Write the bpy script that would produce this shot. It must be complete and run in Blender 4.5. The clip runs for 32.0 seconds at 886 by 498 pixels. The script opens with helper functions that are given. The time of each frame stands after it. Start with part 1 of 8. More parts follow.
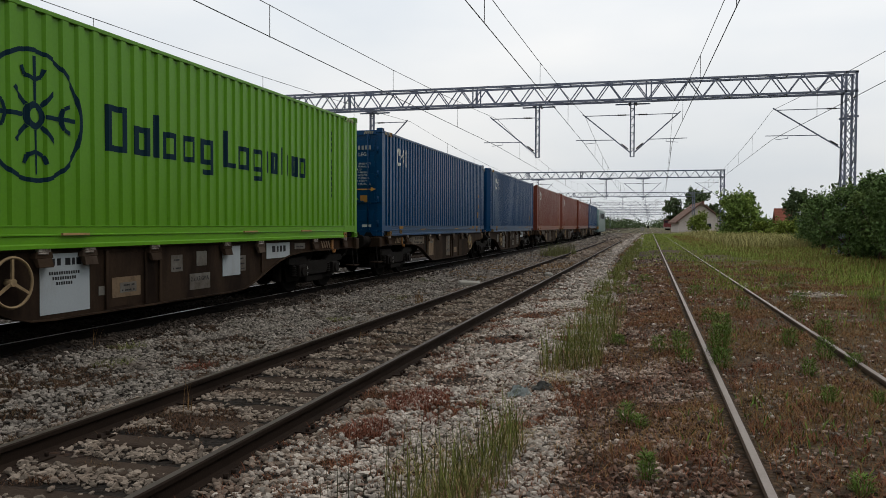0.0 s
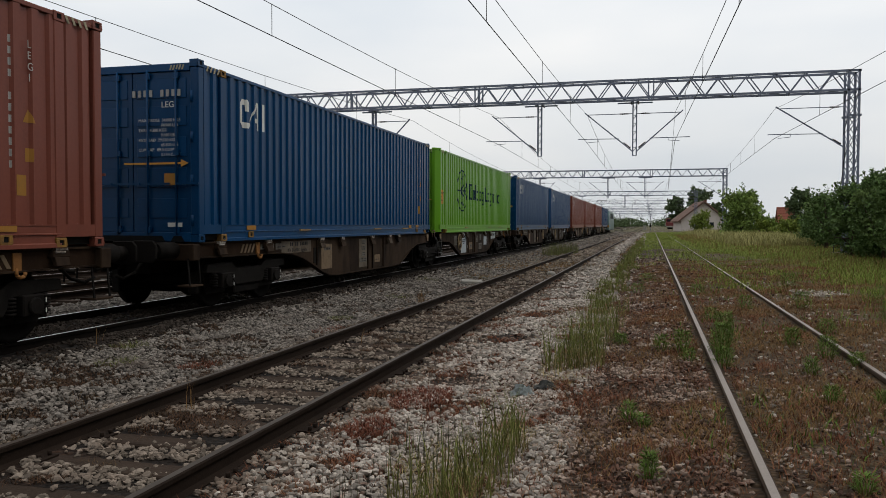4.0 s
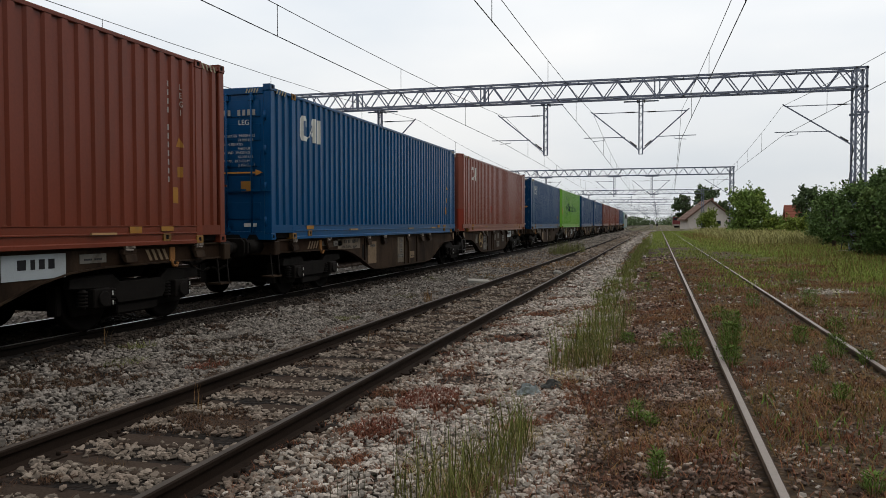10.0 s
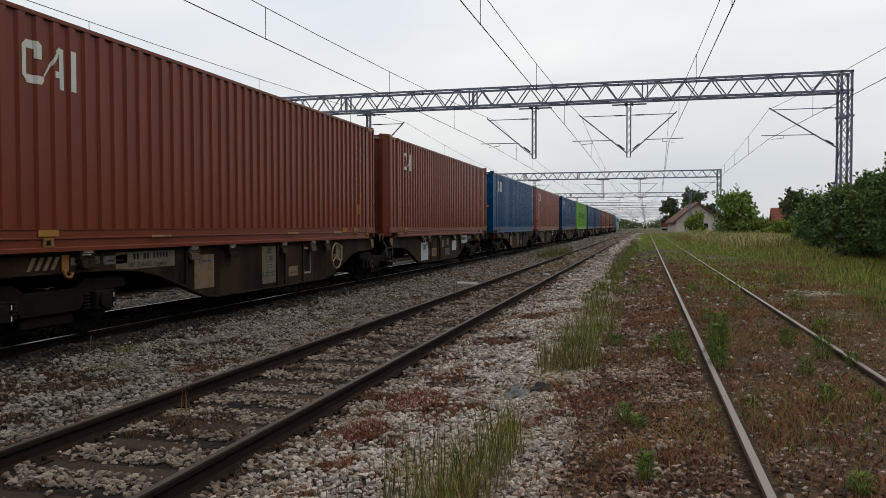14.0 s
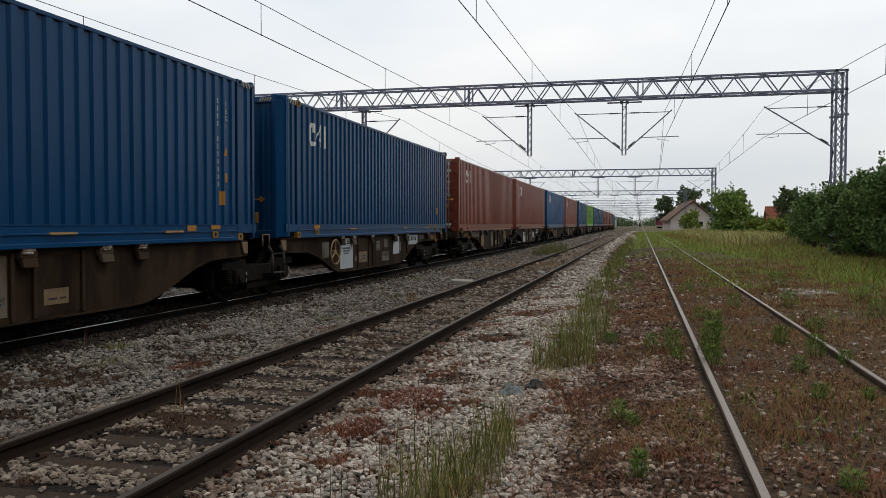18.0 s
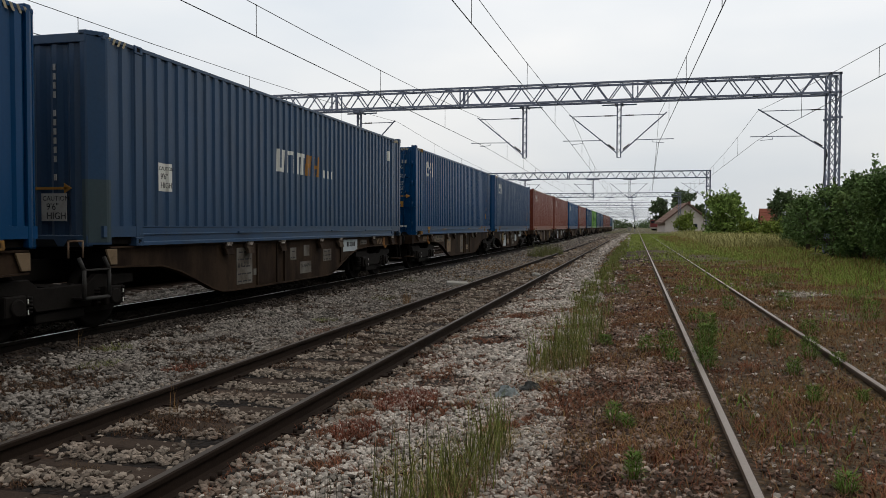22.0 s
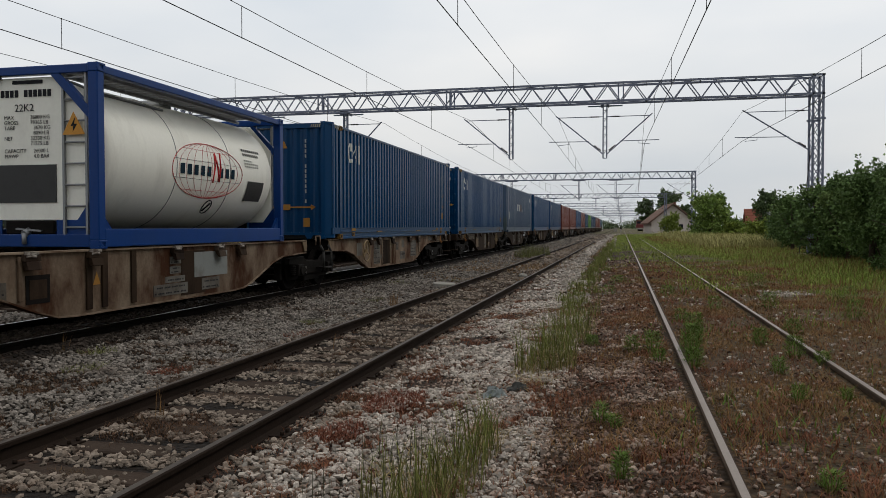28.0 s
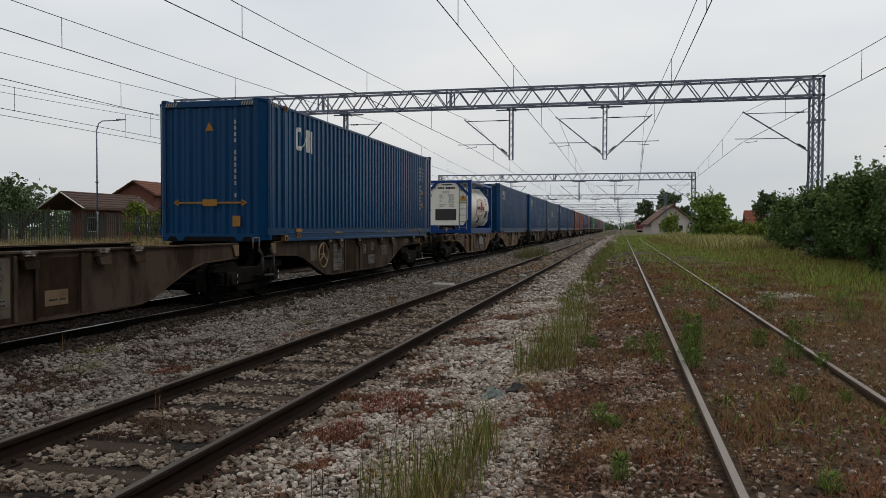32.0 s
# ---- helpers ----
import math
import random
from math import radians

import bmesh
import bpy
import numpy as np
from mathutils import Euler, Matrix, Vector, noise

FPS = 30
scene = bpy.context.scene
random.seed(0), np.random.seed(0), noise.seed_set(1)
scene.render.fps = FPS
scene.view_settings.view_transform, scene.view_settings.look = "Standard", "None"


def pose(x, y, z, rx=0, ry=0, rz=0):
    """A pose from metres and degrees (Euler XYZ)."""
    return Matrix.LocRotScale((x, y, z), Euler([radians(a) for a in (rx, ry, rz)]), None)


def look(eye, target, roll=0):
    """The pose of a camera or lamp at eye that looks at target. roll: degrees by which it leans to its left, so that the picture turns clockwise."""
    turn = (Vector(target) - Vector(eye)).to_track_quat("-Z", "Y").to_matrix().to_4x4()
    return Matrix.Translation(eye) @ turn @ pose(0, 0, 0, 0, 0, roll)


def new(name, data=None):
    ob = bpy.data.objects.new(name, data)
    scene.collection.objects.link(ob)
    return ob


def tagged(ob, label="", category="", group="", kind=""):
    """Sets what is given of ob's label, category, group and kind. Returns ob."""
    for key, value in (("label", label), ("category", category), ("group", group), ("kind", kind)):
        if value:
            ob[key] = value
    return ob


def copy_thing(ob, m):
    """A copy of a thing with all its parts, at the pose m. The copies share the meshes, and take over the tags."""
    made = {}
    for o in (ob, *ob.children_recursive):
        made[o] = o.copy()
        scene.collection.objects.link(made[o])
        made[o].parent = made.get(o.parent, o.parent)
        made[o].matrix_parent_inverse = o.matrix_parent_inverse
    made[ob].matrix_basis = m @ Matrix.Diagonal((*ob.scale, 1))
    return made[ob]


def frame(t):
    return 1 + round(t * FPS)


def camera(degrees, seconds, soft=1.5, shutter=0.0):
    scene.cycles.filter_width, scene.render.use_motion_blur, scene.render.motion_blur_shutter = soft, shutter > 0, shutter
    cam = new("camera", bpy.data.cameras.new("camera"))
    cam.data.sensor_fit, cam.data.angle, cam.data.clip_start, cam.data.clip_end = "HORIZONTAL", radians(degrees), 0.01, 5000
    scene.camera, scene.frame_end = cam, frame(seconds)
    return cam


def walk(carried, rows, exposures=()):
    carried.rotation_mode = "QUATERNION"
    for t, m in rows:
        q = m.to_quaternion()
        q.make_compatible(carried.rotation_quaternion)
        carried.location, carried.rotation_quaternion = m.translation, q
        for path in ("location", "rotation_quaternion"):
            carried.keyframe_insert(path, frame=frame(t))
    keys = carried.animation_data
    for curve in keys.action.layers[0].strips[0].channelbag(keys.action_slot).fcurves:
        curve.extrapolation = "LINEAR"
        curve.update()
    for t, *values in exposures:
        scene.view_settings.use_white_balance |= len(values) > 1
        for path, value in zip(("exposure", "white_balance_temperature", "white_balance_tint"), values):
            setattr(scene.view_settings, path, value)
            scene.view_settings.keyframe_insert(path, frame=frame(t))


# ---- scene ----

# ---- camera: on a tripod-like stand beside the track, panning a little ----
EYE_Z = 1.431


def view(yaw, pitch, roll):
    """The camera's pose: degrees to the left of the track's line, up, and lean."""
    return pose(0, 0, EYE_Z, 90 + pitch, 0, yaw) @ pose(0, 0, 0, 0, 0, roll)


cam = camera(59.2, 32.0, soft=0.5)
walk(cam, [
    (0, view(14.807, -1.751, 0.198)),
    (0.5, view(14.845, -1.784, 0.183)),
    (1, view(14.903, -1.784, 0.168)),
    (1.5, view(14.515, -1.935, -0.014)),
    (2, view(14.599, -1.928, 0.056)),
    (2.5, view(14.663, -1.927, 0.142)),
    (3, view(14.734, -1.867, 0.160)),
    (3.5, view(14.862, -1.839, 0.174)),
    (5.5, view(15.316, -1.785, 0.153)),
    (6, view(15.449, -1.761, 0.195)),
    (6.5, view(15.366, -1.777, 0.131)),
    (7, view(15.405, -1.758, 0.124)),
    (7.5, view(15.670, -1.734, 0.048)),
    (8, view(15.514, -1.766, -0.024)),
    (8.5, view(15.538, -1.794, 0.069)),
    (9, view(15.593, -1.803, 0.019)),
    (9.5, view(15.553, -1.813, -0.042)),
    (10, view(15.431, -1.863, -0.083)),
    (10.5, view(15.530, -1.853, -0.020)),
    (11, view(15.349, -1.885, -0.111)),
    (11.5, view(15.268, -1.834, -0.108)),
    (12, view(14.955, -1.810, -0.011)),
    (12.5, view(14.969, -1.748, 0.011)),
    (13, view(14.773, -1.688, 0.007)),
    (13.5, view(14.692, -1.654, -0.081)),
    (14, view(14.610, -1.654, -0.119)),
    (14.5, view(14.748, -1.632, -0.089)),
    (16.5, view(14.385, -1.626, -0.035)),
    (17, view(14.276, -1.758, -0.015)),
    (17.5, view(14.293, -1.878, 0.018)),
    (18, view(14.250, -1.860, 0.091)),
    (18.5, view(14.135, -1.767, 0.035)),
    (19, view(13.961, -1.695, -0.007)),
    (19.5, view(13.929, -1.697, -0.012)),
    (20, view(13.954, -1.743, 0.095)),
    (20.5, view(13.942, -1.725, 0.058)),
    (21, view(13.913, -1.676, 0.103)),
    (21.5, view(13.851, -1.702, 0.130)),
    (22, view(13.890, -1.717, 0.155)),
    (22.5, view(13.943, -1.756, 0.121)),
    (23, view(13.755, -1.691, 0.220)),
    (23.5, view(13.690, -1.690, 0.228)),
    (24, view(13.627, -1.676, 0.305)),
    (24.5, view(13.491, -1.568, 0.245)),
    (25, view(13.380, -1.417, 0.130)),
    (25.5, view(13.307, -1.386, 0.152)),
    (27.5, view(13.180, -1.587, -0.029)),
    (28, view(12.938, -1.623, -0.038)),
    (28.5, view(13.042, -1.588, 0.101)),
    (29, view(13.047, -1.536, 0.085)),
    (29.5, view(12.946, -1.440, 0.184)),
    (30, view(12.899, -1.480, 0.119)),
    (30.5, view(12.947, -1.557, 0.150)),
    (31, view(12.946, -1.578, 0.154)),
    (31.5, view(12.930, -1.604, 0.102)),
    (32, view(12.909, -1.590, 0.147)),
], exposures=[(0.0, 0.03), (1.0, -0.08), (3.0, -0.06), (5.5, 0.08), (12.5, 0.10), (14.0, 0.0), (17.0, 0.0), (18.0, 0.08), (20.0, 0.08), (22.0, 0.02), (24.0, 0.0), (27.5, -0.08), (28.3, -0.12), (29.0, -0.25), (30.0, -0.25), (32.0, -0.18)])

# ---- world and light: a bright overcast sky ----
world = bpy.data.worlds.new("overcast_sky")
scene.world = world
world.use_nodes = True
wt = world.node_tree
wt.nodes.clear()


def sky_nodes():
    n, l = wt.nodes, wt.links
    out = n.new("ShaderNodeOutputWorld")
    bg = n.new("ShaderNodeBackground")
    sky = n.new("ShaderNodeTexSky")
    sky.sky_type, sky.sun_disc = "NISHITA", False
    sky.sun_elevation, sky.sun_rotation = radians(56), radians(64.9)
    sky.dust_density = 4.0
    co = n.new("ShaderNodeTexCoord")
    mp = n.new("ShaderNodeMapping")
    mp.inputs["Scale"].default_value = (1.6, 1.6, 5.0)
    nz = n.new("ShaderNodeTexNoise")
    nz.inputs["Scale"].default_value, nz.inputs["Detail"].default_value = 1.3, 5.0
    nz.inputs["Roughness"].default_value = 0.45
    ramp = n.new("ShaderNodeValToRGB")
    ramp.color_ramp.elements[0].position, ramp.color_ramp.elements[0].color = 0.3, (*CLOUD_DARK, 1)
    ramp.color_ramp.elements[1].position, ramp.color_ramp.elements[1].color = 0.7, (*CLOUD_LIGHT, 1)
    mix = n.new("ShaderNodeMix")
    mix.data_type = "RGBA"
    mix.inputs["Factor"].default_value = 0.9
    l.new(co.outputs["Generated"], mp.inputs["Vector"])
    l.new(mp.outputs["Vector"], nz.inputs["Vector"])
    l.new(nz.outputs["Fac"], ramp.inputs["Fac"])
    l.new(sky.outputs["Color"], mix.inputs["A"])
    l.new(ramp.outputs["Color"], mix.inputs["B"])
    sep = n.new("ShaderNodeSeparateXYZ")
    l.new(co.outputs["Generated"], sep.inputs[0])
    rise = n.new("ShaderNodeMapRange")
    rise.interpolation_type = "SMOOTHSTEP"
    for key, value in (("From Min", 0.0), ("From Max", 0.32), ("To Min", 0.88), ("To Max", 1.07)):
        rise.inputs[key].default_value = value
    l.new(sep.outputs["Z"], rise.inputs["Value"])
    shade = n.new("ShaderNodeVectorMath")
    shade.operation = "SCALE"
    l.new(mix.outputs["Result"], shade.inputs[0])
    l.new(rise.outputs["Result"], shade.inputs["Scale"])
    l.new(shade.outputs["Vector"], bg.inputs["Color"])
    bg.inputs["Strength"].default_value = SKY_STRENGTH
    l.new(bg.outputs["Background"], out.inputs["Surface"])


CLOUD_DARK, CLOUD_LIGHT, SKY_STRENGTH = (7.5, 8.0, 8.5), (9.9, 9.85, 9.7), 0.1
sky_nodes()

sun = new("sun", bpy.data.lights.new("sun", "SUN"))
sun.data.energy, sun.data.angle, sun.data.color = 0.72, radians(28), (1.0, 0.96, 0.9)
sun.matrix_world = look((33, 30.5, 54), (0, 15, 0))


# ---- mesh building ----
class Geo:
    """Collects vertices and faces for one mesh."""

    def __init__(self):
        self.v, self.f, self.s = [], [], []

    def quad(self, a, b, c, d, smooth=False):
        i = len(self.v)
        self.v += [a, b, c, d]
        self.f.append((i, i + 1, i + 2, i + 3))
        self.s.append(smooth)
        return self

    def box(self, x0, x1, y0, y1, z0, z1):
        i = len(self.v)
        self.v += [(x0, y0, z0), (x1, y0, z0), (x1, y1, z0), (x0, y1, z0), (x0, y0, z1), (x1, y0, z1), (x1, y1, z1), (x0, y1, z1)]
        for q in ((3, 2, 1, 0), (4, 5, 6, 7), (0, 1, 5, 4), (1, 2, 6, 5), (2, 3, 7, 6), (3, 0, 4, 7)):
            self.f.append(tuple(i + k for k in q))
            self.s.append(False)
        return self

    def cbox(self, cx, cy, cz, sx, sy, sz):
        return self.box(cx - sx / 2, cx + sx / 2, cy - sy / 2, cy + sy / 2, cz - sz / 2, cz + sz / 2)

    def bar(self, p, q, w, h=None, up=(0, 0, 1)):
        """A square bar from p to q."""
        h = w if h is None else h
        p, q = Vector(p), Vector(q)
        d = (q - p).normalized()
        u = Vector(up)
        if abs(d.dot(u)) > 0.98:
            u = Vector((1, 0, 0))
        r = d.cross(u).normalized() * (w / 2)
        t = r.cross(d).normalized() * (h / 2)
        i = len(self.v)
        for e in (p, q):
            self.v += [tuple(e - r - t), tuple(e + r - t), tuple(e + r + t), tuple(e - r + t)]
        for k in ((3, 2, 1, 0), (4, 5, 6, 7), (0, 1, 5, 4), (1, 2, 6, 5), (2, 3, 7, 6), (3, 0, 4, 7)):
            self.f.append(tuple(i + a for a in k))
            self.s.append(False)
        return self

    def cyl(self, p, q, r, n=10, r2=None, caps=True):
        r2 = r if r2 is None else r2
        p, q = Vector(p), Vector(q)
        d = (q - p).normalized()
        u = Vector((0, 0, 1)) if abs(d.z) < 0.9 else Vector((1, 0, 0))
        a = d.cross(u).normalized()
        b = a.cross(d).normalized()
        i = len(self.v)
        for e, rr in ((p, r), (q, r2)):
            for k in range(n):
                g = 2 * math.pi * k / n
                self.v.append(tuple(e + a * (rr * math.cos(g)) + b * (rr * math.sin(g))))
        for k in range(n):
            k2 = (k + 1) % n
            self.f.append((i + k2, i + k, i + n + k, i + n + k2))
            self.s.append(True)
        if caps:
            self.f.append(tuple(i + k for k in range(n)))
            self.f.append(tuple(i + n + k for k in reversed(range(n))))
            self.s += [False, False]
        return self

    def tube(self, pts, r, n=6):
        for a, b in zip(pts, pts[1:]):
            self.cyl(a, b, r, n, caps=True)
        return self

    def prism(self, pts, axis, a, b):
        """A polygon drawn in the two other axes, pushed from a to b along axis (0, 1 or 2)."""
        i, n = len(self.v), len(pts)
        for e in (a, b):
            for p in pts:
                c = list(p)
                c.insert(axis, e)
                self.v.append(tuple(c))
        self.f.append(tuple(i + k for k in reversed(range(n))))
        self.f.append(tuple(i + n + k for k in range(n)))
        self.s += [False, False]
        for k in range(n):
            k2 = (k + 1) % n
            self.f.append((i + k, i + k2, i + n + k2, i + n + k))
            self.s.append(False)
        return self

    def lathe(self, prof, n=24, axis=1, centre=(0, 0, 0)):
        """Turns a profile of (along, radius) about an axis through centre."""
        i = len(self.v)
        for al, r in prof:
            for k in range(n):
                g = 2 * math.pi * k / n
                c = [r * math.cos(g), r * math.sin(g)]
                c.insert(axis, al)
                self.v.append(tuple(c[j] + centre[j] for j in range(3)))
        for m in range(len(prof) - 1):
            for k in range(n):
                k2 = (k + 1) % n
                self.f.append((i + m * n + k, i + m * n + k2, i + (m + 1) * n + k2, i + (m + 1) * n + k))
                self.s.append(True)
        return self

    def mesh(self, name, bevel=0.0):
        me = bpy.data.meshes.new(name)
        me.from_pydata(self.v, [], self.f)
        me.polygons.foreach_set("use_smooth", self.s)
        bm = bmesh.new()
        bm.from_mesh(me)
        if bevel:
            bmesh.ops.remove_doubles(bm, verts=bm.verts, dist=1e-5)
            edges = [e for e in bm.edges if len(e.link_faces) == 2 and e.calc_face_angle(0) > 0.9]
            bmesh.ops.bevel(bm, geom=edges, offset=bevel, segments=1, affect="EDGES", clamp_overlap=True)
        bmesh.ops.recalc_face_normals(bm, faces=bm.faces)
        bm.to_mesh(me)
        bm.free()
        me.update()
        return me


def part(name, geo, material, parent, label="", bevel=0.0):
    """One mesh object under a thing or under a part."""
    me = geo.mesh(name, bevel) if isinstance(geo, Geo) else geo
    if not me.materials:
        me.materials.append(material)
    ob = new(name, me)
    ob.parent = parent
    return tagged(ob, label)


def thing(name, label, category, group="", kind="", m=None):
    """An Empty that carries a thing's parts."""
    ob = tagged(new(name), label, category, group, kind)
    ob.empty_display_size = 0.2
    if m is not None:
        ob.matrix_basis = m
    return ob


def solid(name, geo, material, label, category, group="", kind="", bevel=0.0, m=None):
    """A thing of one mesh."""
    me = geo.mesh(name, bevel) if isinstance(geo, Geo) else geo
    if not me.materials:
        me.materials.append(material)
    ob = tagged(new(name, me), label, category, group, kind)
    if m is not None:
        ob.matrix_basis = m
    return ob


def cloud(name, verts, faces, material):
    """A mesh of many small pieces from numpy arrays; all faces have as many corners."""
    me = bpy.data.meshes.new(name)
    n, k = faces.shape
    me.vertices.add(len(verts))
    me.vertices.foreach_set("co", verts.astype(np.float32).ravel())
    me.loops.add(n * k)
    me.loops.foreach_set("vertex_index", faces.astype(np.int32).ravel())
    me.polygons.add(n)
    me.polygons.foreach_set("loop_start", np.arange(0, n * k, k, dtype=np.int32))
    me.polygons.foreach_set("use_smooth", [False] * n)
    me.update(calc_edges=True)
    me.materials.append(material)
    return me


# ---- materials ----
def material(name, colour, rough=0.7, metal=0.0, vary=0.25, scale=4.0, stretch=(1, 1, 1), second=None, amount=0.35, grain=60.0,
             bump=0.15, island=False, each=0.0, threshold=(0.5, 0.72), spec=0.12, transmit=0.0):
    """A surface with a base colour, patches of a second colour (stains, rust, wear), fine grain and relief."""
    m = bpy.data.materials.new(name)
    m.use_nodes = True
    n, l = m.node_tree.nodes, m.node_tree.links
    bsdf = n["Principled BSDF"]
    co = n.new("ShaderNodeTexCoord")
    mp = n.new("ShaderNodeMapping")
    mp.inputs["Scale"].default_value = stretch
    l.new(co.outputs["Object"], mp.inputs["Vector"])
    big = n.new("ShaderNodeTexNoise")
    big.inputs["Scale"].default_value, big.inputs["Detail"].default_value, big.inputs["Roughness"].default_value = scale, 6.0, 0.62
    fine = n.new("ShaderNodeTexNoise")
    fine.inputs["Scale"].default_value, fine.inputs["Detail"].default_value = grain, 3.0
    info = n.new("ShaderNodeObjectInfo")
    shift = n.new("ShaderNodeVectorMath")
    shift.operation = "MULTIPLY_ADD"
    shift.inputs[1].default_value = (37.0, 53.0, 29.0)
    l.new(info.outputs["Random"], shift.inputs[0])
    l.new(mp.outputs["Vector"], shift.inputs[2])
    l.new(shift.outputs["Vector"], big.inputs["Vector"])
    l.new(co.outputs["Object"], fine.inputs["Vector"])
    ramp = n.new("ShaderNodeValToRGB")
    ramp.color_ramp.elements[0].position, ramp.color_ramp.elements[1].position = threshold
    l.new(big.outputs["Fac"], ramp.inputs["Fac"])
    mix = n.new("ShaderNodeMix")
    mix.data_type = "RGBA"
    mix.inputs["A"].default_value = (*colour, 1)
    mix.inputs["B"].default_value = (*(second or tuple(c * 0.55 for c in colour)), 1)
    scl = n.new("ShaderNodeMath")
    scl.operation = "MULTIPLY"
    scl.inputs[1].default_value = amount
    l.new(ramp.outputs["Color"], scl.inputs[0])
    l.new(scl.outputs["Value"], mix.inputs["Factor"])
    hsv = n.new("ShaderNodeHueSaturation")
    l.new(mix.outputs["Result"], hsv.inputs["Color"])
    val = n.new("ShaderNodeMath")
    val.operation = "MULTIPLY_ADD"
    val.inputs[1].default_value, val.inputs[2].default_value = vary * 2, 1 - vary
    l.new(fine.outputs["Fac"], val.inputs[0])
    last = val.outputs["Value"]
    if each or island:
        src = n.new("ShaderNodeNewGeometry").outputs["Random Per Island"] if island else info.outputs["Random"]
        ad = n.new("ShaderNodeMath")
        ad.operation = "MULTIPLY_ADD"
        ad.inputs[1].default_value = 2 * each
        l.new(src, ad.inputs[0])
        sub = n.new("ShaderNodeMath")
        sub.operation = "SUBTRACT"
        sub.inputs[1].default_value = each
        l.new(last, ad.inputs[2])
        l.new(ad.outputs["Value"], sub.inputs[0])
        last = sub.outputs["Value"]
    l.new(last, hsv.inputs["Value"])
    l.new(hsv.outputs["Color"], bsdf.inputs["Base Color"])
    bsdf.inputs["Roughness"].default_value = rough
    bsdf.inputs["Metallic"].default_value = metal
    bsdf.inputs["Specular IOR Level"].default_value = spec
    if transmit:
        bsdf.inputs["Subsurface Weight"].default_value = transmit
        bsdf.inputs["Subsurface Radius"].default_value = (0.02, 0.03, 0.01)
    if bump:
        bp = n.new("ShaderNodeBump")
        bp.inputs["Strength"].default_value, bp.inputs["Distance"].default_value = bump, 0.01
        l.new(fine.outputs["Fac"], bp.inputs["Height"])
        l.new(bp.outputs["Normal"], bsdf.inputs["Normal"])
    return m


def paint(name, colour, dirt=(0.05, 0.045, 0.04), amount=0.45, rough=0.30):
    """Weathered container paint with streaks that run down."""
    return material(name, colour, rough, 0.0, 0.12, 1.6, (1, 1.4, 0.35), dirt, amount, 25.0, 0.06, each=0.10, threshold=(0.42, 0.85), spec=0.16)


M_BLUE = paint("blue_container_paint", (0.0006, 0.0345, 0.102), (0.0012, 0.022, 0.060), 0.5)
M_BLUE2 = paint("bright_blue_container_paint", (0.0006, 0.049, 0.140), (0.0012, 0.032, 0.083), 0.5)
M_RED = paint("oxide_red_container_paint", (0.138, 0.033, 0.018), (0.075, 0.024, 0.015), 0.5)
M_SALMON = paint("faded_red_container_paint", (0.160, 0.048, 0.032), (0.100, 0.035, 0.024), 0.5)
M_PATCH = paint("bright_red_touch_up_paint", (0.215, 0.032, 0.016))
M_PRIMER = paint("grey_green_primer", (0.040, 0.060, 0.068), (0.05, 0.056, 0.056), 0.5)
M_GREEN = paint("green_container_paint", (0.094, 0.246, 0.013), (0.062, 0.155, 0.013), 0.3)
M_GREY = paint("grey_blue_container_paint", (0.024, 0.050, 0.096), (0.042, 0.052, 0.066), 0.65)
M_TANKBLUE = paint("tank_frame_blue_paint", (0.004, 0.033, 0.150), (0.010, 0.026, 0.07), 0.4)
M_TANK = material("white_tank_shell", (0.74, 0.725, 0.65), 0.4, 0, 0.05, 1.2, (1, 1.5, 0.4), (0.36, 0.33, 0.27), 0.4, 20, 0.03)
M_WHITE = material("white_marking_paint", (0.52, 0.52, 0.48), 0.6, 0, 0.1, 6, second=(0.45, 0.43, 0.4), amount=0.4, bump=0)
M_NAVY = material("dark_navy_marking_paint", (0.006, 0.022, 0.036), 0.6, 0, 0.1, 6, bump=0, spec=0.05)
M_BLACK = material("black_marking_paint", (0.012, 0.012, 0.014), 0.6, 0, 0.1, 6, bump=0)
M_YELLOW = material("yellow_marking_film", (0.29, 0.140, 0.028), 0.6, 0, 0.1, 8, second=(0.20, 0.12, 0.045), amount=0.6, bump=0)
M_ORANGE = material("orange_marking_paint", (0.50, 0.24, 0.05), 0.6, 0, 0.1, 8, bump=0)
M_OCHREMARK = material("faded_orange_mark_paint", (0.27, 0.130, 0.035), 0.65, 0, 0.15, 6, second=(0.11, 0.07, 0.04), amount=0.6, bump=0)
M_CASTYELLOW = material("ochre_casting_paint", (0.24, 0.125, 0.03), 0.6, 0, 0.15, 9, second=(0.07, 0.045, 0.025), amount=0.75, bump=0.1, threshold=(0.4, 0.65))
# near-black colour for the shade inside casting pockets and sill openings
M_HOLE = material("pocket_shade_black", (0.006, 0.006, 0.006), 0.9, 0, 0.1, 9, bump=0)
M_STRIPE = material("worn_cream_stripe", (0.300, 0.262, 0.180), 0.7, 0, 0.15, 9, second=(0.05, 0.04, 0.03), amount=0.7, bump=0)
M_CODE = material("faded_white_stencil", (0.300, 0.290, 0.270), 0.7, 0, 0.1, 9, second=(0.16, 0.14, 0.12), amount=0.6, bump=0)
M_REDMARK = material("red_marking_paint", (0.45, 0.03, 0.03), 0.6, 0, 0.1, 8, bump=0)
M_STEEL = material("galvanised_steel", (0.24, 0.245, 0.25), 0.5, 0.5, 0.15, 5, second=(0.2, 0.17, 0.14), amount=0.5)
M_DARKGLASS = material("dark_document_panel", (0.045, 0.045, 0.045), 0.3, 0, 0.1, 5)
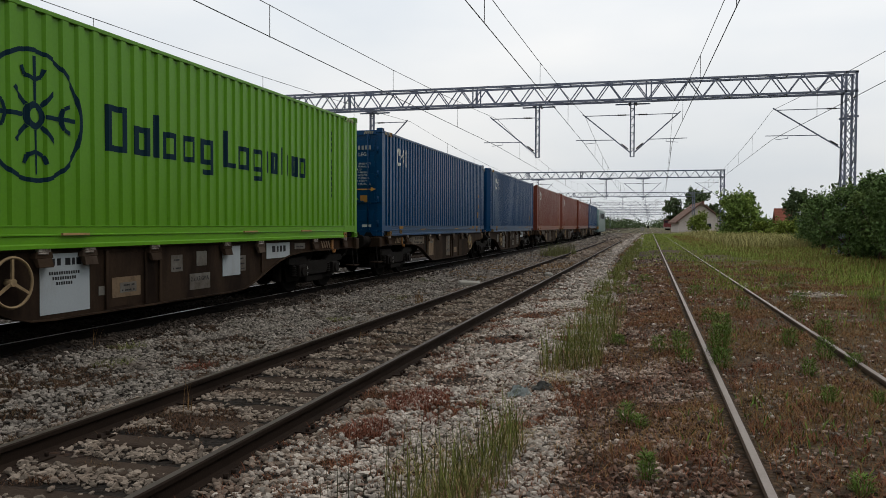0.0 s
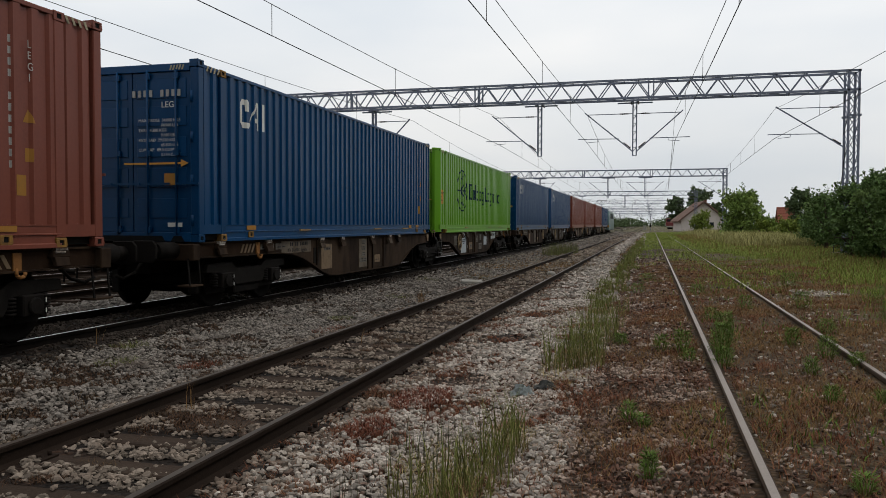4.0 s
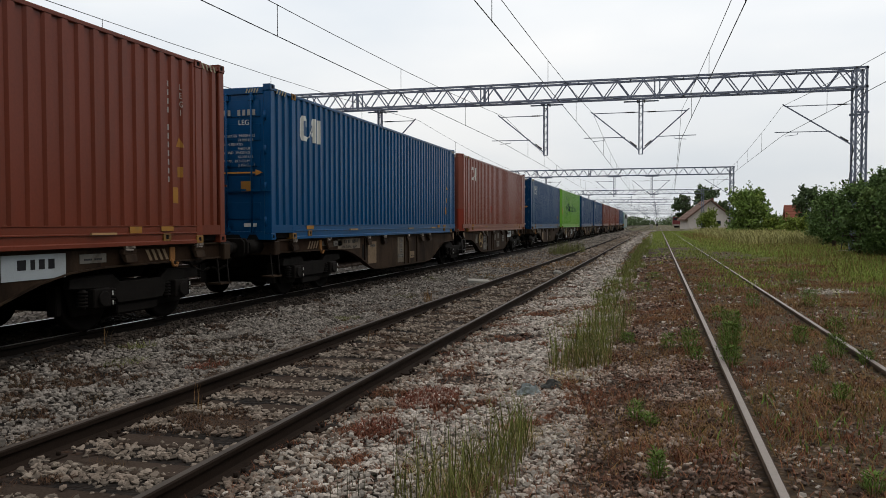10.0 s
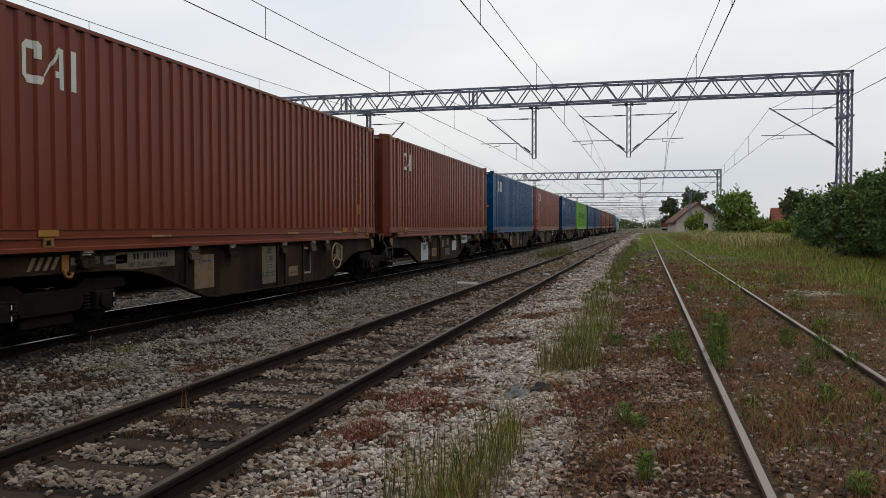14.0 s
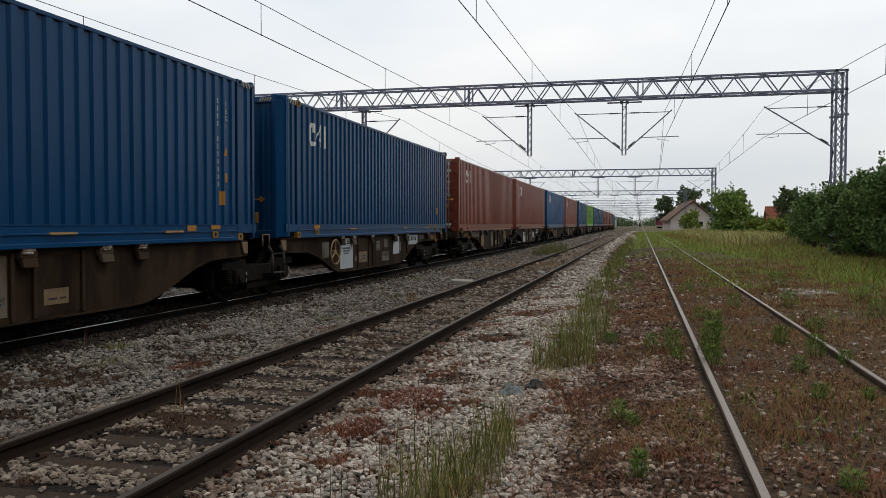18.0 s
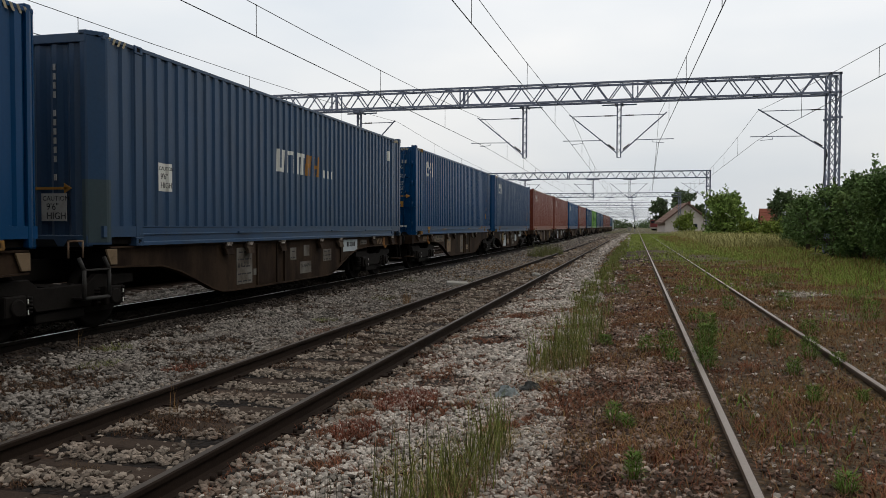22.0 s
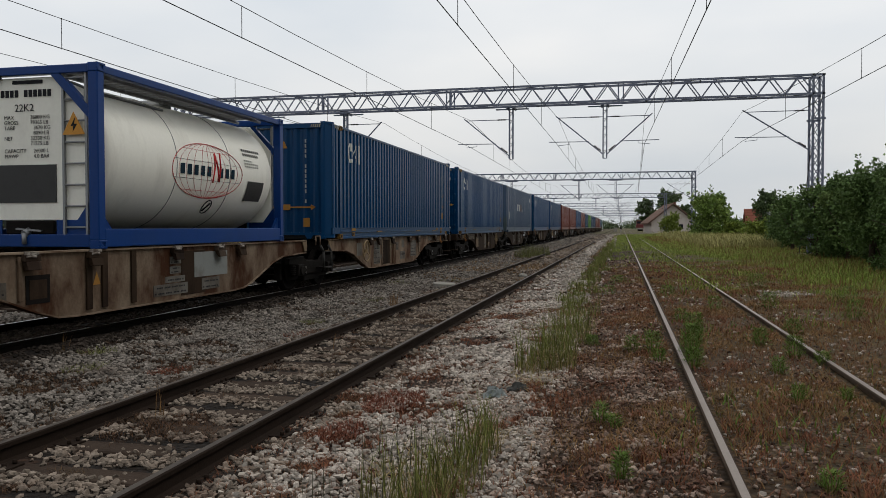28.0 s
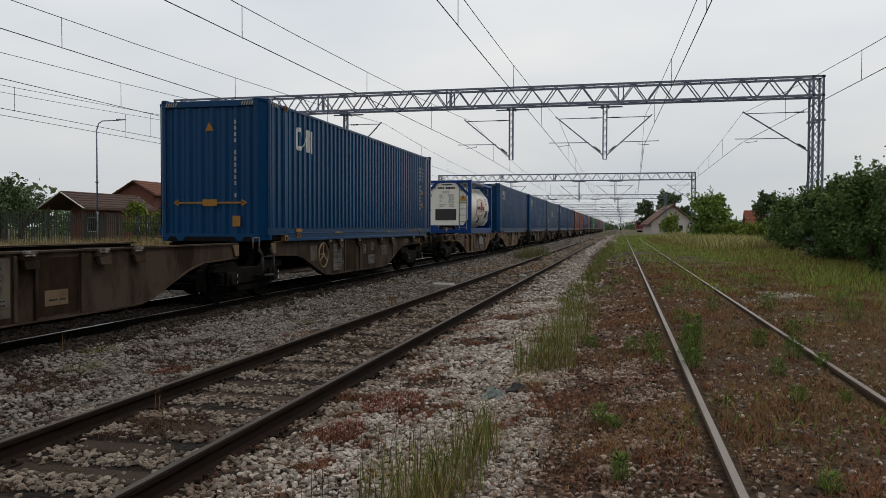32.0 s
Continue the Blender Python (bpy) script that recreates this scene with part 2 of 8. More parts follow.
M_WAGON = material("weathered_wagon_paint", (0.034, 0.0215, 0.0135), 0.75, 0, 0.2, 1.3, (1, 1.2, 0.4), (0.010, 0.006, 0.0042), 0.9, 30, 0.15, each=0.12, threshold=(0.42, 0.62), spec=0.05)
M_WAGONLIGHT = material("pale_wagon_paint", (0.200, 0.152, 0.108), 0.75, 0, 0.25, 0.9, (1, 1.3, 0.7), (0.048, 0.020, 0.0095), 1.0, 30, 0.2, each=0.12, threshold=(0.38, 0.60), spec=0.06)
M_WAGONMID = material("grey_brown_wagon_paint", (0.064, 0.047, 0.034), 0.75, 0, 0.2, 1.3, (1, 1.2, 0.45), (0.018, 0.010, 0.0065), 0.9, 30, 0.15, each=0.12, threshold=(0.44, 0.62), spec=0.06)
M_WAGONEND = material("rust_brown_sill_end_paint", (0.019, 0.0105, 0.0062), 0.8, 0, 0.2, 1.6, (1, 1.2, 0.5), (0.034, 0.0195, 0.011), 0.7, 30, 0.2, each=0.12, threshold=(0.48, 0.66), spec=0.05)
# bogie and wheel bases carry the shade beneath the wagons as well as oil
M_BOGIE = material("oily_shaded_bogie_steel", (0.0100, 0.0085, 0.0074), 0.7, 0.0, 0.3, 4, second=(0.003, 0.0024, 0.002), amount=0.7, grain=40, spec=0.05)
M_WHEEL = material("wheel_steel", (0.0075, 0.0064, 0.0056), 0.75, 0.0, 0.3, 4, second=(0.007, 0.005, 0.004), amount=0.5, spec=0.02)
M_WHEELTAN = material("tan_handwheel_paint", (0.230, 0.165, 0.090), 0.7, 0, 0.2, 6, second=(0.12, 0.08, 0.05), amount=0.6)
M_HAZARD = material("faded_orange_stripe_paint", (0.200, 0.090, 0.028), 0.75, 0, 0.2, 6, second=(0.08, 0.05, 0.03), amount=0.6, bump=0)
M_PLATE = material("grey_wagon_plate", (0.125, 0.117, 0.102), 0.75, 0, 0.15, 2.2, second=(0.042, 0.030, 0.021), amount=0.9, threshold=(0.42, 0.66))
M_PANELBLUE = material("pale_blue_grey_sign_paint", (0.300, 0.330, 0.345), 0.7, 0.0, 0.1, 2, (1, 1, 0.5), (0.20, 0.19, 0.17), 0.5)
M_FIELD = material("pale_tan_lettering_field", (0.130, 0.108, 0.082), 0.75, 0.0, 0.2, 1.6, (1, 1.2, 0.6), (0.040, 0.026, 0.017), 0.8, 30, 0.15, threshold=(0.46, 0.70), spec=0.06)
M_RUST = material("rusty_rail_steel", (0.020, 0.0135, 0.0100), 0.85, 0.0, 0.3, 6, (1, 0.3, 1), (0.007, 0.005, 0.004), 0.6, 70, 0.3, spec=0.05)
# darker rail steel for the train's own track
M_RAILBLACK = material("near_black_rail_steel", (0.0065, 0.005, 0.004), 0.8, 0.0, 0.3, 6, (1, 0.3, 1), (0.011, 0.008, 0.006), 0.6, 70, 0.3, spec=0.04)
M_OILSHADE = material("oily_shaded_ballast_stone", (0.040, 0.032, 0.026), 0.85, 0, 0.25, 2.0, second=(0.014, 0.010, 0.008), amount=0.7, grain=60, bump=0.3, island=True, each=0.6, spec=0.06)
M_RAILBROWN = material("brown_buried_rail_steel", (0.060, 0.042, 0.030), 0.85, 0.0, 0.3, 6, (1, 0.3, 1), (0.03, 0.02, 0.014), 0.6, 70, 0.3, spec=0.05)
M_RAILTOP = material("worn_rail_head", (0.240, 0.202, 0.176), 0.45, 0.4, 0.2, 3, (1, 0.25, 1), (0.15, 0.105, 0.08), 0.7)
M_STEPTAN = material("scuffed_tan_step_bar", (0.34, 0.215, 0.105), 0.65, 0.0, 0.2, 6, second=(0.10, 0.055, 0.03), amount=0.6)
M_CHIP = material("chipped_pale_edge_steel", (0.30, 0.27, 0.235), 0.6, 0.2, 0.3, 12, second=(0.05, 0.03, 0.02), amount=0.9, threshold=(0.4, 0.6))
M_STEP = material("dark_grey_step_steel", (0.026, 0.025, 0.023), 0.6, 0.0, 0.2, 6, second=(0.016, 0.011, 0.008), amount=0.6)
M_GUSSET = material("tan_painted_gusset", (0.150, 0.105, 0.064), 0.7, 0.0, 0.2, 6, second=(0.05, 0.03, 0.018), amount=0.7)
M_PATCHGREY = material("pale_blue_grey_patch_paint", (0.190, 0.200, 0.190), 0.75, 0.0, 0.15, 3, second=(0.10, 0.085, 0.07), amount=0.6)
M_RAILTOPDULL = material("dull_rail_head", (0.075, 0.062, 0.052), 0.55, 0.3, 0.2, 3, (1, 0.2, 1), (0.035, 0.025, 0.020), 0.6)
M_RAILBRIGHT = material("polished_rail_head", (0.40, 0.39, 0.38), 0.30, 0.9, 0.05, 3)
M_SLEEPER = material("old_timber_sleeper", (0.046, 0.033, 0.025), 0.9, 0, 0.35, 3, (0.4, 3, 3), (0.018, 0.013, 0.011), 0.6, 40, 0.6, each=0.15, spec=0.05)
M_STONE = material("ballast_stone", (0.325, 0.288, 0.248), 0.9, 0, 0.25, 2.0, second=(0.13, 0.092, 0.068), amount=0.6, grain=60, bump=0.3, island=True, each=0.5, spec=0.05)
M_STONEGREY = material("grey_ballast_stone", (0.170, 0.150, 0.130), 0.9, 0, 0.25, 2.0, second=(0.060, 0.038, 0.027), amount=0.65, grain=60, bump=0.3, island=True, each=0.55, spec=0.05)
M_STONEBROWN = material("soiled_ballast_stone", (0.250, 0.195, 0.158), 0.9, 0, 0.25, 2.0, second=(0.066, 0.029, 0.018), amount=0.9, grain=60, bump=0.3, island=True, each=0.75, spec=0.05, threshold=(0.42, 0.6))
M_STONEMIX = material("siding_ballast_stone", (0.190, 0.155, 0.124), 0.9, 0, 0.25, 2.0, second=(0.066, 0.034, 0.022), amount=0.7, grain=60, bump=0.3, island=True, each=0.5, spec=0.05)
M_REDWEED = material("rust_red_weed", (0.150, 0.052, 0.032), 0.9, 0, 0.3, 2.0, second=(0.11, 0.055, 0.032), amount=0.6, grain=8, bump=0, island=True, each=0.4)
M_DRYGREEN = material("olive_grass", (0.120, 0.125, 0.045), 0.85, 0, 0.3, 1.0, second=(0.17, 0.14, 0.07), amount=0.6, grain=8, bump=0, island=True, each=0.35)
M_GRASSCLUMP = material("clump_grass_blades", (0.125, 0.140, 0.036), 0.8, 0, 0.3, 2.0, second=(0.185, 0.140, 0.060), amount=0.7, grain=8, bump=0, island=True, each=0.35)
M_STALK = material("thin_dark_stalks", (0.060, 0.065, 0.035), 0.9, 0, 0.2, 3, bump=0, island=True, each=0.3)
M_ROOFRED = material("bright_red_roof", (0.200, 0.070, 0.048), 0.85, 0, 0.3, 2, second=(0.2, 0.07, 0.05), amount=0.5, grain=14, bump=0.4)
M_GANTRY = material("painted_mast_steel", (0.150, 0.165, 0.215), 0.6, 0.1, 0.2, 4, second=(0.06, 0.055, 0.055), amount=0.4)
M_WIRE = material("copper_wire_dull", (0.040, 0.040, 0.042), 0.6, 0.4, 0.1, 2, bump=0)
M_INSUL = material("brown_insulator", (0.030, 0.022, 0.020), 0.35, 0, 0.1, 4)
M_GRASS = material("green_grass_blades", (0.185, 0.235, 0.046), 0.8, 0, 0.3, 0.35, second=(0.240, 0.205, 0.080), amount=0.8, grain=8, bump=0, island=True, each=0.35)
M_DRY = material("dry_grass_blades", (0.190, 0.112, 0.046), 0.85, 0, 0.3, 1.0, second=(0.115, 0.048, 0.024), amount=0.6, grain=8, bump=0, island=True, each=0.4)
M_STRAW = material("straw_coloured_grass", (0.245, 0.185, 0.085), 0.85, 0, 0.3, 1.0, second=(0.20, 0.19, 0.07), amount=0.6, grain=8, bump=0, island=True, each=0.4)
M_TALL = material("tall_olive_straw_grass", (0.265, 0.240, 0.095), 0.85, 0, 0.3, 0.2, second=(0.200, 0.235, 0.072), amount=0.8, grain=8, bump=0, island=True, each=0.35)
M_MOSS = material("red_brown_weed", (0.165, 0.066, 0.036), 0.9, 0, 0.3, 2.0, second=(0.15, 0.112, 0.06), amount=0.6, grain=8, bump=0, island=True, each=0.4)
M_WEED = material("leafy_weed", (0.098, 0.158, 0.028), 0.75, 0, 0.3, 3.0, second=(0.15, 0.165, 0.04), amount=0.5, grain=8, bump=0, island=True, each=0.35)
M_LEAF = material("shrub_leaves", (0.125, 0.185, 0.040), 0.65, 0, 0.3, 0.7, second=(0.210, 0.265, 0.066), amount=0.8, grain=6, bump=0, island=True, each=0.5)
M_LEAFDARK = material("dark_tree_leaves", (0.070, 0.100, 0.044), 0.75, 0, 0.3, 0.4, second=(0.095, 0.125, 0.054), amount=0.6, grain=6, bump=0, island=True, each=0.4)
M_LEAFYELLOW = material("yellowish_leaves", (0.130, 0.170, 0.030), 0.75, 0, 0.3, 0.5, second=(0.17, 0.17, 0.04), amount=0.6, grain=6, bump=0, island=True, each=0.4)
M_SHRUB = material("hedge_leaves", (0.078, 0.126, 0.038), 0.65, 0, 0.3, 0.9, second=(0.148, 0.200, 0.060), amount=0.8, grain=6, bump=0, island=True, each=0.5)
M_RAG = material("dark_grey_cloth", (0.045, 0.045, 0.042), 0.9, 0, 0.2, 20)
M_BARK = material("tree_bark", (0.070, 0.052, 0.040), 0.95, 0, 0.3, 4, (1, 1, 0.3), (0.035, 0.028, 0.02), 0.6, 40, 0.5)
M_ROOF = material("red_clay_roof", (0.145, 0.064, 0.043), 0.85, 0, 0.3, 2, second=(0.08, 0.05, 0.04), amount=0.6, grain=14, bump=0.4)
M_ROOFBROWN = material("brown_tile_roof", (0.082, 0.054, 0.045), 0.85, 0, 0.3, 2, second=(0.05, 0.038, 0.034), amount=0.6, grain=14, bump=0.4)
M_ROOFPALE = material("weathered_red_brown_tiles", (0.150, 0.092, 0.070), 0.85, 0, 0.3, 2, second=(0.09, 0.065, 0.055), amount=0.6, grain=14, bump=0.4)
M_BRICKWALL = material("red_brick_wall", (0.130, 0.056, 0.042), 0.9, 0, 0.3, 3, second=(0.09, 0.045, 0.036), amount=0.6, grain=25, bump=0.4)
M_RENDER = material("pale_house_plaster", (0.520, 0.500, 0.450), 0.9, 0, 0.1, 1, second=(0.38, 0.35, 0.31), amount=0.6, grain=20)
M_PINKWALL = material("pinkish_grey_plaster", (0.460, 0.410, 0.375), 0.9, 0, 0.1, 1, second=(0.36, 0.30, 0.27), amount=0.6, grain=20)
M_PANE = material("dark_window_glass", (0.020, 0.024, 0.030), 0.08, 0, 0.1, 2, bump=0)
M_FENCE = material("dark_green_fence_paint", (0.030, 0.036, 0.030), 0.7, 0.0, 0.2, 4, second=(0.04, 0.03, 0.024), amount=0.5)
M_MOSSDARK = material("dark_red_brown_weed", (0.082, 0.046, 0.027), 0.9, 0, 0.3, 2.0, second=(0.078, 0.066, 0.034), amount=0.7, grain=8, bump=0, island=True, each=0.45)
M_BROWNPANEL = material("brown_wall_panels", (0.105, 0.062, 0.050), 0.85, 0, 0.2, 1.5, (1, 1, 0.5), (0.06, 0.04, 0.034), 0.6, 20, 0.2, each=0.12)
M_BAG = material("pale_blue_plastic", (0.170, 0.190, 0.185), 0.4, 0, 0.15, 8, bump=0.2)
M_PAPER = material("dirty_white_board", (0.230, 0.218, 0.190), 0.8, 0, 0.15, 6, second=(0.3, 0.26, 0.2), amount=0.5)
M_LOCO = paint("grey_green_locomotive_paint", (0.105, 0.160, 0.155), (0.06, 0.075, 0.07), 0.4)
M_REDLOCO = paint("red_rail_vehicle_paint", (0.130, 0.030, 0.030))
M_BLUEROOF = material("blue_sheet_roof", (0.030, 0.090, 0.200), 0.6, 0, 0.1, 2)


# ---- ground: one sheet with the ballast beds and the overgrown yard ----
X_RIGHT, X_LEFT, X_TRAIN = 1.40, -3.58, -8.30
Z_RIGHT, Z_LEFT, Z_TRAIN = 0.0, -0.114, -0.03
GX = np.array([-3000, -60, -30, -26, -24, -20, -15, -11.2, -10.3, -9.0, -7.6, -6.9, -6.2, -5.0, -4.3, -2.9, -2.2, -1.2, -0.3, 0.4, 2.4, 3.2, 5.0, 8.0, 14, 30, 60, 3000])
GZ = np.array([-0.2, -0.2, -0.15, -0.2, -0.30, -0.30, -0.30, -0.28, -0.17, -0.15, -0.15, -0.17, -0.24, -0.29, -0.275, -0.275, -0.26, -0.22, -0.15, -0.062, -0.062, -0.055, -0.02, 0.05, 0.0, 0.0, 0.0, 0.0])


def ground_z(x, y):
    """Height of the ground at arrays x, y."""
    z = np.interp(x, GX, GZ)
    near = np.clip(1 - np.abs(x) / 40, 0, 1)
    return z + near * (0.012 * np.sin(x * 3.1 + y * 0.7) * np.cos(y * 1.9 - x) + 0.010 * np.sin(x * 7.3 - y * 2.3) + 0.008 * np.sin(y * 5.1 + x * 2.2))


def ground_sheet():
    xs = np.unique(np.concatenate([[-3000, -1500, -700, -350, -200, -120, -80], np.arange(-60, -14, 2.0), np.arange(-14, 10, 0.16), np.arange(10, 60, 2.0), [80, 120, 200, 350, 700, 1500, 3000]]))
    ys = np.unique(np.concatenate([[-3000, -1000, -300, -100, -40, -10], np.arange(0, 45, 0.22), np.arange(45, 120, 2.0), np.arange(120, 400, 20.0), [500, 700, 1000, 1600, 3000]]))
    a, b = np.meshgrid(xs, ys)
    v = np.stack([a.ravel(), b.ravel(), ground_z(a.ravel(), b.ravel())], 1)
    i = np.arange(len(v)).reshape(a.shape)
    f = np.stack([i[:-1, :-1].ravel(), i[:-1, 1:].ravel(), i[1:, 1:].ravel(), i[1:, :-1].ravel()], 1)
    return v, f


def ground_material():
    """Soil, gravel, dry moss and grass, mixed across the tracks as they lie in the yard; the soil's colour holds the
    shade between ballast stones.
    """
    m = bpy.data.materials.new("yard_ground")
    m.use_nodes = True
    n, l = m.node_tree.nodes, m.node_tree.links
    bsdf = n["Principled BSDF"]
    bsdf.inputs["Roughness"].default_value = 0.95
    bsdf.inputs["Specular IOR Level"].default_value = 0.2
    co = n.new("ShaderNodeTexCoord")
    sep = n.new("ShaderNodeSeparateXYZ")
    l.new(co.outputs["Object"], sep.inputs[0])
    wob = n.new("ShaderNodeTexNoise")
    wob.inputs["Scale"].default_value, wob.inputs["Detail"].default_value = 0.9, 5.0
    l.new(co.outputs["Object"], wob.inputs["Vector"])
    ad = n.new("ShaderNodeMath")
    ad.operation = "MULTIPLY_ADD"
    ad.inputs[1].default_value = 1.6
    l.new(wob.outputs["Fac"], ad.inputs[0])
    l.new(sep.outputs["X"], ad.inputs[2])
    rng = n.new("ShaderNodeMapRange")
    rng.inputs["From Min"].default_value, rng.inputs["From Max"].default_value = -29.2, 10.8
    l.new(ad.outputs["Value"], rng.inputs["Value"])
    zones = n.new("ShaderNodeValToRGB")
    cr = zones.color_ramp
    # the near-black stops under the train hold its shade in the colour
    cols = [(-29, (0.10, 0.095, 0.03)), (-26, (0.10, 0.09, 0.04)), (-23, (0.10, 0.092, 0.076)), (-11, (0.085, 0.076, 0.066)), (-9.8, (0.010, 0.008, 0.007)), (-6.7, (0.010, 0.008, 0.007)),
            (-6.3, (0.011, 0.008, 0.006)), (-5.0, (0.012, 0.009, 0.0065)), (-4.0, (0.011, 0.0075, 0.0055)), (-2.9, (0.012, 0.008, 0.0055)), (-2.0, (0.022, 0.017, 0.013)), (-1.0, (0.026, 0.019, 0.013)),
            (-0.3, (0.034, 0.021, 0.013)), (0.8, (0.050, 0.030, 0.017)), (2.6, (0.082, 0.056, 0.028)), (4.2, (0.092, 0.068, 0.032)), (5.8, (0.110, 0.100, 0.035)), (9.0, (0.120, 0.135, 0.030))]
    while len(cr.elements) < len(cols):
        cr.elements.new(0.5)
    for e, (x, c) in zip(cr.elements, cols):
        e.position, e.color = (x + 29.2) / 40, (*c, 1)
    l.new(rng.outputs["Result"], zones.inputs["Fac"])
    # patches of moss and dry weed over the stony zones
    pat = n.new("ShaderNodeTexNoise")
    pat.inputs["Scale"].default_value, pat.inputs["Detail"].default_value, pat.inputs["Roughness"].default_value = 1.1, 8.0, 0.65
    l.new(co.outputs["Object"], pat.inputs["Vector"])
    pr = n.new("ShaderNodeValToRGB")
    pr.color_ramp.elements[0].position, pr.color_ramp.elements[1].position = 0.5, 0.66
    l.new(pat.outputs["Fac"], pr.inputs["Fac"])
    mx = n.new("ShaderNodeMix")
    mx.data_type = "RGBA"
    mx.inputs["B"].default_value = (0.070, 0.036, 0.021, 1)
    pf = n.new("ShaderNodeMath")
    pf.operation = "MULTIPLY"
    pf.inputs[1].default_value = 0.6
    l.new(pr.outputs["Color"], pf.inputs[0])
    l.new(pf.outputs["Value"], mx.inputs["Factor"])
    l.new(zones.outputs["Color"], mx.inputs["A"])
    # the yard is overgrown farther along the line
    far = n.new("ShaderNodeMapRange")
    far.inputs["From Min"].default_value, far.inputs["From Max"].default_value = 70.0, 190.0
    far.inputs["To Max"].default_value = 0.85
    l.new(sep.outputs["Y"], far.inputs["Value"])
    grown = n.new("ShaderNodeMix")
    grown.data_type = "RGBA"
    grown.inputs["B"].default_value = (0.120, 0.105, 0.052, 1)
    l.new(far.outputs["Result"], grown.inputs["Factor"])
    l.new(mx.outputs["Result"], grown.inputs["A"])
    mx = grown
    # stones: pale cell centres, with the shade of the gaps in the colour
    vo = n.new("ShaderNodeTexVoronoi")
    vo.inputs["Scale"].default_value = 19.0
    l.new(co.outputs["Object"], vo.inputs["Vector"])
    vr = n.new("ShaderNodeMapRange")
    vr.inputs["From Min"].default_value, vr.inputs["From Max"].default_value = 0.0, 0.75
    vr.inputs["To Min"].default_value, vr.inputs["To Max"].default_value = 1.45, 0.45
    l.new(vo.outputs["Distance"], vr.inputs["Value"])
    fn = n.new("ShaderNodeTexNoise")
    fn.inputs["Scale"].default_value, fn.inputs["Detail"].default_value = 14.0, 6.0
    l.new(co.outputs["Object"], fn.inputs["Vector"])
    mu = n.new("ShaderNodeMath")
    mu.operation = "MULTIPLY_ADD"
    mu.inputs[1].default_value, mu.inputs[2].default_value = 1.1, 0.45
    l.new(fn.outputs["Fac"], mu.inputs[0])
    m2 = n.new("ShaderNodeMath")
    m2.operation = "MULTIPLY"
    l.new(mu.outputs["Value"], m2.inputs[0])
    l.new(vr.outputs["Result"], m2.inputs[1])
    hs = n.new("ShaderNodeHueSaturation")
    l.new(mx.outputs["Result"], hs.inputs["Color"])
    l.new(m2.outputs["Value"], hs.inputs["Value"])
    l.new(hs.outputs["Color"], bsdf.inputs["Base Color"])
    bp = n.new("ShaderNodeBump")
    bp.inputs["Strength"].default_value, bp.inputs["Distance"].default_value = 0.7, 0.03
    bp.invert = True
    l.new(vo.outputs["Distance"], bp.inputs["Height"])
    l.new(bp.outputs["Normal"], bsdf.inputs["Normal"])
    return m


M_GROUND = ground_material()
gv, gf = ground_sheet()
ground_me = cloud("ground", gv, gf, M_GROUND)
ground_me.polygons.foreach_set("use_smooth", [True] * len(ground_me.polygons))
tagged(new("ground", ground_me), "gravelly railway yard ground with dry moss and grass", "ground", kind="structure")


# ---- tracks ----
RAIL = [(-0.0625, 0.0), (-0.0625, 0.010), (-0.012, 0.028), (-0.008, 0.105), (-0.034, 0.118), (-0.036, 0.148), (-0.028, 0.1555), (0.028, 0.1555), (0.036, 0.148), (0.034, 0.118), (0.008, 0.105), (0.012, 0.028), (0.0625, 0.010), (0.0625, 0.0)]


def rail_mesh(y0, y1):
    g = Geo()
    g.prism(RAIL, 1, y0, y1)
    return g


def railway_track(x, z, name, head, label, sleepers=True, far=False, y1=700.0):
    t = thing(name, label, "railway track", kind="structure")
    web = None
    for side in (-0.7525, 0.7525):
        web = web or rail_mesh(-40, y1).mesh("rail")
        ra = part("rail", web, M_RAILBLACK if head == M_RAILBRIGHT else M_RUST if sleepers else M_RAILBROWN, t)
        ra.location = (x + side, 0, z - 0.1555)
        hd = part("running_surface", Geo().box(-0.024, 0.024, -40, y1, 0.1540, 0.1575), head, ra)
        hd.location = (0, 0, 0)
    if not sleepers:
        return t
    sl = Geo().box(-1.3, 1.3, -0.125, 0.125, -0.16, 0.0).mesh("sleeper", 0.012)
    pl = Geo()
    for side in (-0.7525, 0.7525):
        pl.cbox(side, 0, 0.006, 0.36, 0.17, 0.016)
        for dx in (-0.13, 0.13):
            for dy in (-0.05, 0.05):
                pl.cyl((side + dx, dy, 0.01), (side + dx, dy, 0.045), 0.016, 6)
    plm = pl.mesh("tie_plate")
    rnd = random.Random(int(abs(x) * 100))
    zs = z - 0.1555 + 0.004
    near = 0 if not far else 60
    y = 1.0 - 0.62 * 16
    rest = Geo()
    while y < 160:
        if y < 60 and not far:
            s = part("sleeper", sl, M_SLEEPER, t)
            s.location = (x + rnd.uniform(-0.04, 0.04), y, zs)
            s.rotation_euler = (0, 0, rnd.uniform(-0.012, 0.012))
            p = part("tie_plate", plm, M_RUST, s)
        else:
            rest.box(x - 1.3, x + 1.3, y - 0.125, y + 0.125, zs - 0.16, zs)
        y += 0.62 + rnd.uniform(-0.02, 0.02)
    if rest.v:
        tagged(part("distant_sleepers", rest, M_SLEEPER, t), kind="stuff")
    return t


railway_track(X_LEFT, Z_LEFT, "siding_track", M_RAILTOPDULL, "old rusty siding track with dark timber sleepers in ballast")
railway_track(X_TRAIN, Z_TRAIN, "main_track", M_RAILBRIGHT, "running track with polished rail heads under the freight train", y1=900.0)
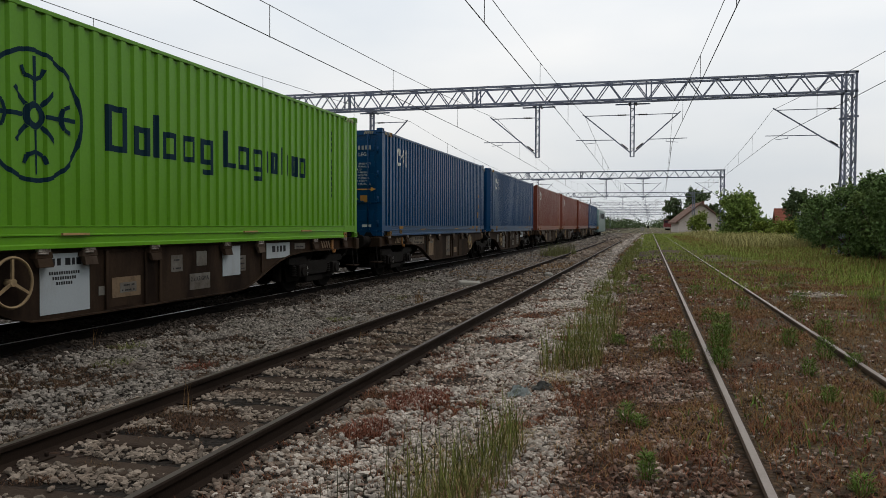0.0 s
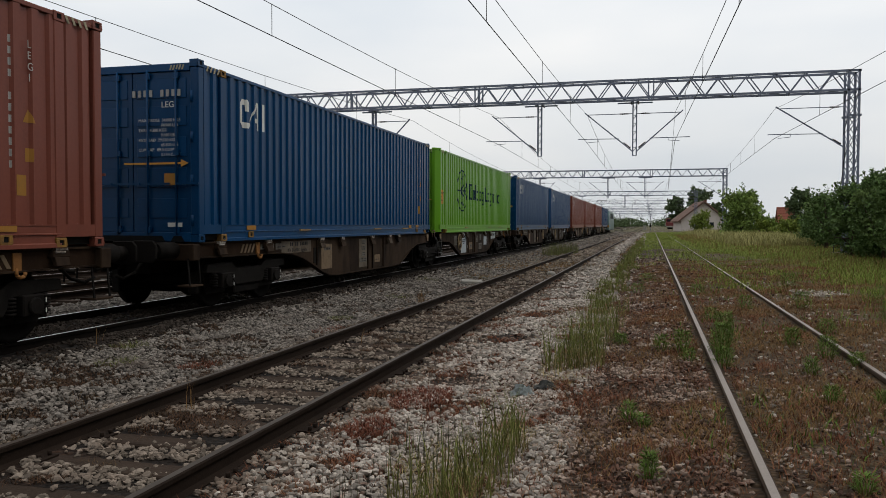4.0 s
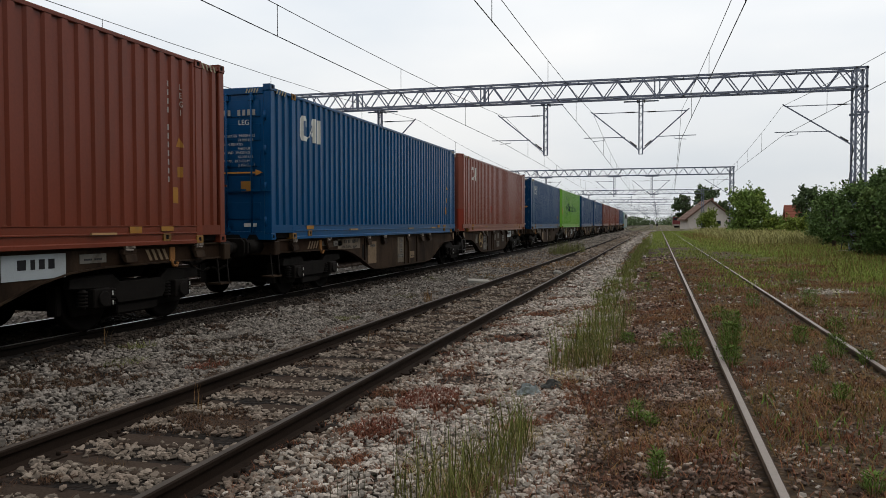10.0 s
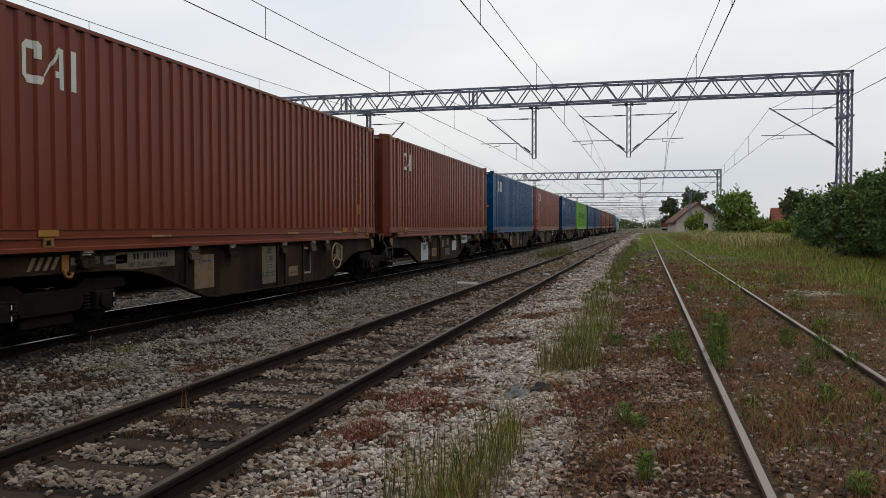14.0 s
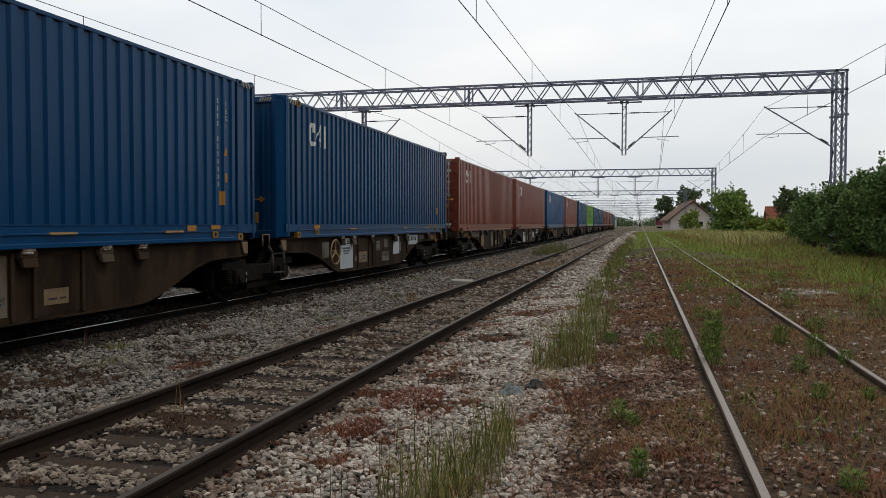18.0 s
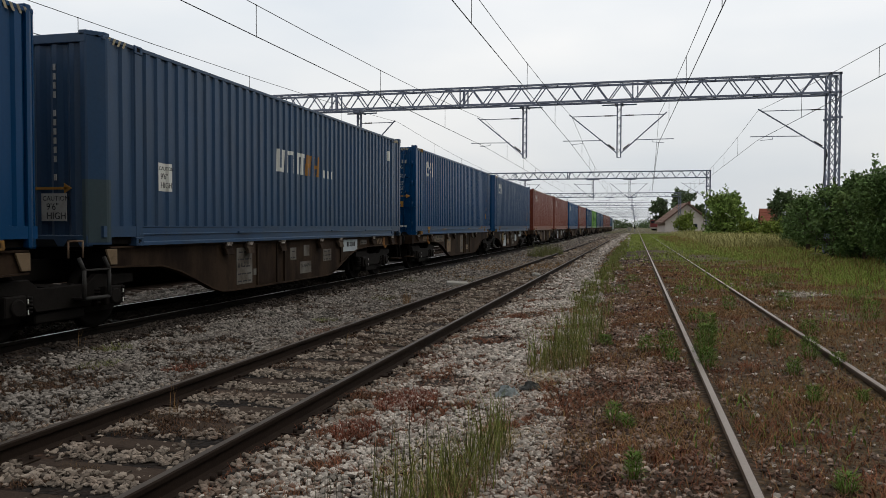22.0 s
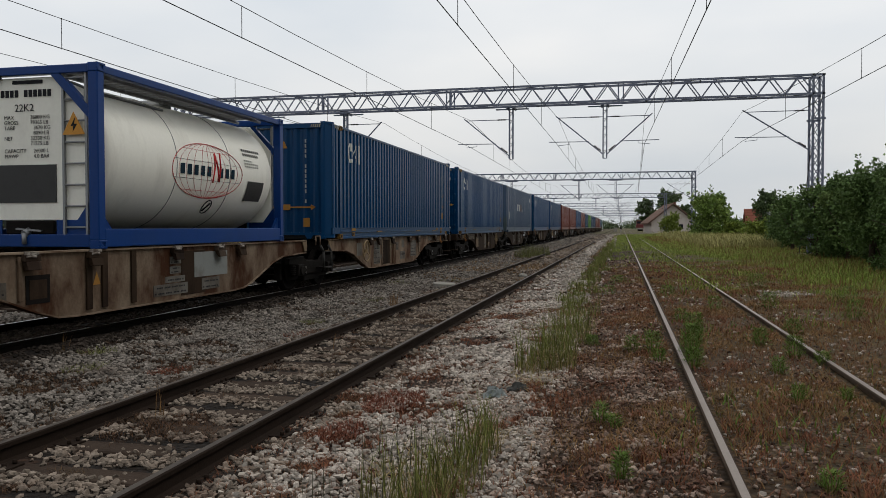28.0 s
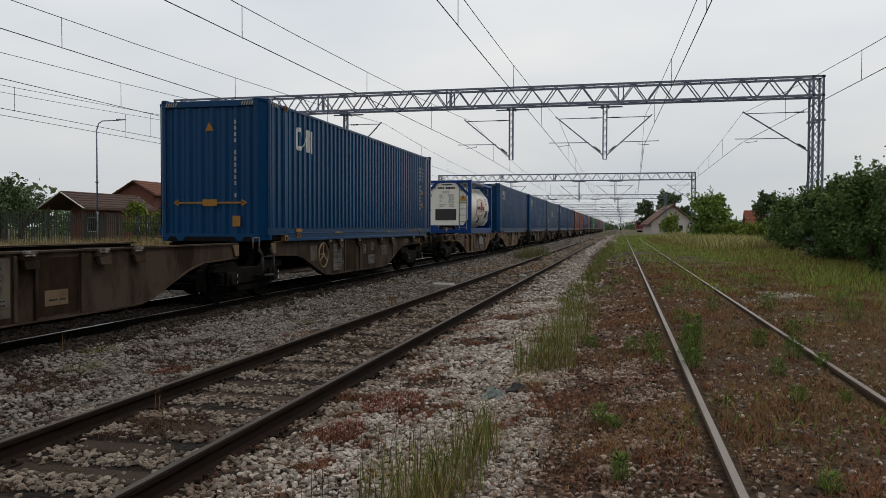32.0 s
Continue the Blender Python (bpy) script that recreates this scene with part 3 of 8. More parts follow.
railway_track(X_RIGHT, Z_RIGHT, "overgrown_track", M_RAILTOP, "overgrown siding track with worn grey rails in dry weeds", sleepers=False)
for tx in (-13.0, -17.6, -22.2):
    railway_track(tx, -0.06, "yard_track", M_RAILTOP, "yard track in grey ballast beyond the train", far=True)


# ---- lattice portals with cantilevers, and the overhead wires ----
PORTALS = [40.1, 105.0, 172.0, 240.0, 308.0, 376.0, 444.0, 512.0, 580.0]
POST_R, POST_L, BEAM_LO, BEAM_HI = 8.92, -24.4, 7.67, 8.55
WIRES = [(2.35, 1.05, 1.95), (-3.45, -3.2), (-8.75, -7.7), (9.0, 5.6, 6.3), (-13.0, -12.4), (-17.3, -16.7), (-21.6, -21.0), (-22.9, -22.3)]
CONTACT_Z, MESS_Z, MESS_LOW = 5.55, 6.95, 6.18


def lattice_post(parent, x, z0, z1, pieces):
    g = Geo()
    for dx in (-0.22, 0.22):
        for dy in (-0.4, 0.4):
            g.box(x + dx - 0.045, x + dx + 0.045, dy - 0.045, dy + 0.045, z0, z1)
    p = part("mast", g, M_GANTRY, parent)
    n = 12
    h = (z1 - z0) / n
    rest = Geo()
    for k in range(n):
        za, zb = z0 + k * h, z0 + (k + 1) * h
        for yy in (-0.43, 0.43):
            for a, b in (((x - 0.22, yy, za), (x + 0.22, yy, zb)), ((x + 0.22, yy, za), (x - 0.22, yy, zb))):
                rest.bar(a, b, 0.036, 0.012, up=(0, 1, 0))
        for xx in (x - 0.25, x + 0.25):
            rest.bar((xx, -0.4, za if k % 2 else zb), (xx, 0.4, zb if k % 2 else za), 0.045, 0.012)
    tagged(part("mast_lacing", rest, M_GANTRY, p), kind="stuff")
    part("concrete_foot", Geo().box(x - 0.7, x + 0.7, -0.7, 0.7, z0 - 0.4, z0 + 0.25), M_STONEGREY, p, bevel=0.02)
    return p


def ribbed(p, q):
    """A slim insulator with five sheds from p to q."""
    p, q = Vector(p), Vector(q)
    g = Geo().cyl(p, q, 0.026, 8)
    for k in range(5):
        a = p + (q - p) * ((k + 0.3) / 5)
        g.cyl(a, a + (q - p) * 0.07, 0.044, 8)
    return g


def cantilever(parent, px, cx, top=6.95, low=5.1):
    """A bracket on a drop post or mast at px that holds the wire at cx."""
    s = 1 if cx > px else -1
    tip = (cx + s * 0.12, 0, MESS_Z + 0.1)
    c = part("cantilever", Geo().bar((px + s * 0.12, 0, top), (cx, 0, MESS_Z), 0.035).bar((px + s * 0.12, 0, low), tip, 0.055), M_GANTRY, parent)
    part("insulator", ribbed((px + s * 0.30, 0, top), (px + s * 0.72, 0, top)), M_INSUL, c)
    d = Vector((tip[0] - px, 0, tip[2] - low)).normalized()
    a = Vector((px, 0, low)) + d * 0.25
    part("insulator", ribbed(tuple(a), tuple(a + d * 0.42)), M_INSUL, c)
    k = (5.72 - low) / (tip[2] - low)
    jx = px + (tip[0] - px) * k
    part("steady_arm", Geo().bar((jx, 0, 5.72), (cx + s * 0.45, 0, 5.74), 0.035).bar((cx - s * 0.55, 0, 5.70), (cx - s * 0.55, 0, 5.60), 0.02)
         .bar((cx - s * 0.55, 0, 5.60), (cx, 0, CONTACT_Z), 0.022), M_GANTRY, c)
    return c


def portal(y, near):
    t = thing("catenary_portal", "grey steel lattice portal spanning the tracks with cantilever brackets", "catenary portal", "portals over the tracks", m=pose(0, y, 0))
    x0, x1 = POST_L - 0.29, POST_R + 0.29
    for z, yy in ((BEAM_HI, -0.4), (BEAM_HI, 0.4), (BEAM_LO, -0.4), (BEAM_LO, 0.4)):
        part("chord", Geo().box(x0, x1, yy - 0.045, yy + 0.045, z - 0.05, z + 0.05), M_GANTRY, t)
    n = 26
    w = (x1 - x0 - 0.9) / n
    face = Geo().bar((0, 0, 0), (w / 2, 0, BEAM_HI - BEAM_LO), 0.05, 0.05).mesh("brace")
    back = Geo().bar((w / 2, 0, BEAM_HI - BEAM_LO), (w, 0, 0), 0.05, 0.05).mesh("brace")
    flat = Geo()
    rest = Geo()
    for k in range(n):
        xa = x0 + 0.45 + k * w
        for yy in (-0.4, 0.4):
            if near:
                part("brace", face, M_GANTRY, t).location = (xa, yy, BEAM_LO)
                part("brace", back, M_GANTRY, t).location = (xa, yy, BEAM_LO)
            else:
                rest.bar((xa, yy, BEAM_LO), (xa + w / 2, yy, BEAM_HI), 0.05)
                rest.bar((xa + w / 2, yy, BEAM_HI), (xa + w, yy, BEAM_LO), 0.05)
        for z in (BEAM_LO, BEAM_HI):
            flat.bar((xa, -0.4, z), (xa + w, 0.4, z) if k % 2 else (xa, 0.4, z), 0.04)
    tagged(part("cross_bracing", flat, M_GANTRY, t), kind="stuff")
    if rest.v:
        tagged(part("brace_lacing", rest, M_GANTRY, t), kind="stuff")
    for xv in (-15.9, -8.8, -0.1):
        tagged(part("splice_frame", Geo().box(xv - 0.15, xv - 0.09, -0.44, -0.37, BEAM_LO, BEAM_HI).box(xv + 0.09, xv + 0.15, -0.44, -0.37, BEAM_LO, BEAM_HI).box(xv - 0.15, xv - 0.09, 0.37, 0.44, BEAM_LO, BEAM_HI).box(xv + 0.09, xv + 0.15, 0.37, 0.44, BEAM_LO, BEAM_HI), M_GANTRY, t), kind="stuff")
    lattice_post(t, POST_R, -0.1, BEAM_HI + 0.05, near)
    for px in (POST_R, POST_L):
        for yy in (-0.455, 0.455):
            part("mast_band", Geo().box(px - 0.32, px + 0.32, yy - 0.015, yy + 0.015, 6.45, 6.55), M_GANTRY, t)
    part("stay_rod", Geo().bar((POST_R - 0.3, -0.3, 5.0), (POST_R - 0.75, -0.3, 0.0), 0.03), M_WIRE, t)
    lattice_post(t, POST_L, -0.3, BEAM_HI + 0.05, near)
    for px, cxs, low in ((-19.2, (-17.0,), 4.9), (-14.6, (-12.7,), 4.9), (-5.6, (-7.95,), 4.92), (-0.87, (-3.2, 1.3), 4.87)):
        d = part("drop_post", Geo().box(px - 0.12, px - 0.06, -0.1, 0.1, low, BEAM_LO - 0.1).box(px + 0.06, px + 0.12, -0.1, 0.1, low, BEAM_LO - 0.1), M_GANTRY, t)
        lac = Geo()
        m = int((BEAM_LO - 0.1 - low) / 0.2)
        for k in range(m):
            za = low + k * 0.2
            lac.bar((px - 0.09, 0, za), (px + 0.09, 0, za + 0.2) if k % 2 else (px + 0.09, 0, za), 0.03)
        tagged(part("lacing", lac, M_GANTRY, d), kind="stuff")
        part("hanger_plate", Geo().box(px - 0.85, px + 0.85, -0.46, -0.42, BEAM_LO - 0.16, BEAM_LO - 0.09).box(px - 0.85, px + 0.85, 0.42, 0.46, BEAM_LO - 0.16, BEAM_LO - 0.09)
             .box(px - 0.2, px - 0.13, -0.5, 0.5, BEAM_LO - 0.2, BEAM_LO - 0.1).box(px + 0.13, px + 0.2, -0.5, 0.5, BEAM_LO - 0.2, BEAM_LO - 0.1), M_GANTRY, d)
        for cx in cxs:
            cantilever(t, px, cx)
    cantilever(t, POST_R - 0.22, 5.75)
    cantilever(t, POST_L + 0.22, -21.3).location = (0, -0.3, 0)
    cantilever(t, POST_L + 0.22, -22.6).location = (0, 0.3, 0)
    return t


for i, y in enumerate(PORTALS):
    portal(y, i == 0)


def sweep(pts, r, n=5):
    """One unbroken wire along points that run in y."""
    g = Geo()
    for x, y, z in pts:
        for k in range(n):
            a = 2 * math.pi * k / n
            g.v.append((x + r * math.cos(a), y, z + r * math.sin(a)))
    for m in range(len(pts) - 1):
        for k in range(n):
            g.f.append((m * n + k, m * n + (k + 1) % n, (m + 1) * n + (k + 1) % n, (m + 1) * n + k))
            g.s.append(True)
    return g


def overhead_line(first, xb, xa=None):
    t = thing("overhead_line", "thin dark contact wire hung from a sagging carrier wire", "overhead wire", "overhead lines")
    ys = [-25.0] + PORTALS
    xa = first if xa is None else xa
    stag = [first] + [xb if i % 2 else xa for i in range(1, len(ys))]
    con, mes = [], []
    for i in range(len(ys) - 1):
        a, b = ys[i], ys[i + 1]
        con.append((stag[i], a, CONTACT_Z))
        pts = []
        for k in range(12):
            u = k / 12
            z = MESS_LOW + (MESS_Z - MESS_LOW) * (2 * u - 1) ** 2
            pts.append((stag[i] + (stag[i + 1] - stag[i]) * u, a + (b - a) * u, z))
        mes += pts
        for k in range(1, 8 if i < 3 else 1):
            u = k / 8
            z = MESS_LOW + (MESS_Z - MESS_LOW) * (2 * u - 1) ** 2
            yy = a + (b - a) * u
            x = stag[i] + (stag[i + 1] - stag[i]) * u
            part("dropper", Geo().cyl((x, yy, CONTACT_Z - 0.02), (x, yy, z + 0.02), 0.008, 5), M_WIRE, t)
    part("contact_wire", sweep(con + [(stag[-1], ys[-1], CONTACT_Z)], 0.011), M_WIRE, t)
    part("carrier_wire", sweep(mes, 0.009), M_WIRE, t)


for offsets in WIRES:
    overhead_line(*offsets)


# ---- containers ----
def lettering(text, size):
    """Flat mesh of a text in the y-z plane, reading along +y, seen from +x."""
    cu = bpy.data.curves.new("text", "FONT")
    cu.body, cu.size, cu.extrude, cu.resolution_u = text, size, 0.001, 3
    ob = bpy.data.objects.new("text", cu)
    scene.collection.objects.link(ob)
    dg = bpy.context.evaluated_depsgraph_get()
    me = bpy.data.meshes.new_from_object(ob.evaluated_get(dg))
    bpy.data.objects.remove(ob)
    me.transform(Matrix(((0, 0, 1, 0), (1, 0, 0, 0), (0, 1, 0, 0), (0, 0, 0, 1))))
    me.materials.clear()
    return me


def end_text(text, size, x, y, z, mat, parent, label):
    """Text on a face that looks to -y, its lower corner nearest -x at x, z."""
    ob = part("lettering", lettering(text, size), mat, parent, label)
    ob.matrix_basis = pose(x, y, z, 0, 0, -90)
    return ob


CL, CW, CH = 13.716, 2.50, 2.896
PITCH, DEPTH = 0.278, 0.036
POST_IN = 0.762


def post_y(e):
    """Where the inner frame post stands at the far (+1) or near (-1) end; longer boxes overhang more at the near end."""
    return CL / 2 - POST_IN if e > 0 else -CL / 2 + POST_IN + 0.75 * (CL - 13.716)




def corrugation(y):
    """How far the side panel lies behind its outer plane at y."""
    u = (y + 50 * PITCH) % PITCH
    if u < 0.104:
        return 0.0
    if u < 0.139:
        return DEPTH * (u - 0.104) / 0.035
    if u < 0.243:
        return DEPTH
    return DEPTH * (1 - (u - 0.243) / 0.035)


def corrugation_stops(y0, y1):
    k0 = math.floor(y0 / PITCH) - 1
    ys = {y0, y1}
    for k in range(k0, k0 + int((y1 - y0) / PITCH) + 4):
        for d in (0.0, 0.104, 0.139, 0.243):
            y = k * PITCH + d
            if y0 < y < y1:
                ys.add(y)
    return sorted(ys)


def side_panel(s):
    g = Geo()
    edges = [-CL / 2 + 0.16, post_y(-1), post_y(1), CL / 2 - 0.16]
    for y0, y1 in zip(edges, edges[1:]):
        ys = corrugation_stops(y0 + 0.02, y1 - 0.02)
        for a, b in zip(ys, ys[1:]):
            xa, xb = s * (1.232 - corrugation(a)), s * (1.232 - corrugation(b))
            g.quad((xa, a, 0.27), (xb, b, 0.27), (xb, b, CH - 0.05), (xa, a, CH - 0.05))
    return g


def decal(pts, s, lift=0.004):
    """A painted convex shape (y, z) that follows the corrugated side."""
    g = Geo()
    y0, y1 = min(p[0] for p in pts), max(p[0] for p in pts)
    stops = sorted(set(corrugation_stops(y0, y1)) | {p[0] for p in pts})

    def span(y):
        zs = []
        for (ya, za), (yb, zb) in zip(pts, pts[1:] + pts[:1]):
            if ya == yb:
                if abs(y - ya) < 1e-6:
                    zs += [za, zb]
            elif min(ya, yb) - 1e-6 <= y <= max(ya, yb) + 1e-6:
                zs.append(za + (zb - za) * (y - ya) / (yb - ya))
        return min(zs), max(zs)

    for a, b in zip(stops, stops[1:]):
        if b - a < 1e-5:
            continue
        (a0, a1), (b0, b1) = span(a), span(b)
        xa, xb = s * (1.232 + lift - corrugation(a)), s * (1.232 + lift - corrugation(b))
        g.quad((xa, a, a0), (xb, b, b0), (xb, b, b1), (xa, a, a1))
    return g


def join(geos):
    g = Geo()
    for o in geos:
        i = len(g.v)
        g.v += o.v
        g.f += [tuple(i + k for k in f) for f in o.f]
        g.s += o.s
    return g


def rect(y0, y1, z0, z1):
    return [(y0, z0), (y1, z0), (y1, z1), (y0, z1)]


def casting():
    """A corner casting with its oval pocket, 0.178 long, 0.162 wide, 0.118 high; its outer face looks to +x."""
    g = Geo().box(-0.162, -0.012, -0.089, 0.089, 0, 0.118)
    g.box(-0.012, 0, -0.089, 0.089, 0, 0.03).box(-0.012, 0, -0.089, 0.089, 0.092, 0.118)
    g.box(-0.012, 0, -0.089, -0.035, 0.03, 0.092).box(-0.012, 0, 0.035, 0.089, 0.03, 0.092)
    return g


PAINTS = {"blue": (M_BLUE, "dark blue"), "sky": (M_BLUE2, "bright blue"), "red": (M_RED, "oxide red"), "salmon": (M_SALMON, "faded red"), "green": (M_GREEN, "bright green"), "grey": (M_GREY, "faded grey-blue")}
CAST = {}
HOLE = Geo().box(-0.0125, -0.0108, -0.036, 0.036, 0.029, 0.093).mesh("pocket")


def code_bars(y, z0, n, s, w=0.032, h=0.085, gap=0.045):
    """An upright row of unreadable characters as small plain bars."""
    return join([decal(rect(y, y + w, z0 - k * (h + gap) - h, z0 - k * (h + gap)), s) for k in range(n) if k != 4])


def end_face(t, y, out, paint_m, doors, colour):
    """The end at y, whose outside looks along out (+1 or -1 in y)."""
    if doors:
        for k, (xa, xb) in enumerate(((-1.09, -0.008), (0.008, 1.09))):
            g = Geo().box(xa, xb, y - out * 0.06 - 0.025, y - out * 0.06 + 0.025, 0.16, CH - 0.13)
            d = part("door", g, paint_m, t, bevel=0.006)
            raised = Geo().box(xa + 0.08, xb - 0.08, y - out * 0.05 - 0.03, y - out * 0.05 + 0.03, -0.16, 0.16).mesh("door_panel", 0.006)
            for zc in (0.55, 1.05, 1.55, 2.05, 2.5):
                part("door_panel", raised, paint_m, d).location = (0, 0, zc)
            for xr in (xa + 0.3, xb - 0.25):
                part("locking_rod", Geo().cyl((xr, y + out * 0.01, 0.12), (xr, y + out * 0.01, CH - 0.10), 0.019, 8)
                     .cbox(xr, y, 0.2, 0.1, 0.05, 0.1).cbox(xr, y, CH - 0.2, 0.1, 0.05, 0.1).cbox(xr, y, 1.45, 0.1, 0.05, 0.08), M_STEEL if colour in ("red", "salmon") else paint_m, d)
                part("door_handle", Geo().box(xr, xr + 0.42, y + out * 0.028 - 0.01, y + out * 0.028 + 0.01, 0.93, 0.965), paint_m, d)
            for zc in (0.35, 1.0, 1.7, 2.35):
                xh = -1.12 if k == 0 else 1.12
                part("hinge", Geo().cyl((xh, y - out * 0.01, zc - 0.09), (xh, y - out * 0.01, zc + 0.09), 0.03, 8), paint_m, d)
    else:
        g = Geo()
        xs = [-1.09 + 2.18 * k / 32 for k in range(33)]
        for a, b, k in zip(xs, xs[1:], range(32)):
            da = 0.04 if (k // 2) % 2 else 0.0
            db = 0.04 if ((k + 1) // 2) % 2 else 0.0
            ya, yb = y - out * (0.03 + da), y - out * (0.03 + db)
            g.quad((a, ya, 0.14), (b, yb, 0.14), (b, yb, CH - 0.1), (a, ya, CH - 0.1))
        part("front_panel", g, paint_m, t)
    part("header", Geo().box(-1.09, 1.09, y - out * 0.06 - 0.06, y - out * 0.06 + 0.06, CH - 0.13, CH - 0.004), paint_m, t, bevel=0.008)
    # openings are flat patches on the sill, their shade put into the colour
    for xa, xb in ((-0.98, -0.72), (-0.62, 0.62), (0.72, 0.98)):
        part("sill_opening", Geo().prism([(xa, 0.004), (xb, 0.004), (xb - 0.06, 0.10), (xa + 0.06, 0.10)], 1, y + out * 0.0005, y + out * 0.0025), M_HOLE, t)
    part("sill", Geo().box(-1.09, 1.09, y - out * 0.06 - 0.06, y - out * 0.06 + 0.06, 0.0, 0.16), paint_m, t, bevel=0.008)
    yo = y + out * 0.004
    marks = Geo()
    if colour != "grey":
        for xa in (-1.0, 0.72):
            for k in range(5):
                marks.prism([(xa + k * 0.055, CH - 0.11), (xa + 0.03 + k * 0.055, CH - 0.11), (xa + 0.06 + k * 0.055, CH - 0.03), (xa + 0.03 + k * 0.055, CH - 0.03)], 1, yo - 0.002, yo + 0.003)
        tagged(part("hazard_stripe", marks, M_STRIPE, t, "worn cream hazard stripes"), kind="stuff")
    sgn = out
    if doors:
        g = Geo()
        for row, (n, z, h) in enumerate(((9, 2.42, 0.11),)):
            for k in range(n):
                if not (row == 0 and k in (4,)):
                    g.cbox(-sgn * 0.05 - sgn * k * 0.105 + (0 if row == 0 else -sgn * 0.45), y - out * 0.005, z, 0.055, 0.012, h)
        tagged(part("unit_code", g, M_CODE, t, "white stencilled code"), kind="stuff")
        if out < 0:
            for k, words in enumerate(("MAX GROSS  34.000 KGS", "74.960 LBS", "TARE  4.380 KGS", "9.660 LBS", "PAYLOAD  29.620 KGS", "65.300 LBS", "CUB.CAP.  89.3 CU.M", "3.154 CU.FT")):
                end_text(words, 0.072, 0.12 + (0.42 if k % 2 else 0), y + 0.018, 1.96 - k * 0.08, M_WHITE, t, "white stencilled weight table")
            end_text("LEG1", 0.14, 0.55, y + 0.018, 2.19, M_WHITE, t, "white stencilled type code")
        part("arrow", Geo().cbox(-sgn * 0.4, y - out * 0.005, 1.28, 1.1, 0.012, 0.03).prism([(-sgn * 0.92, 1.22), (-sgn * 0.92, 1.34), (-sgn * 1.06, 1.28)], 1, y - out * 0.011, y + out * 0.001), M_ORANGE, t, "orange arrow")
        part("notice", Geo().cbox(-sgn * 0.72, y - out * 0.004, 1.02, 0.22, 0.014, 0.19), M_YELLOW, t, "yellow notice")
        part("name_plate", Geo().cbox(-sgn * 0.8, y - out * 0.004, 0.28, 0.26, 0.014, 0.07), M_WHITE, t, "small white plate")
    elif colour != "green":
        g = Geo()
        for k in range(13):
            if k not in (4, 11):
                g.cbox(-sgn * -0.58 * -1, y - out * 0.02, 2.45 - k * 0.125, 0.036, 0.012, 0.085)
        tagged(part("unit_code", g, M_CODE, t, "white stencilled code"), kind="stuff")
        part("arrow_line", Geo().cbox(0, y - out * 0.02, 0.80, 1.55, 0.012, 0.035).cbox(0, y - out * 0.018, 0.80, 0.32, 0.014, 0.14)
             .prism([(0.72, 0.73), (0.72, 0.87), (0.84, 0.80)], 1, y - out * 0.026, y - out * 0.014).prism([(-0.72, 0.73), (-0.72, 0.87), (-0.84, 0.80)], 1, y - out * 0.026, y - out * 0.014), M_YELLOW, t, "yellow width arrow")
        if colour != "grey":
            part("notice", Geo().cbox(-sgn * 0.60, y - out * 0.018, 0.42, 0.17, 0.014, 0.22), M_YELLOW, t, "yellow notice")
            part("warning_triangle", Geo().prism([(-0.09, 2.28), (0.09, 2.28), (0, 2.47)], 1, y - out * 0.026, y - out * 0.012), M_YELLOW, t, "yellow warning triangle")


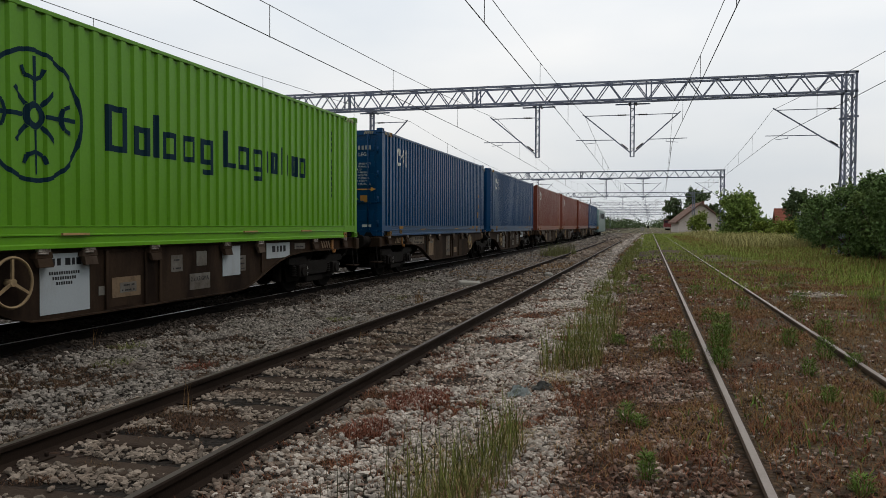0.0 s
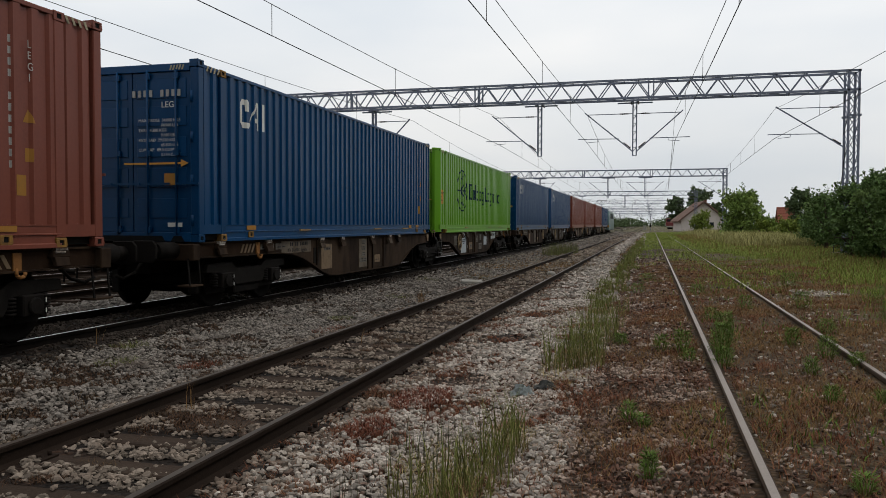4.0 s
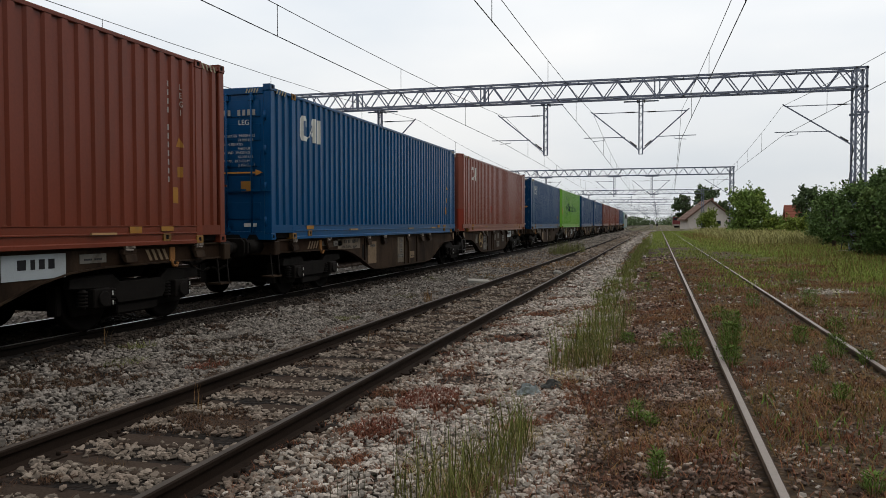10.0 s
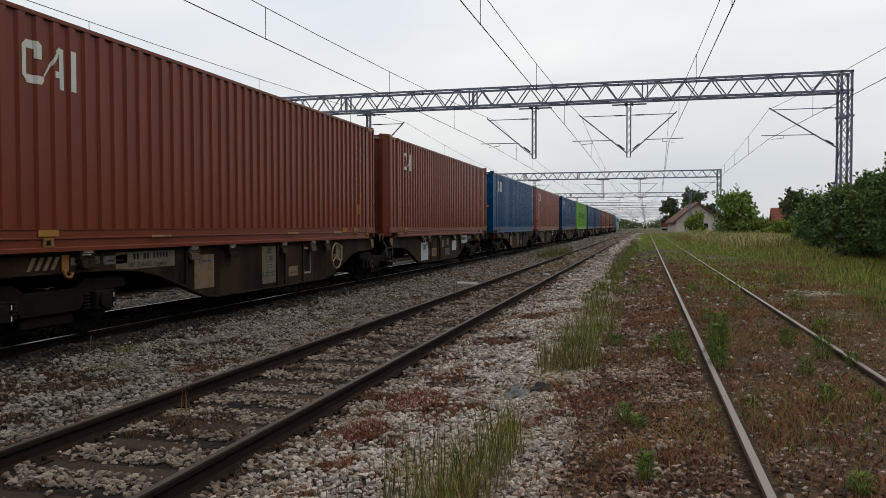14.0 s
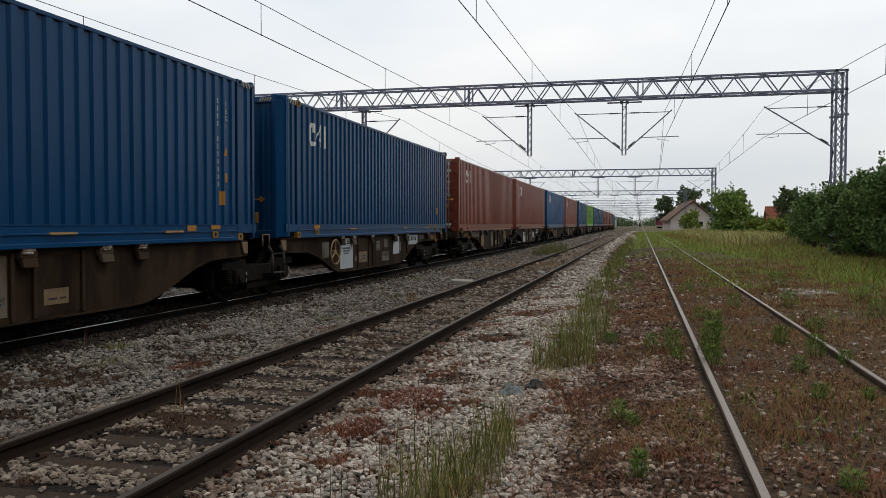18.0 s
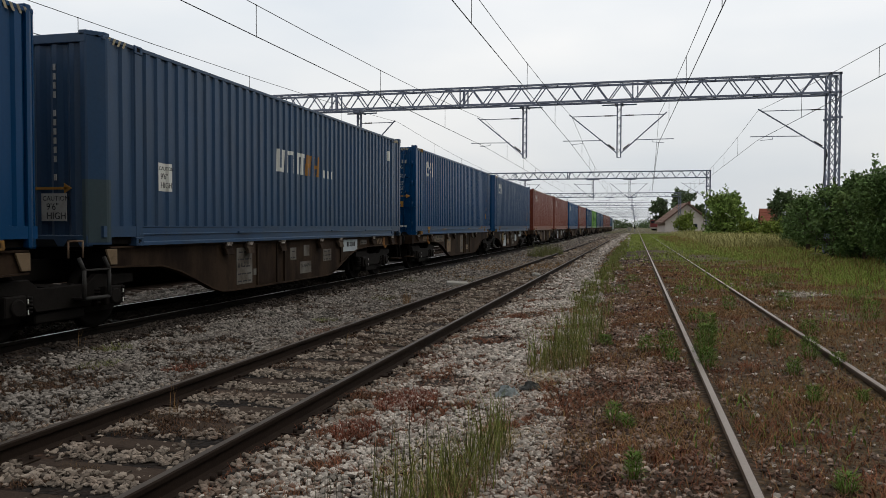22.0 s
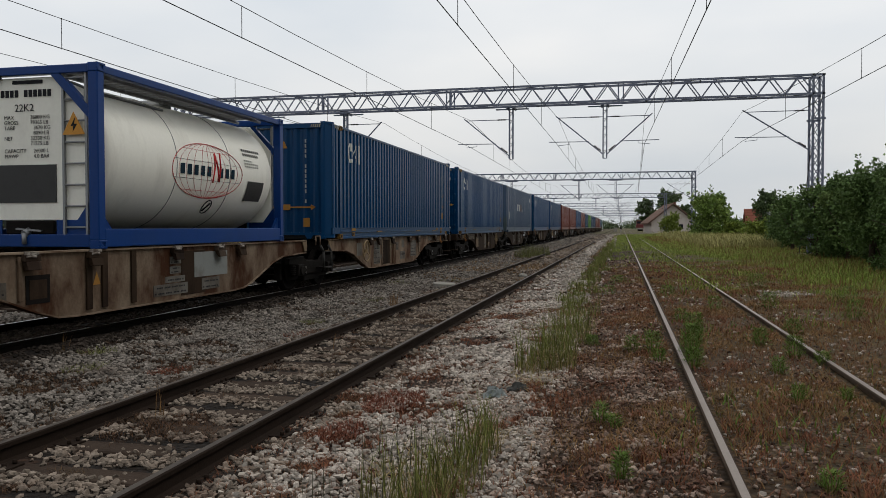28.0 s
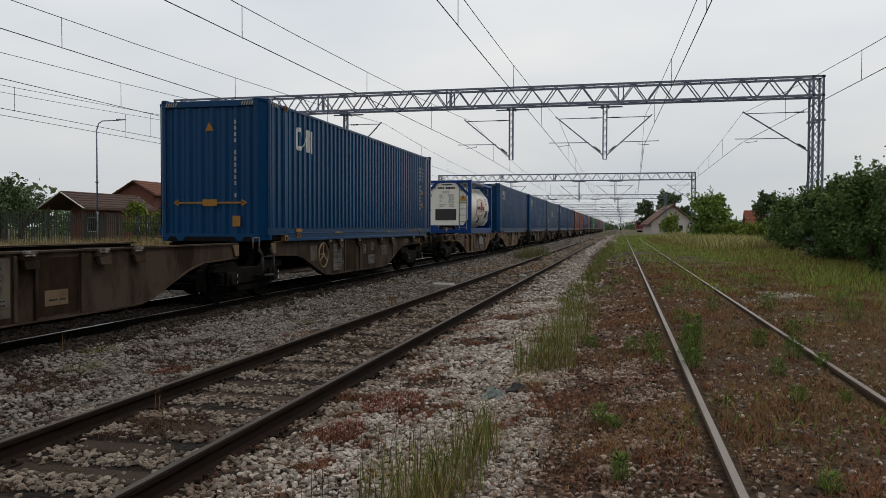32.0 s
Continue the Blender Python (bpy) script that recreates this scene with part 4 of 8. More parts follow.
def emblem_shapes(colour, s):
    """Owner's mark on the side as plain shapes."""
    y0, w = -CL / 2, []
    if colour == "green":
        cy, cz, r = -3.52, 1.59, 0.80
        n = 48
        for k in range(n):
            a, b = 2 * math.pi * k / n, 2 * math.pi * (k + 1) / n
            w.append(decal([(cy + q * math.cos(e), cz + q * math.sin(e)) for q, e in ((r, a), (r, b), (r - 0.055, b), (r - 0.055, a))], s))

        def stroke(p, q, th, lift=0.004):
            d = Vector((q[0] - p[0], q[1] - p[1])).normalized()
            o = Vector((-d.y, d.x)) * th / 2
            return decal([(cy + p[0] - o.x, cz + p[1] - o.y), (cy + q[0] - o.x, cz + q[1] - o.y), (cy + q[0] + o.x, cz + q[1] + o.y), (cy + p[0] + o.x, cz + p[1] + o.y)], s, lift)

        for k in range(8):
            e = k * math.pi / 4 + 0.02
            c, d = math.cos(e), math.sin(e)
            w.append(stroke((c * 0.172, d * 0.172), (c * (0.44 if k % 2 else 0.70), d * (0.44 if k % 2 else 0.70)), 0.055))
            if k % 2 == 0:
                for side in (-1, 1):
                    m = (c * 0.47 - side * d * 0.13, d * 0.47 + side * c * 0.13)
                    w.append(stroke((c * 0.42, d * 0.42), m, 0.05, 0.0055 if side > 0 else 0.007))
                    w.append(stroke(m, (c * 0.57 - side * d * 0.17, d * 0.57 + side * c * 0.17), 0.05, 0.0085))
        for k in range(16):
            a, b = 2 * math.pi * k / 16, 2 * math.pi * (k + 1) / 16
            w.append(decal([(cy + q * math.cos(e), cz + q * math.sin(e)) for q, e in ((0.17, a), (0.17, b), (0.09, b), (0.09, a))], s))
        # lettering as plain blocks: (start, width, low, high)
        emblem, letters = join(w), []
        lo, xh, hi, de, st = 1.29, 1.70, 1.92, 1.12, 0.10
        rows = [("box", 0.0, .42, hi), ("box", .58, .36, xh), ("bar", 1.06, 0, hi), ("box", 1.28, .36, xh), ("box", 1.78, .36, xh), ("tail", 2.26, .40, xh),
                ("foot", 3.02, .36, hi), ("box", 3.48, .42, xh), ("tail", 4.02, .40, xh), ("bar", 4.54, 0, xh), ("box", 4.74, .28, xh), ("bar", 5.16, 0, hi - .08), ("bar", 5.40, 0, xh), ("box", 5.60, .30, xh), ("box", 6.00, .28, xh)]
        for kind, a, wd, z1 in rows:
            a += -2.26
            w = [decal(rect(a, a + st, lo, z1), s)]
            if kind != "bar":
                w.append(decal(rect(a + st, a + wd, lo, lo + 0.085), s))
            if kind in ("box", "tail"):
                w.append(decal(rect(a + wd - st, a + wd, (de if kind == "tail" else lo) + 0.085, z1), s, 0.005))
                w.append(decal(rect(a + st, a + wd - st, z1 - 0.085, z1), s))
            if kind == "tail":
                w.append(decal(rect(a + 0.06, a + wd, de, de + 0.085), s, 0.0055))
            letters.append(w)
        return [emblem] + [join(g) for g in letters], M_NAVY
    if colour == "grey":
        ys = -CL / 2 + 5.5
        for a in (0.0, 0.25, 0.44, 0.72, 0.92, 1.16):
            w.append(decal([(ys + a, 1.40), (ys + a + 0.085, 1.40), (ys + a + 0.105, 1.86), (ys + a + 0.02, 1.86)], s))
        for a, b, z in ((0.08, 0.26, 1.40), (0.50, 0.76, 1.78), (1.05, 1.40, 1.78)):
            w.append(decal(rect(ys + a, ys + b, z, z + 0.08), s, 0.005))
        for k in range(6):
            w.append(decal(rect(-CL / 2 + 7.86 + k * 0.125, -CL / 2 + 7.92 + k * 0.125, 1.40, 1.58), s))
        w.append(decal(rect(-CL / 2 + 1.42, -CL / 2 + 1.78, 0.82, 1.25), s))
        w.append(decal(rect(CL / 2 - 1.2, CL / 2 - 0.98, 2.2, 2.48), s))
        return w, M_WHITE
    y = y0 + 1.34 + (0.8 * (CL - 13.716) if colour != "sky" else 0)
    z0, z1 = 2.02, 2.53
    w.append(decal(rect(y, y + 0.10, z0 + 0.08, z1 - 0.08), s))
    w.append(decal([(y, z1 - 0.08), (y + 0.07, z1), (y + 0.26, z1), (y + 0.31, z1 - 0.04), (y + 0.31, z1 - 0.10), (y, z1 - 0.10)], s, 0.0045))
    w.append(decal(rect(y + 0.21, y + 0.31, z1 - 0.21, z1 - 0.09), s, 0.0050))
    w.append(decal([(y, z0 + 0.08), (y + 0.07, z0), (y + 0.30, z0), (y + 0.36, z0 + 0.09), (y + 0.36, z0 + 0.10), (y, z0 + 0.10)], s, 0.0055))
    w.append(decal([(y + 0.30, z0), (y + 0.58, z1 - 0.03), (y + 0.58, z1 - 0.12), (y + 0.38, z0 + 0.10)], s, 0.0060))
    w.append(decal([(y + 0.54, z1 - 0.06), (y + 0.59, z1), (y + 0.71, z1), (y + 0.71, z0), (y + 0.60, z0), (y + 0.60, z1 - 0.10)], s, 0.0065))
    w.append(decal(rect(y + 0.53, y + 0.62, z0 + 0.13, z0 + 0.21), s, 0.0070))
    w.append(decal(rect(y + 0.805, y + 0.935, z0, z1), s))
    return [join(w[:4]), join(w[4:7]), w[7]], M_WHITE


TYPE_CODE = lettering("L\nE\nG\n1", 0.13)


def container(colour, near_doors):
    """A 45-foot container; its near end looks to -y."""
    pm, word = PAINTS[colour]
    t = thing("shipping_container", "%s corrugated steel 45-foot shipping container on a flat wagon" % word, "shipping container", "containers on the train")
    for s in (1, -1):
        part("side_panel", side_panel(s), pm, t)
        rail_pts = [(1.16, 0.0), (1.25, 0.0), (1.25, 0.045), (1.228, 0.06), (1.228, 0.15), (1.247, 0.158), (1.247, 0.172), (1.236, 0.178), (1.236, 0.262), (1.246, 0.27), (1.246, 0.285), (1.19, 0.285)]
        part("bottom_rail", Geo().prism([(s * x, z) for x, z in rail_pts], 1, post_y(-1), post_y(1)), pm, t)
        for e in (1, -1):
            part("overhang_rail", Geo().box(s * 1.19, s * 1.240, min(post_y(e), e * (CL / 2 - 0.15)), max(post_y(e), e * (CL / 2 - 0.15)), 0.13, 0.285), pm, t)
        part("top_rail", Geo().box(s * 1.17, s * 1.238, -CL / 2 + 0.17, CL / 2 - 0.17, CH - 0.065, CH - 0.008), pm, t, bevel=0.006)
        ec = CL / 2 if near_doors else -CL / 2
        part("corner_cap", Geo().prism([(s * 0.98, ec), (s * 1.08, ec), (s * 1.24, ec * (1 - 0.44 / CL)), (s * 1.24, ec * (1 - 0.62 / CL)), (s * 0.98, ec * (1 - 0.62 / CL))], 2, CH - 0.039, CH + 0.035), pm, t, bevel=0.012)
        for e in (1, -1):
            yc = e * (CL / 2 - 0.08)
            if (e < 0) == near_doors:
                part("corner_post", Geo().box(s * 1.09, s * 1.245, yc - 0.075, yc + 0.075, 0.118, CH - 0.07), pm, t, bevel=0.012)
            else:
                ye = e * CL / 2
                part("corner_post", Geo().prism([(s * 1.00, ye - e * 0.005), (s * 1.07, ye - e * 0.005), (s * 1.10, ye - e * 0.02), (s * 1.235, ye - e * 0.215), (s * 1.245, ye - e * 0.25), (s * 1.245, ye - e * 0.30), (s * 1.00, ye - e * 0.30)], 2, 0.03, CH - 0.04), pm, t, "chamfered corner post")
            yp = post_y(e)
            part("frame_post", Geo().box(s * 1.15, s * 1.244, yp - 0.085, yp + 0.085, 0.118, CH - 0.118), pm, t, bevel=0.010)
            key = colour
            if key not in CAST:
                CAST[key] = casting().mesh("corner_casting", 0.006)
            for z, flip in ((0.0, 1), (CH - 0.118, 1)):
                for yy in (yc, yp) if (e < 0) == near_doors else (yp,):
                    hit = yy == yp and s > 0 and colour != "grey" and (z == 0.0 or (e < 0 and colour != "green"))
                    if hit and "ochre" not in CAST:
                        CAST["ochre"] = casting().mesh("corner_casting", 0.006)
                    zz = z + (0.05 if z and yy == yc else 0)
                    c = part("corner_casting", CAST["ochre"] if hit else CAST[key], M_CASTYELLOW if hit else pm, t, "ochre corner casting with a dark pocket" if hit else "")
                    part("pocket", HOLE, M_HOLE, c)
                    c.matrix_basis = pose(s * 1.252, yy, zz, 0, 0, 0 if s > 0 else 180)
        if s > 0:
            shapes, mk = emblem_shapes(colour, s)
            for g in shapes:
                part("owner_mark", g, mk, t, "painted owner's mark")
            if colour == "grey":
                for k in range(2):
                    ya = -CL / 2 + 6.92 + 0.40 * k
                    part("orange_mark", join([decal([(ya + u, 1.40), (ya + u + 0.09, 1.40), (ya + u + 0.13, 1.86), (ya + u + 0.04, 1.86)], s) for u in (0.0, 0.19)] + [decal(rect(ya + 0.05, ya + 0.27, 1.58, 1.66), s, 0.005)]), M_OCHREMARK, t, "faded orange painted mark")
        y = CL / 2 - 1.52
        tagged(part("unit_code", code_bars(y, 2.45, 12, s), M_NAVY if colour in ("grey", "green") else M_CODE, t, "white stencilled code column"), kind="stuff")
        if colour not in ("grey", "green") and s > 0:
            part("type_code", TYPE_CODE, M_CODE, t, "white stencilled type code").location = (1.2375, y + 0.25, 2.35)
        if colour not in ("grey", "green"):
            part("warning_triangle", decal([(y + 0.21, 1.48), (y + 0.37, 1.48), (y + 0.29, 1.64)], s), M_YELLOW, t, "yellow warning triangle")
            part("notice", decal(rect(y + 0.24, y + 0.34, 1.02, 1.18), s), M_YELLOW, t, "small yellow notice")
            part("notice", decal(rect(y + 0.07, y + 0.25, 0.62, 0.86), s), M_YELLOW, t, "yellow notice")
        for yy, z0, hw in ((CL / 2 - 2.35, 0.175, 0.13), (CL / 2 - 1.62, 0.20, 0.15), (-CL / 2 + 1.7, 0.19, 0.17)) if colour not in ("green", "grey") else ():
            part("reflective_plate", Geo().box(s * 1.2475, s * 1.252, yy - hw, yy + hw, z0, 0.268), M_YELLOW, t, "yellow reflective plate")
        if colour not in ("green", "grey") and s > 0:
            for yy in (CL / 2 - 1.62, -CL / 2 + 1.7):
                c = part("corner_casting", CAST["ochre"], M_CASTYELLOW, t, "ochre casting with a dark pocket")
                part("pocket", HOLE, M_HOLE, c)
                c.matrix_basis = pose(1.252, yy, 0.05)
        for yy in (-2.9, 1.6, 4.0):
            part("step_bar", Geo().box(s * 1.24, s * 1.275, yy - 0.24, yy + 0.24, 0.16, 0.188), M_STEPTAN if colour != "grey" else pm, t, "scuffed tan step bar" if colour != "grey" else "")
        g = Geo()
        for e in (1, -1):
            for k in range(4):
                ya = e * (CL / 2 - 0.24) - e * k * 0.11
                g.prism([(ya, CH - 0.105), (ya - e * 0.045, CH - 0.105), (ya - e * 0.095, CH - 0.012), (ya - e * 0.05, CH - 0.012)], 0, s * 1.2395, s * 1.2425)
        tagged(part("hazard_stripe", g, M_STRIPE, t, "worn cream hazard stripes"), kind="stuff")
    if colour == "green":
        yn = -CL / 2
        for x, z in ((0.42, 0.52),):
            part("height_notice", Geo().cbox(x + 0.19, yn + 0.022, z + 0.17, 0.38, 0.012, 0.36), M_ORANGE, t, "orange height notice")
            for k, words in enumerate(("CAUTION", "9'6\"", "HIGH")):
                end_text(words, 0.085, x + (0.02 if k == 0 else 0.08), yn + 0.0145, z + 0.24 - 0.11 * k, M_BLACK, t, "black notice lettering")
        tagged(part("unit_code", join([Geo().cbox(-0.35, yn + 0.018, 2.45 - k * 0.115, 0.045, 0.012, 0.085) for k in range(13) if k not in (4, 11)]), M_NAVY, t, "dark stencilled code"), kind="stuff")
        part("arrow", Geo().cbox(0.15, yn + 0.022, 1.15, 1.5, 0.012, 0.05).prism([(0.78, 1.07), (0.78, 1.23), (0.98, 1.15)], 1, yn + 0.016, yn + 0.028), M_ORANGE, t, "orange arrow")
        n = part("height_notice", decal(rect(yn + 0.26, yn + 0.62, 1.02, 1.5), 1), M_ORANGE, t, "orange height notice")
        for k, words in enumerate(("CAUTION", "9'6\"", "HIGH")):
            o = part("lettering", lettering(words, 0.085), M_BLACK, t, "black notice lettering")
            o.matrix_basis = pose(1.239, yn + (0.28 if k == 0 else 0.33), 1.36 - 0.13 * k)
    if colour == "grey":
        for k, words in enumerate(("CAUTION", "9'6\"", "HIGH")):
            o = part("lettering", lettering(words, 0.085 if k == 0 else 0.125), M_BLACK, t, "black notice lettering")
            o.matrix_basis = pose(1.2385, -CL / 2 + (1.43 if k == 0 else 1.47), 1.14 - 0.135 * k)
        part("height_notice", Geo().cbox(0.56, -CL / 2 + 0.012, 0.54, 0.40, 0.012, 0.38), M_CODE, t, "dirty white height notice")
        for k, words in enumerate(("CAUTION", "9'6\"", "HIGH")):
            end_text(words, 0.095 if k == 0 else 0.13, 0.38 + (0 if k == 0 else 0.06), -CL / 2 + 0.004, 0.63 - 0.125 * k, M_BLACK, t, "black notice lettering")
        part("primer_patch", Geo().prism([(1.02, -CL / 2 - 0.001), (1.072, -CL / 2 - 0.001), (1.104, -CL / 2 + 0.016), (1.239, -CL / 2 + 0.211), (1.2485, -CL / 2 + 0.25), (1.2485, -CL / 2 + 0.29), (1.02, -CL / 2 + 0.29)], 2, 0.06, 0.92), M_PRIMER, t, "grey-green primer patch")
    if colour == "salmon":
        part("touch_up_patch", Geo().prism([(1.02, -CL / 2 - 0.001), (1.072, -CL / 2 - 0.001), (1.104, -CL / 2 + 0.016), (1.239, -CL / 2 + 0.211), (1.2485, -CL / 2 + 0.25), (1.2485, -CL / 2 + 0.29), (1.02, -CL / 2 + 0.29)], 2, 0.05, 0.86), M_PATCH, t, "bright red touch-up paint")
        part("touch_up_patch", Geo().box(1.2445, 1.2465, post_y(-1) - 0.08, post_y(-1) + 0.08, 0.3, 1.1), M_PATCH, t, "bright red touch-up paint")
        part("touch_up_patch", decal(rect(-1.95, -1.62, 0.78, 1.08), 1, 0.003), M_PATCH, t, "bright red touch-up paint")
        part("touch_up_patch", decal(rect(2.5, 2.9, 0.50, 1.1), 1, 0.003), M_PATCH, t, "bright red touch-up paint")
    rg = Geo()
    n = 50
    for k in range(n):
        ya, yb = -CL / 2 + 0.1 + (CL - 0.2) * k / n, -CL / 2 + 0.1 + (CL - 0.2) * (k + 1) / n
        za, zb = CH - 0.03 - (0.02 if k % 2 else 0), CH - 0.03 - (0.02 if (k + 1) % 2 else 0)
        rg.quad((-1.2, ya, za), (1.2, ya, za), (1.2, yb, zb), (-1.2, yb, zb))
    part("roof_panel", rg, pm, t)
    part("floor_frame", Geo().box(-1.16, 1.16, -CL / 2 + 0.15, CL / 2 - 0.15, 0.03, 0.16), M_BOGIE, t)
    end_face(t, -CL / 2, -1, pm, near_doors, colour)
    end_face(t, CL / 2, 1, pm, not near_doors, colour)
    return t


# ---- articulated flat wagon ----
SILL = [(0.75, 1.13), (0.75, 0.87), (2.0, 0.83), (2.5, 0.72), (3.0, 0.54), (3.5, 0.36), (3.8, 0.29), (4.2, 0.27), (8.5, 0.27), (8.9, 0.29), (9.3, 0.40), (9.8, 0.58), (10.3, 0.74), (10.8, 0.84), (11.4, 0.88), (14.3, 0.90), (14.3, 1.13)]


def bogie(parent, y):
    b = part("bogie", Geo().box(-0.95, 0.95, -0.22, 0.22, 0.48, 0.66).box(-0.3, 0.3, -0.3, 0.3, 0.62, 0.82), M_BOGIE, parent, "oily black two-axle bogie, darkened for the shade under the wagon")
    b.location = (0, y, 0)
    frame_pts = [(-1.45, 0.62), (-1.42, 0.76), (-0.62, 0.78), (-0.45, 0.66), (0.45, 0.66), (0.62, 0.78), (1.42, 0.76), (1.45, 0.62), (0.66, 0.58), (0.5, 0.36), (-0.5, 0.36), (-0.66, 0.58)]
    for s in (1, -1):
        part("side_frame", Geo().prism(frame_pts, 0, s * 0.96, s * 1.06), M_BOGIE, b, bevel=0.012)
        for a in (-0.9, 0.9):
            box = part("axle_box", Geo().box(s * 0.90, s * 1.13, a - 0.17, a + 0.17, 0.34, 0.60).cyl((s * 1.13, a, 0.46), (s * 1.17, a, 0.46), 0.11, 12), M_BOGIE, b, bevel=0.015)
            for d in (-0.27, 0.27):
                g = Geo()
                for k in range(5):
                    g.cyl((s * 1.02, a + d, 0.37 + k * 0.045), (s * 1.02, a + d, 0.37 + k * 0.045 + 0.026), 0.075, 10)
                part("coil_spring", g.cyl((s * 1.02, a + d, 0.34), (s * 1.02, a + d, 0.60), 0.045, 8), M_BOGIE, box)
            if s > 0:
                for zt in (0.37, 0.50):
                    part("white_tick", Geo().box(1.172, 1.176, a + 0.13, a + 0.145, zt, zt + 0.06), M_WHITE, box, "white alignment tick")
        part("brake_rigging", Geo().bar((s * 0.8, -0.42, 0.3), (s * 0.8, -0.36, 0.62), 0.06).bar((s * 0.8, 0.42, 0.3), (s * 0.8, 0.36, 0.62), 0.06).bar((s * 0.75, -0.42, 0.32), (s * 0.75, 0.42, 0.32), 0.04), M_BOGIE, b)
    # plank and plates added to fill the bogie's open gaps with dark
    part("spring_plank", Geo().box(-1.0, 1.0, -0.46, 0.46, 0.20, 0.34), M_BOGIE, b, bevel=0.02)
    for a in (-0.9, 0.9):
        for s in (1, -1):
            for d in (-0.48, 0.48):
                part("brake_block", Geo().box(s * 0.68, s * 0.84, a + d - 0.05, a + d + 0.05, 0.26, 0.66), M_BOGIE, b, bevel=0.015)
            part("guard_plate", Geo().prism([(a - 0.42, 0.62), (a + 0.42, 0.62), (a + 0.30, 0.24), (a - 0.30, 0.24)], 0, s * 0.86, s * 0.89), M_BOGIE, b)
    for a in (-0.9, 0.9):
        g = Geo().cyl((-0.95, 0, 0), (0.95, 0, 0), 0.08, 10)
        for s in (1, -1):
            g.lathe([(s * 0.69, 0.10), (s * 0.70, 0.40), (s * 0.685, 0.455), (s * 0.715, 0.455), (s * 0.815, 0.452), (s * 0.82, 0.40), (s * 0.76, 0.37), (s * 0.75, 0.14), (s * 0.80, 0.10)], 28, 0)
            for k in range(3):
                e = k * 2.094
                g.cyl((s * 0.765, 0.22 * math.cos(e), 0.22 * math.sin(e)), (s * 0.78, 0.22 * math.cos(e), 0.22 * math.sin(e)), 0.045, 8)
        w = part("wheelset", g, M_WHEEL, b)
        w.location = (0, a, 0.457)
    return b


def wagon_plate(parent, x, y0, y1, z0, z1, bars=0, mat=None, name="lettered_plate"):
    """A painted panel on the side sill with unreadable lines as bars."""
    p = part(name, Geo().box(x - 0.002, x + 0.004, y0, y1, z0, z1), mat or M_PLATE, parent)
    if bars:
        g = Geo()
        h = min(0.03, (z1 - z0) / (bars * 2 + 1))
        for k in range(bars):
            z = z1 - (z1 - z0) * (k + 0.7) / bars
            n = max(3, int((y1 - y0) / 0.045))
            for j in range(n):
                if (j * 7 + k * 3) % 5:
                    a = y0 + 0.04 + (y1 - y0 - 0.08) * j / n
                    g.box(x + 0.004, x + 0.006, a, a + (y1 - y0 - 0.08) / n * 0.72, z, z + h * 0.8)
        tagged(part("print", g, M_BLACK, p), kind="stuff")
    return p


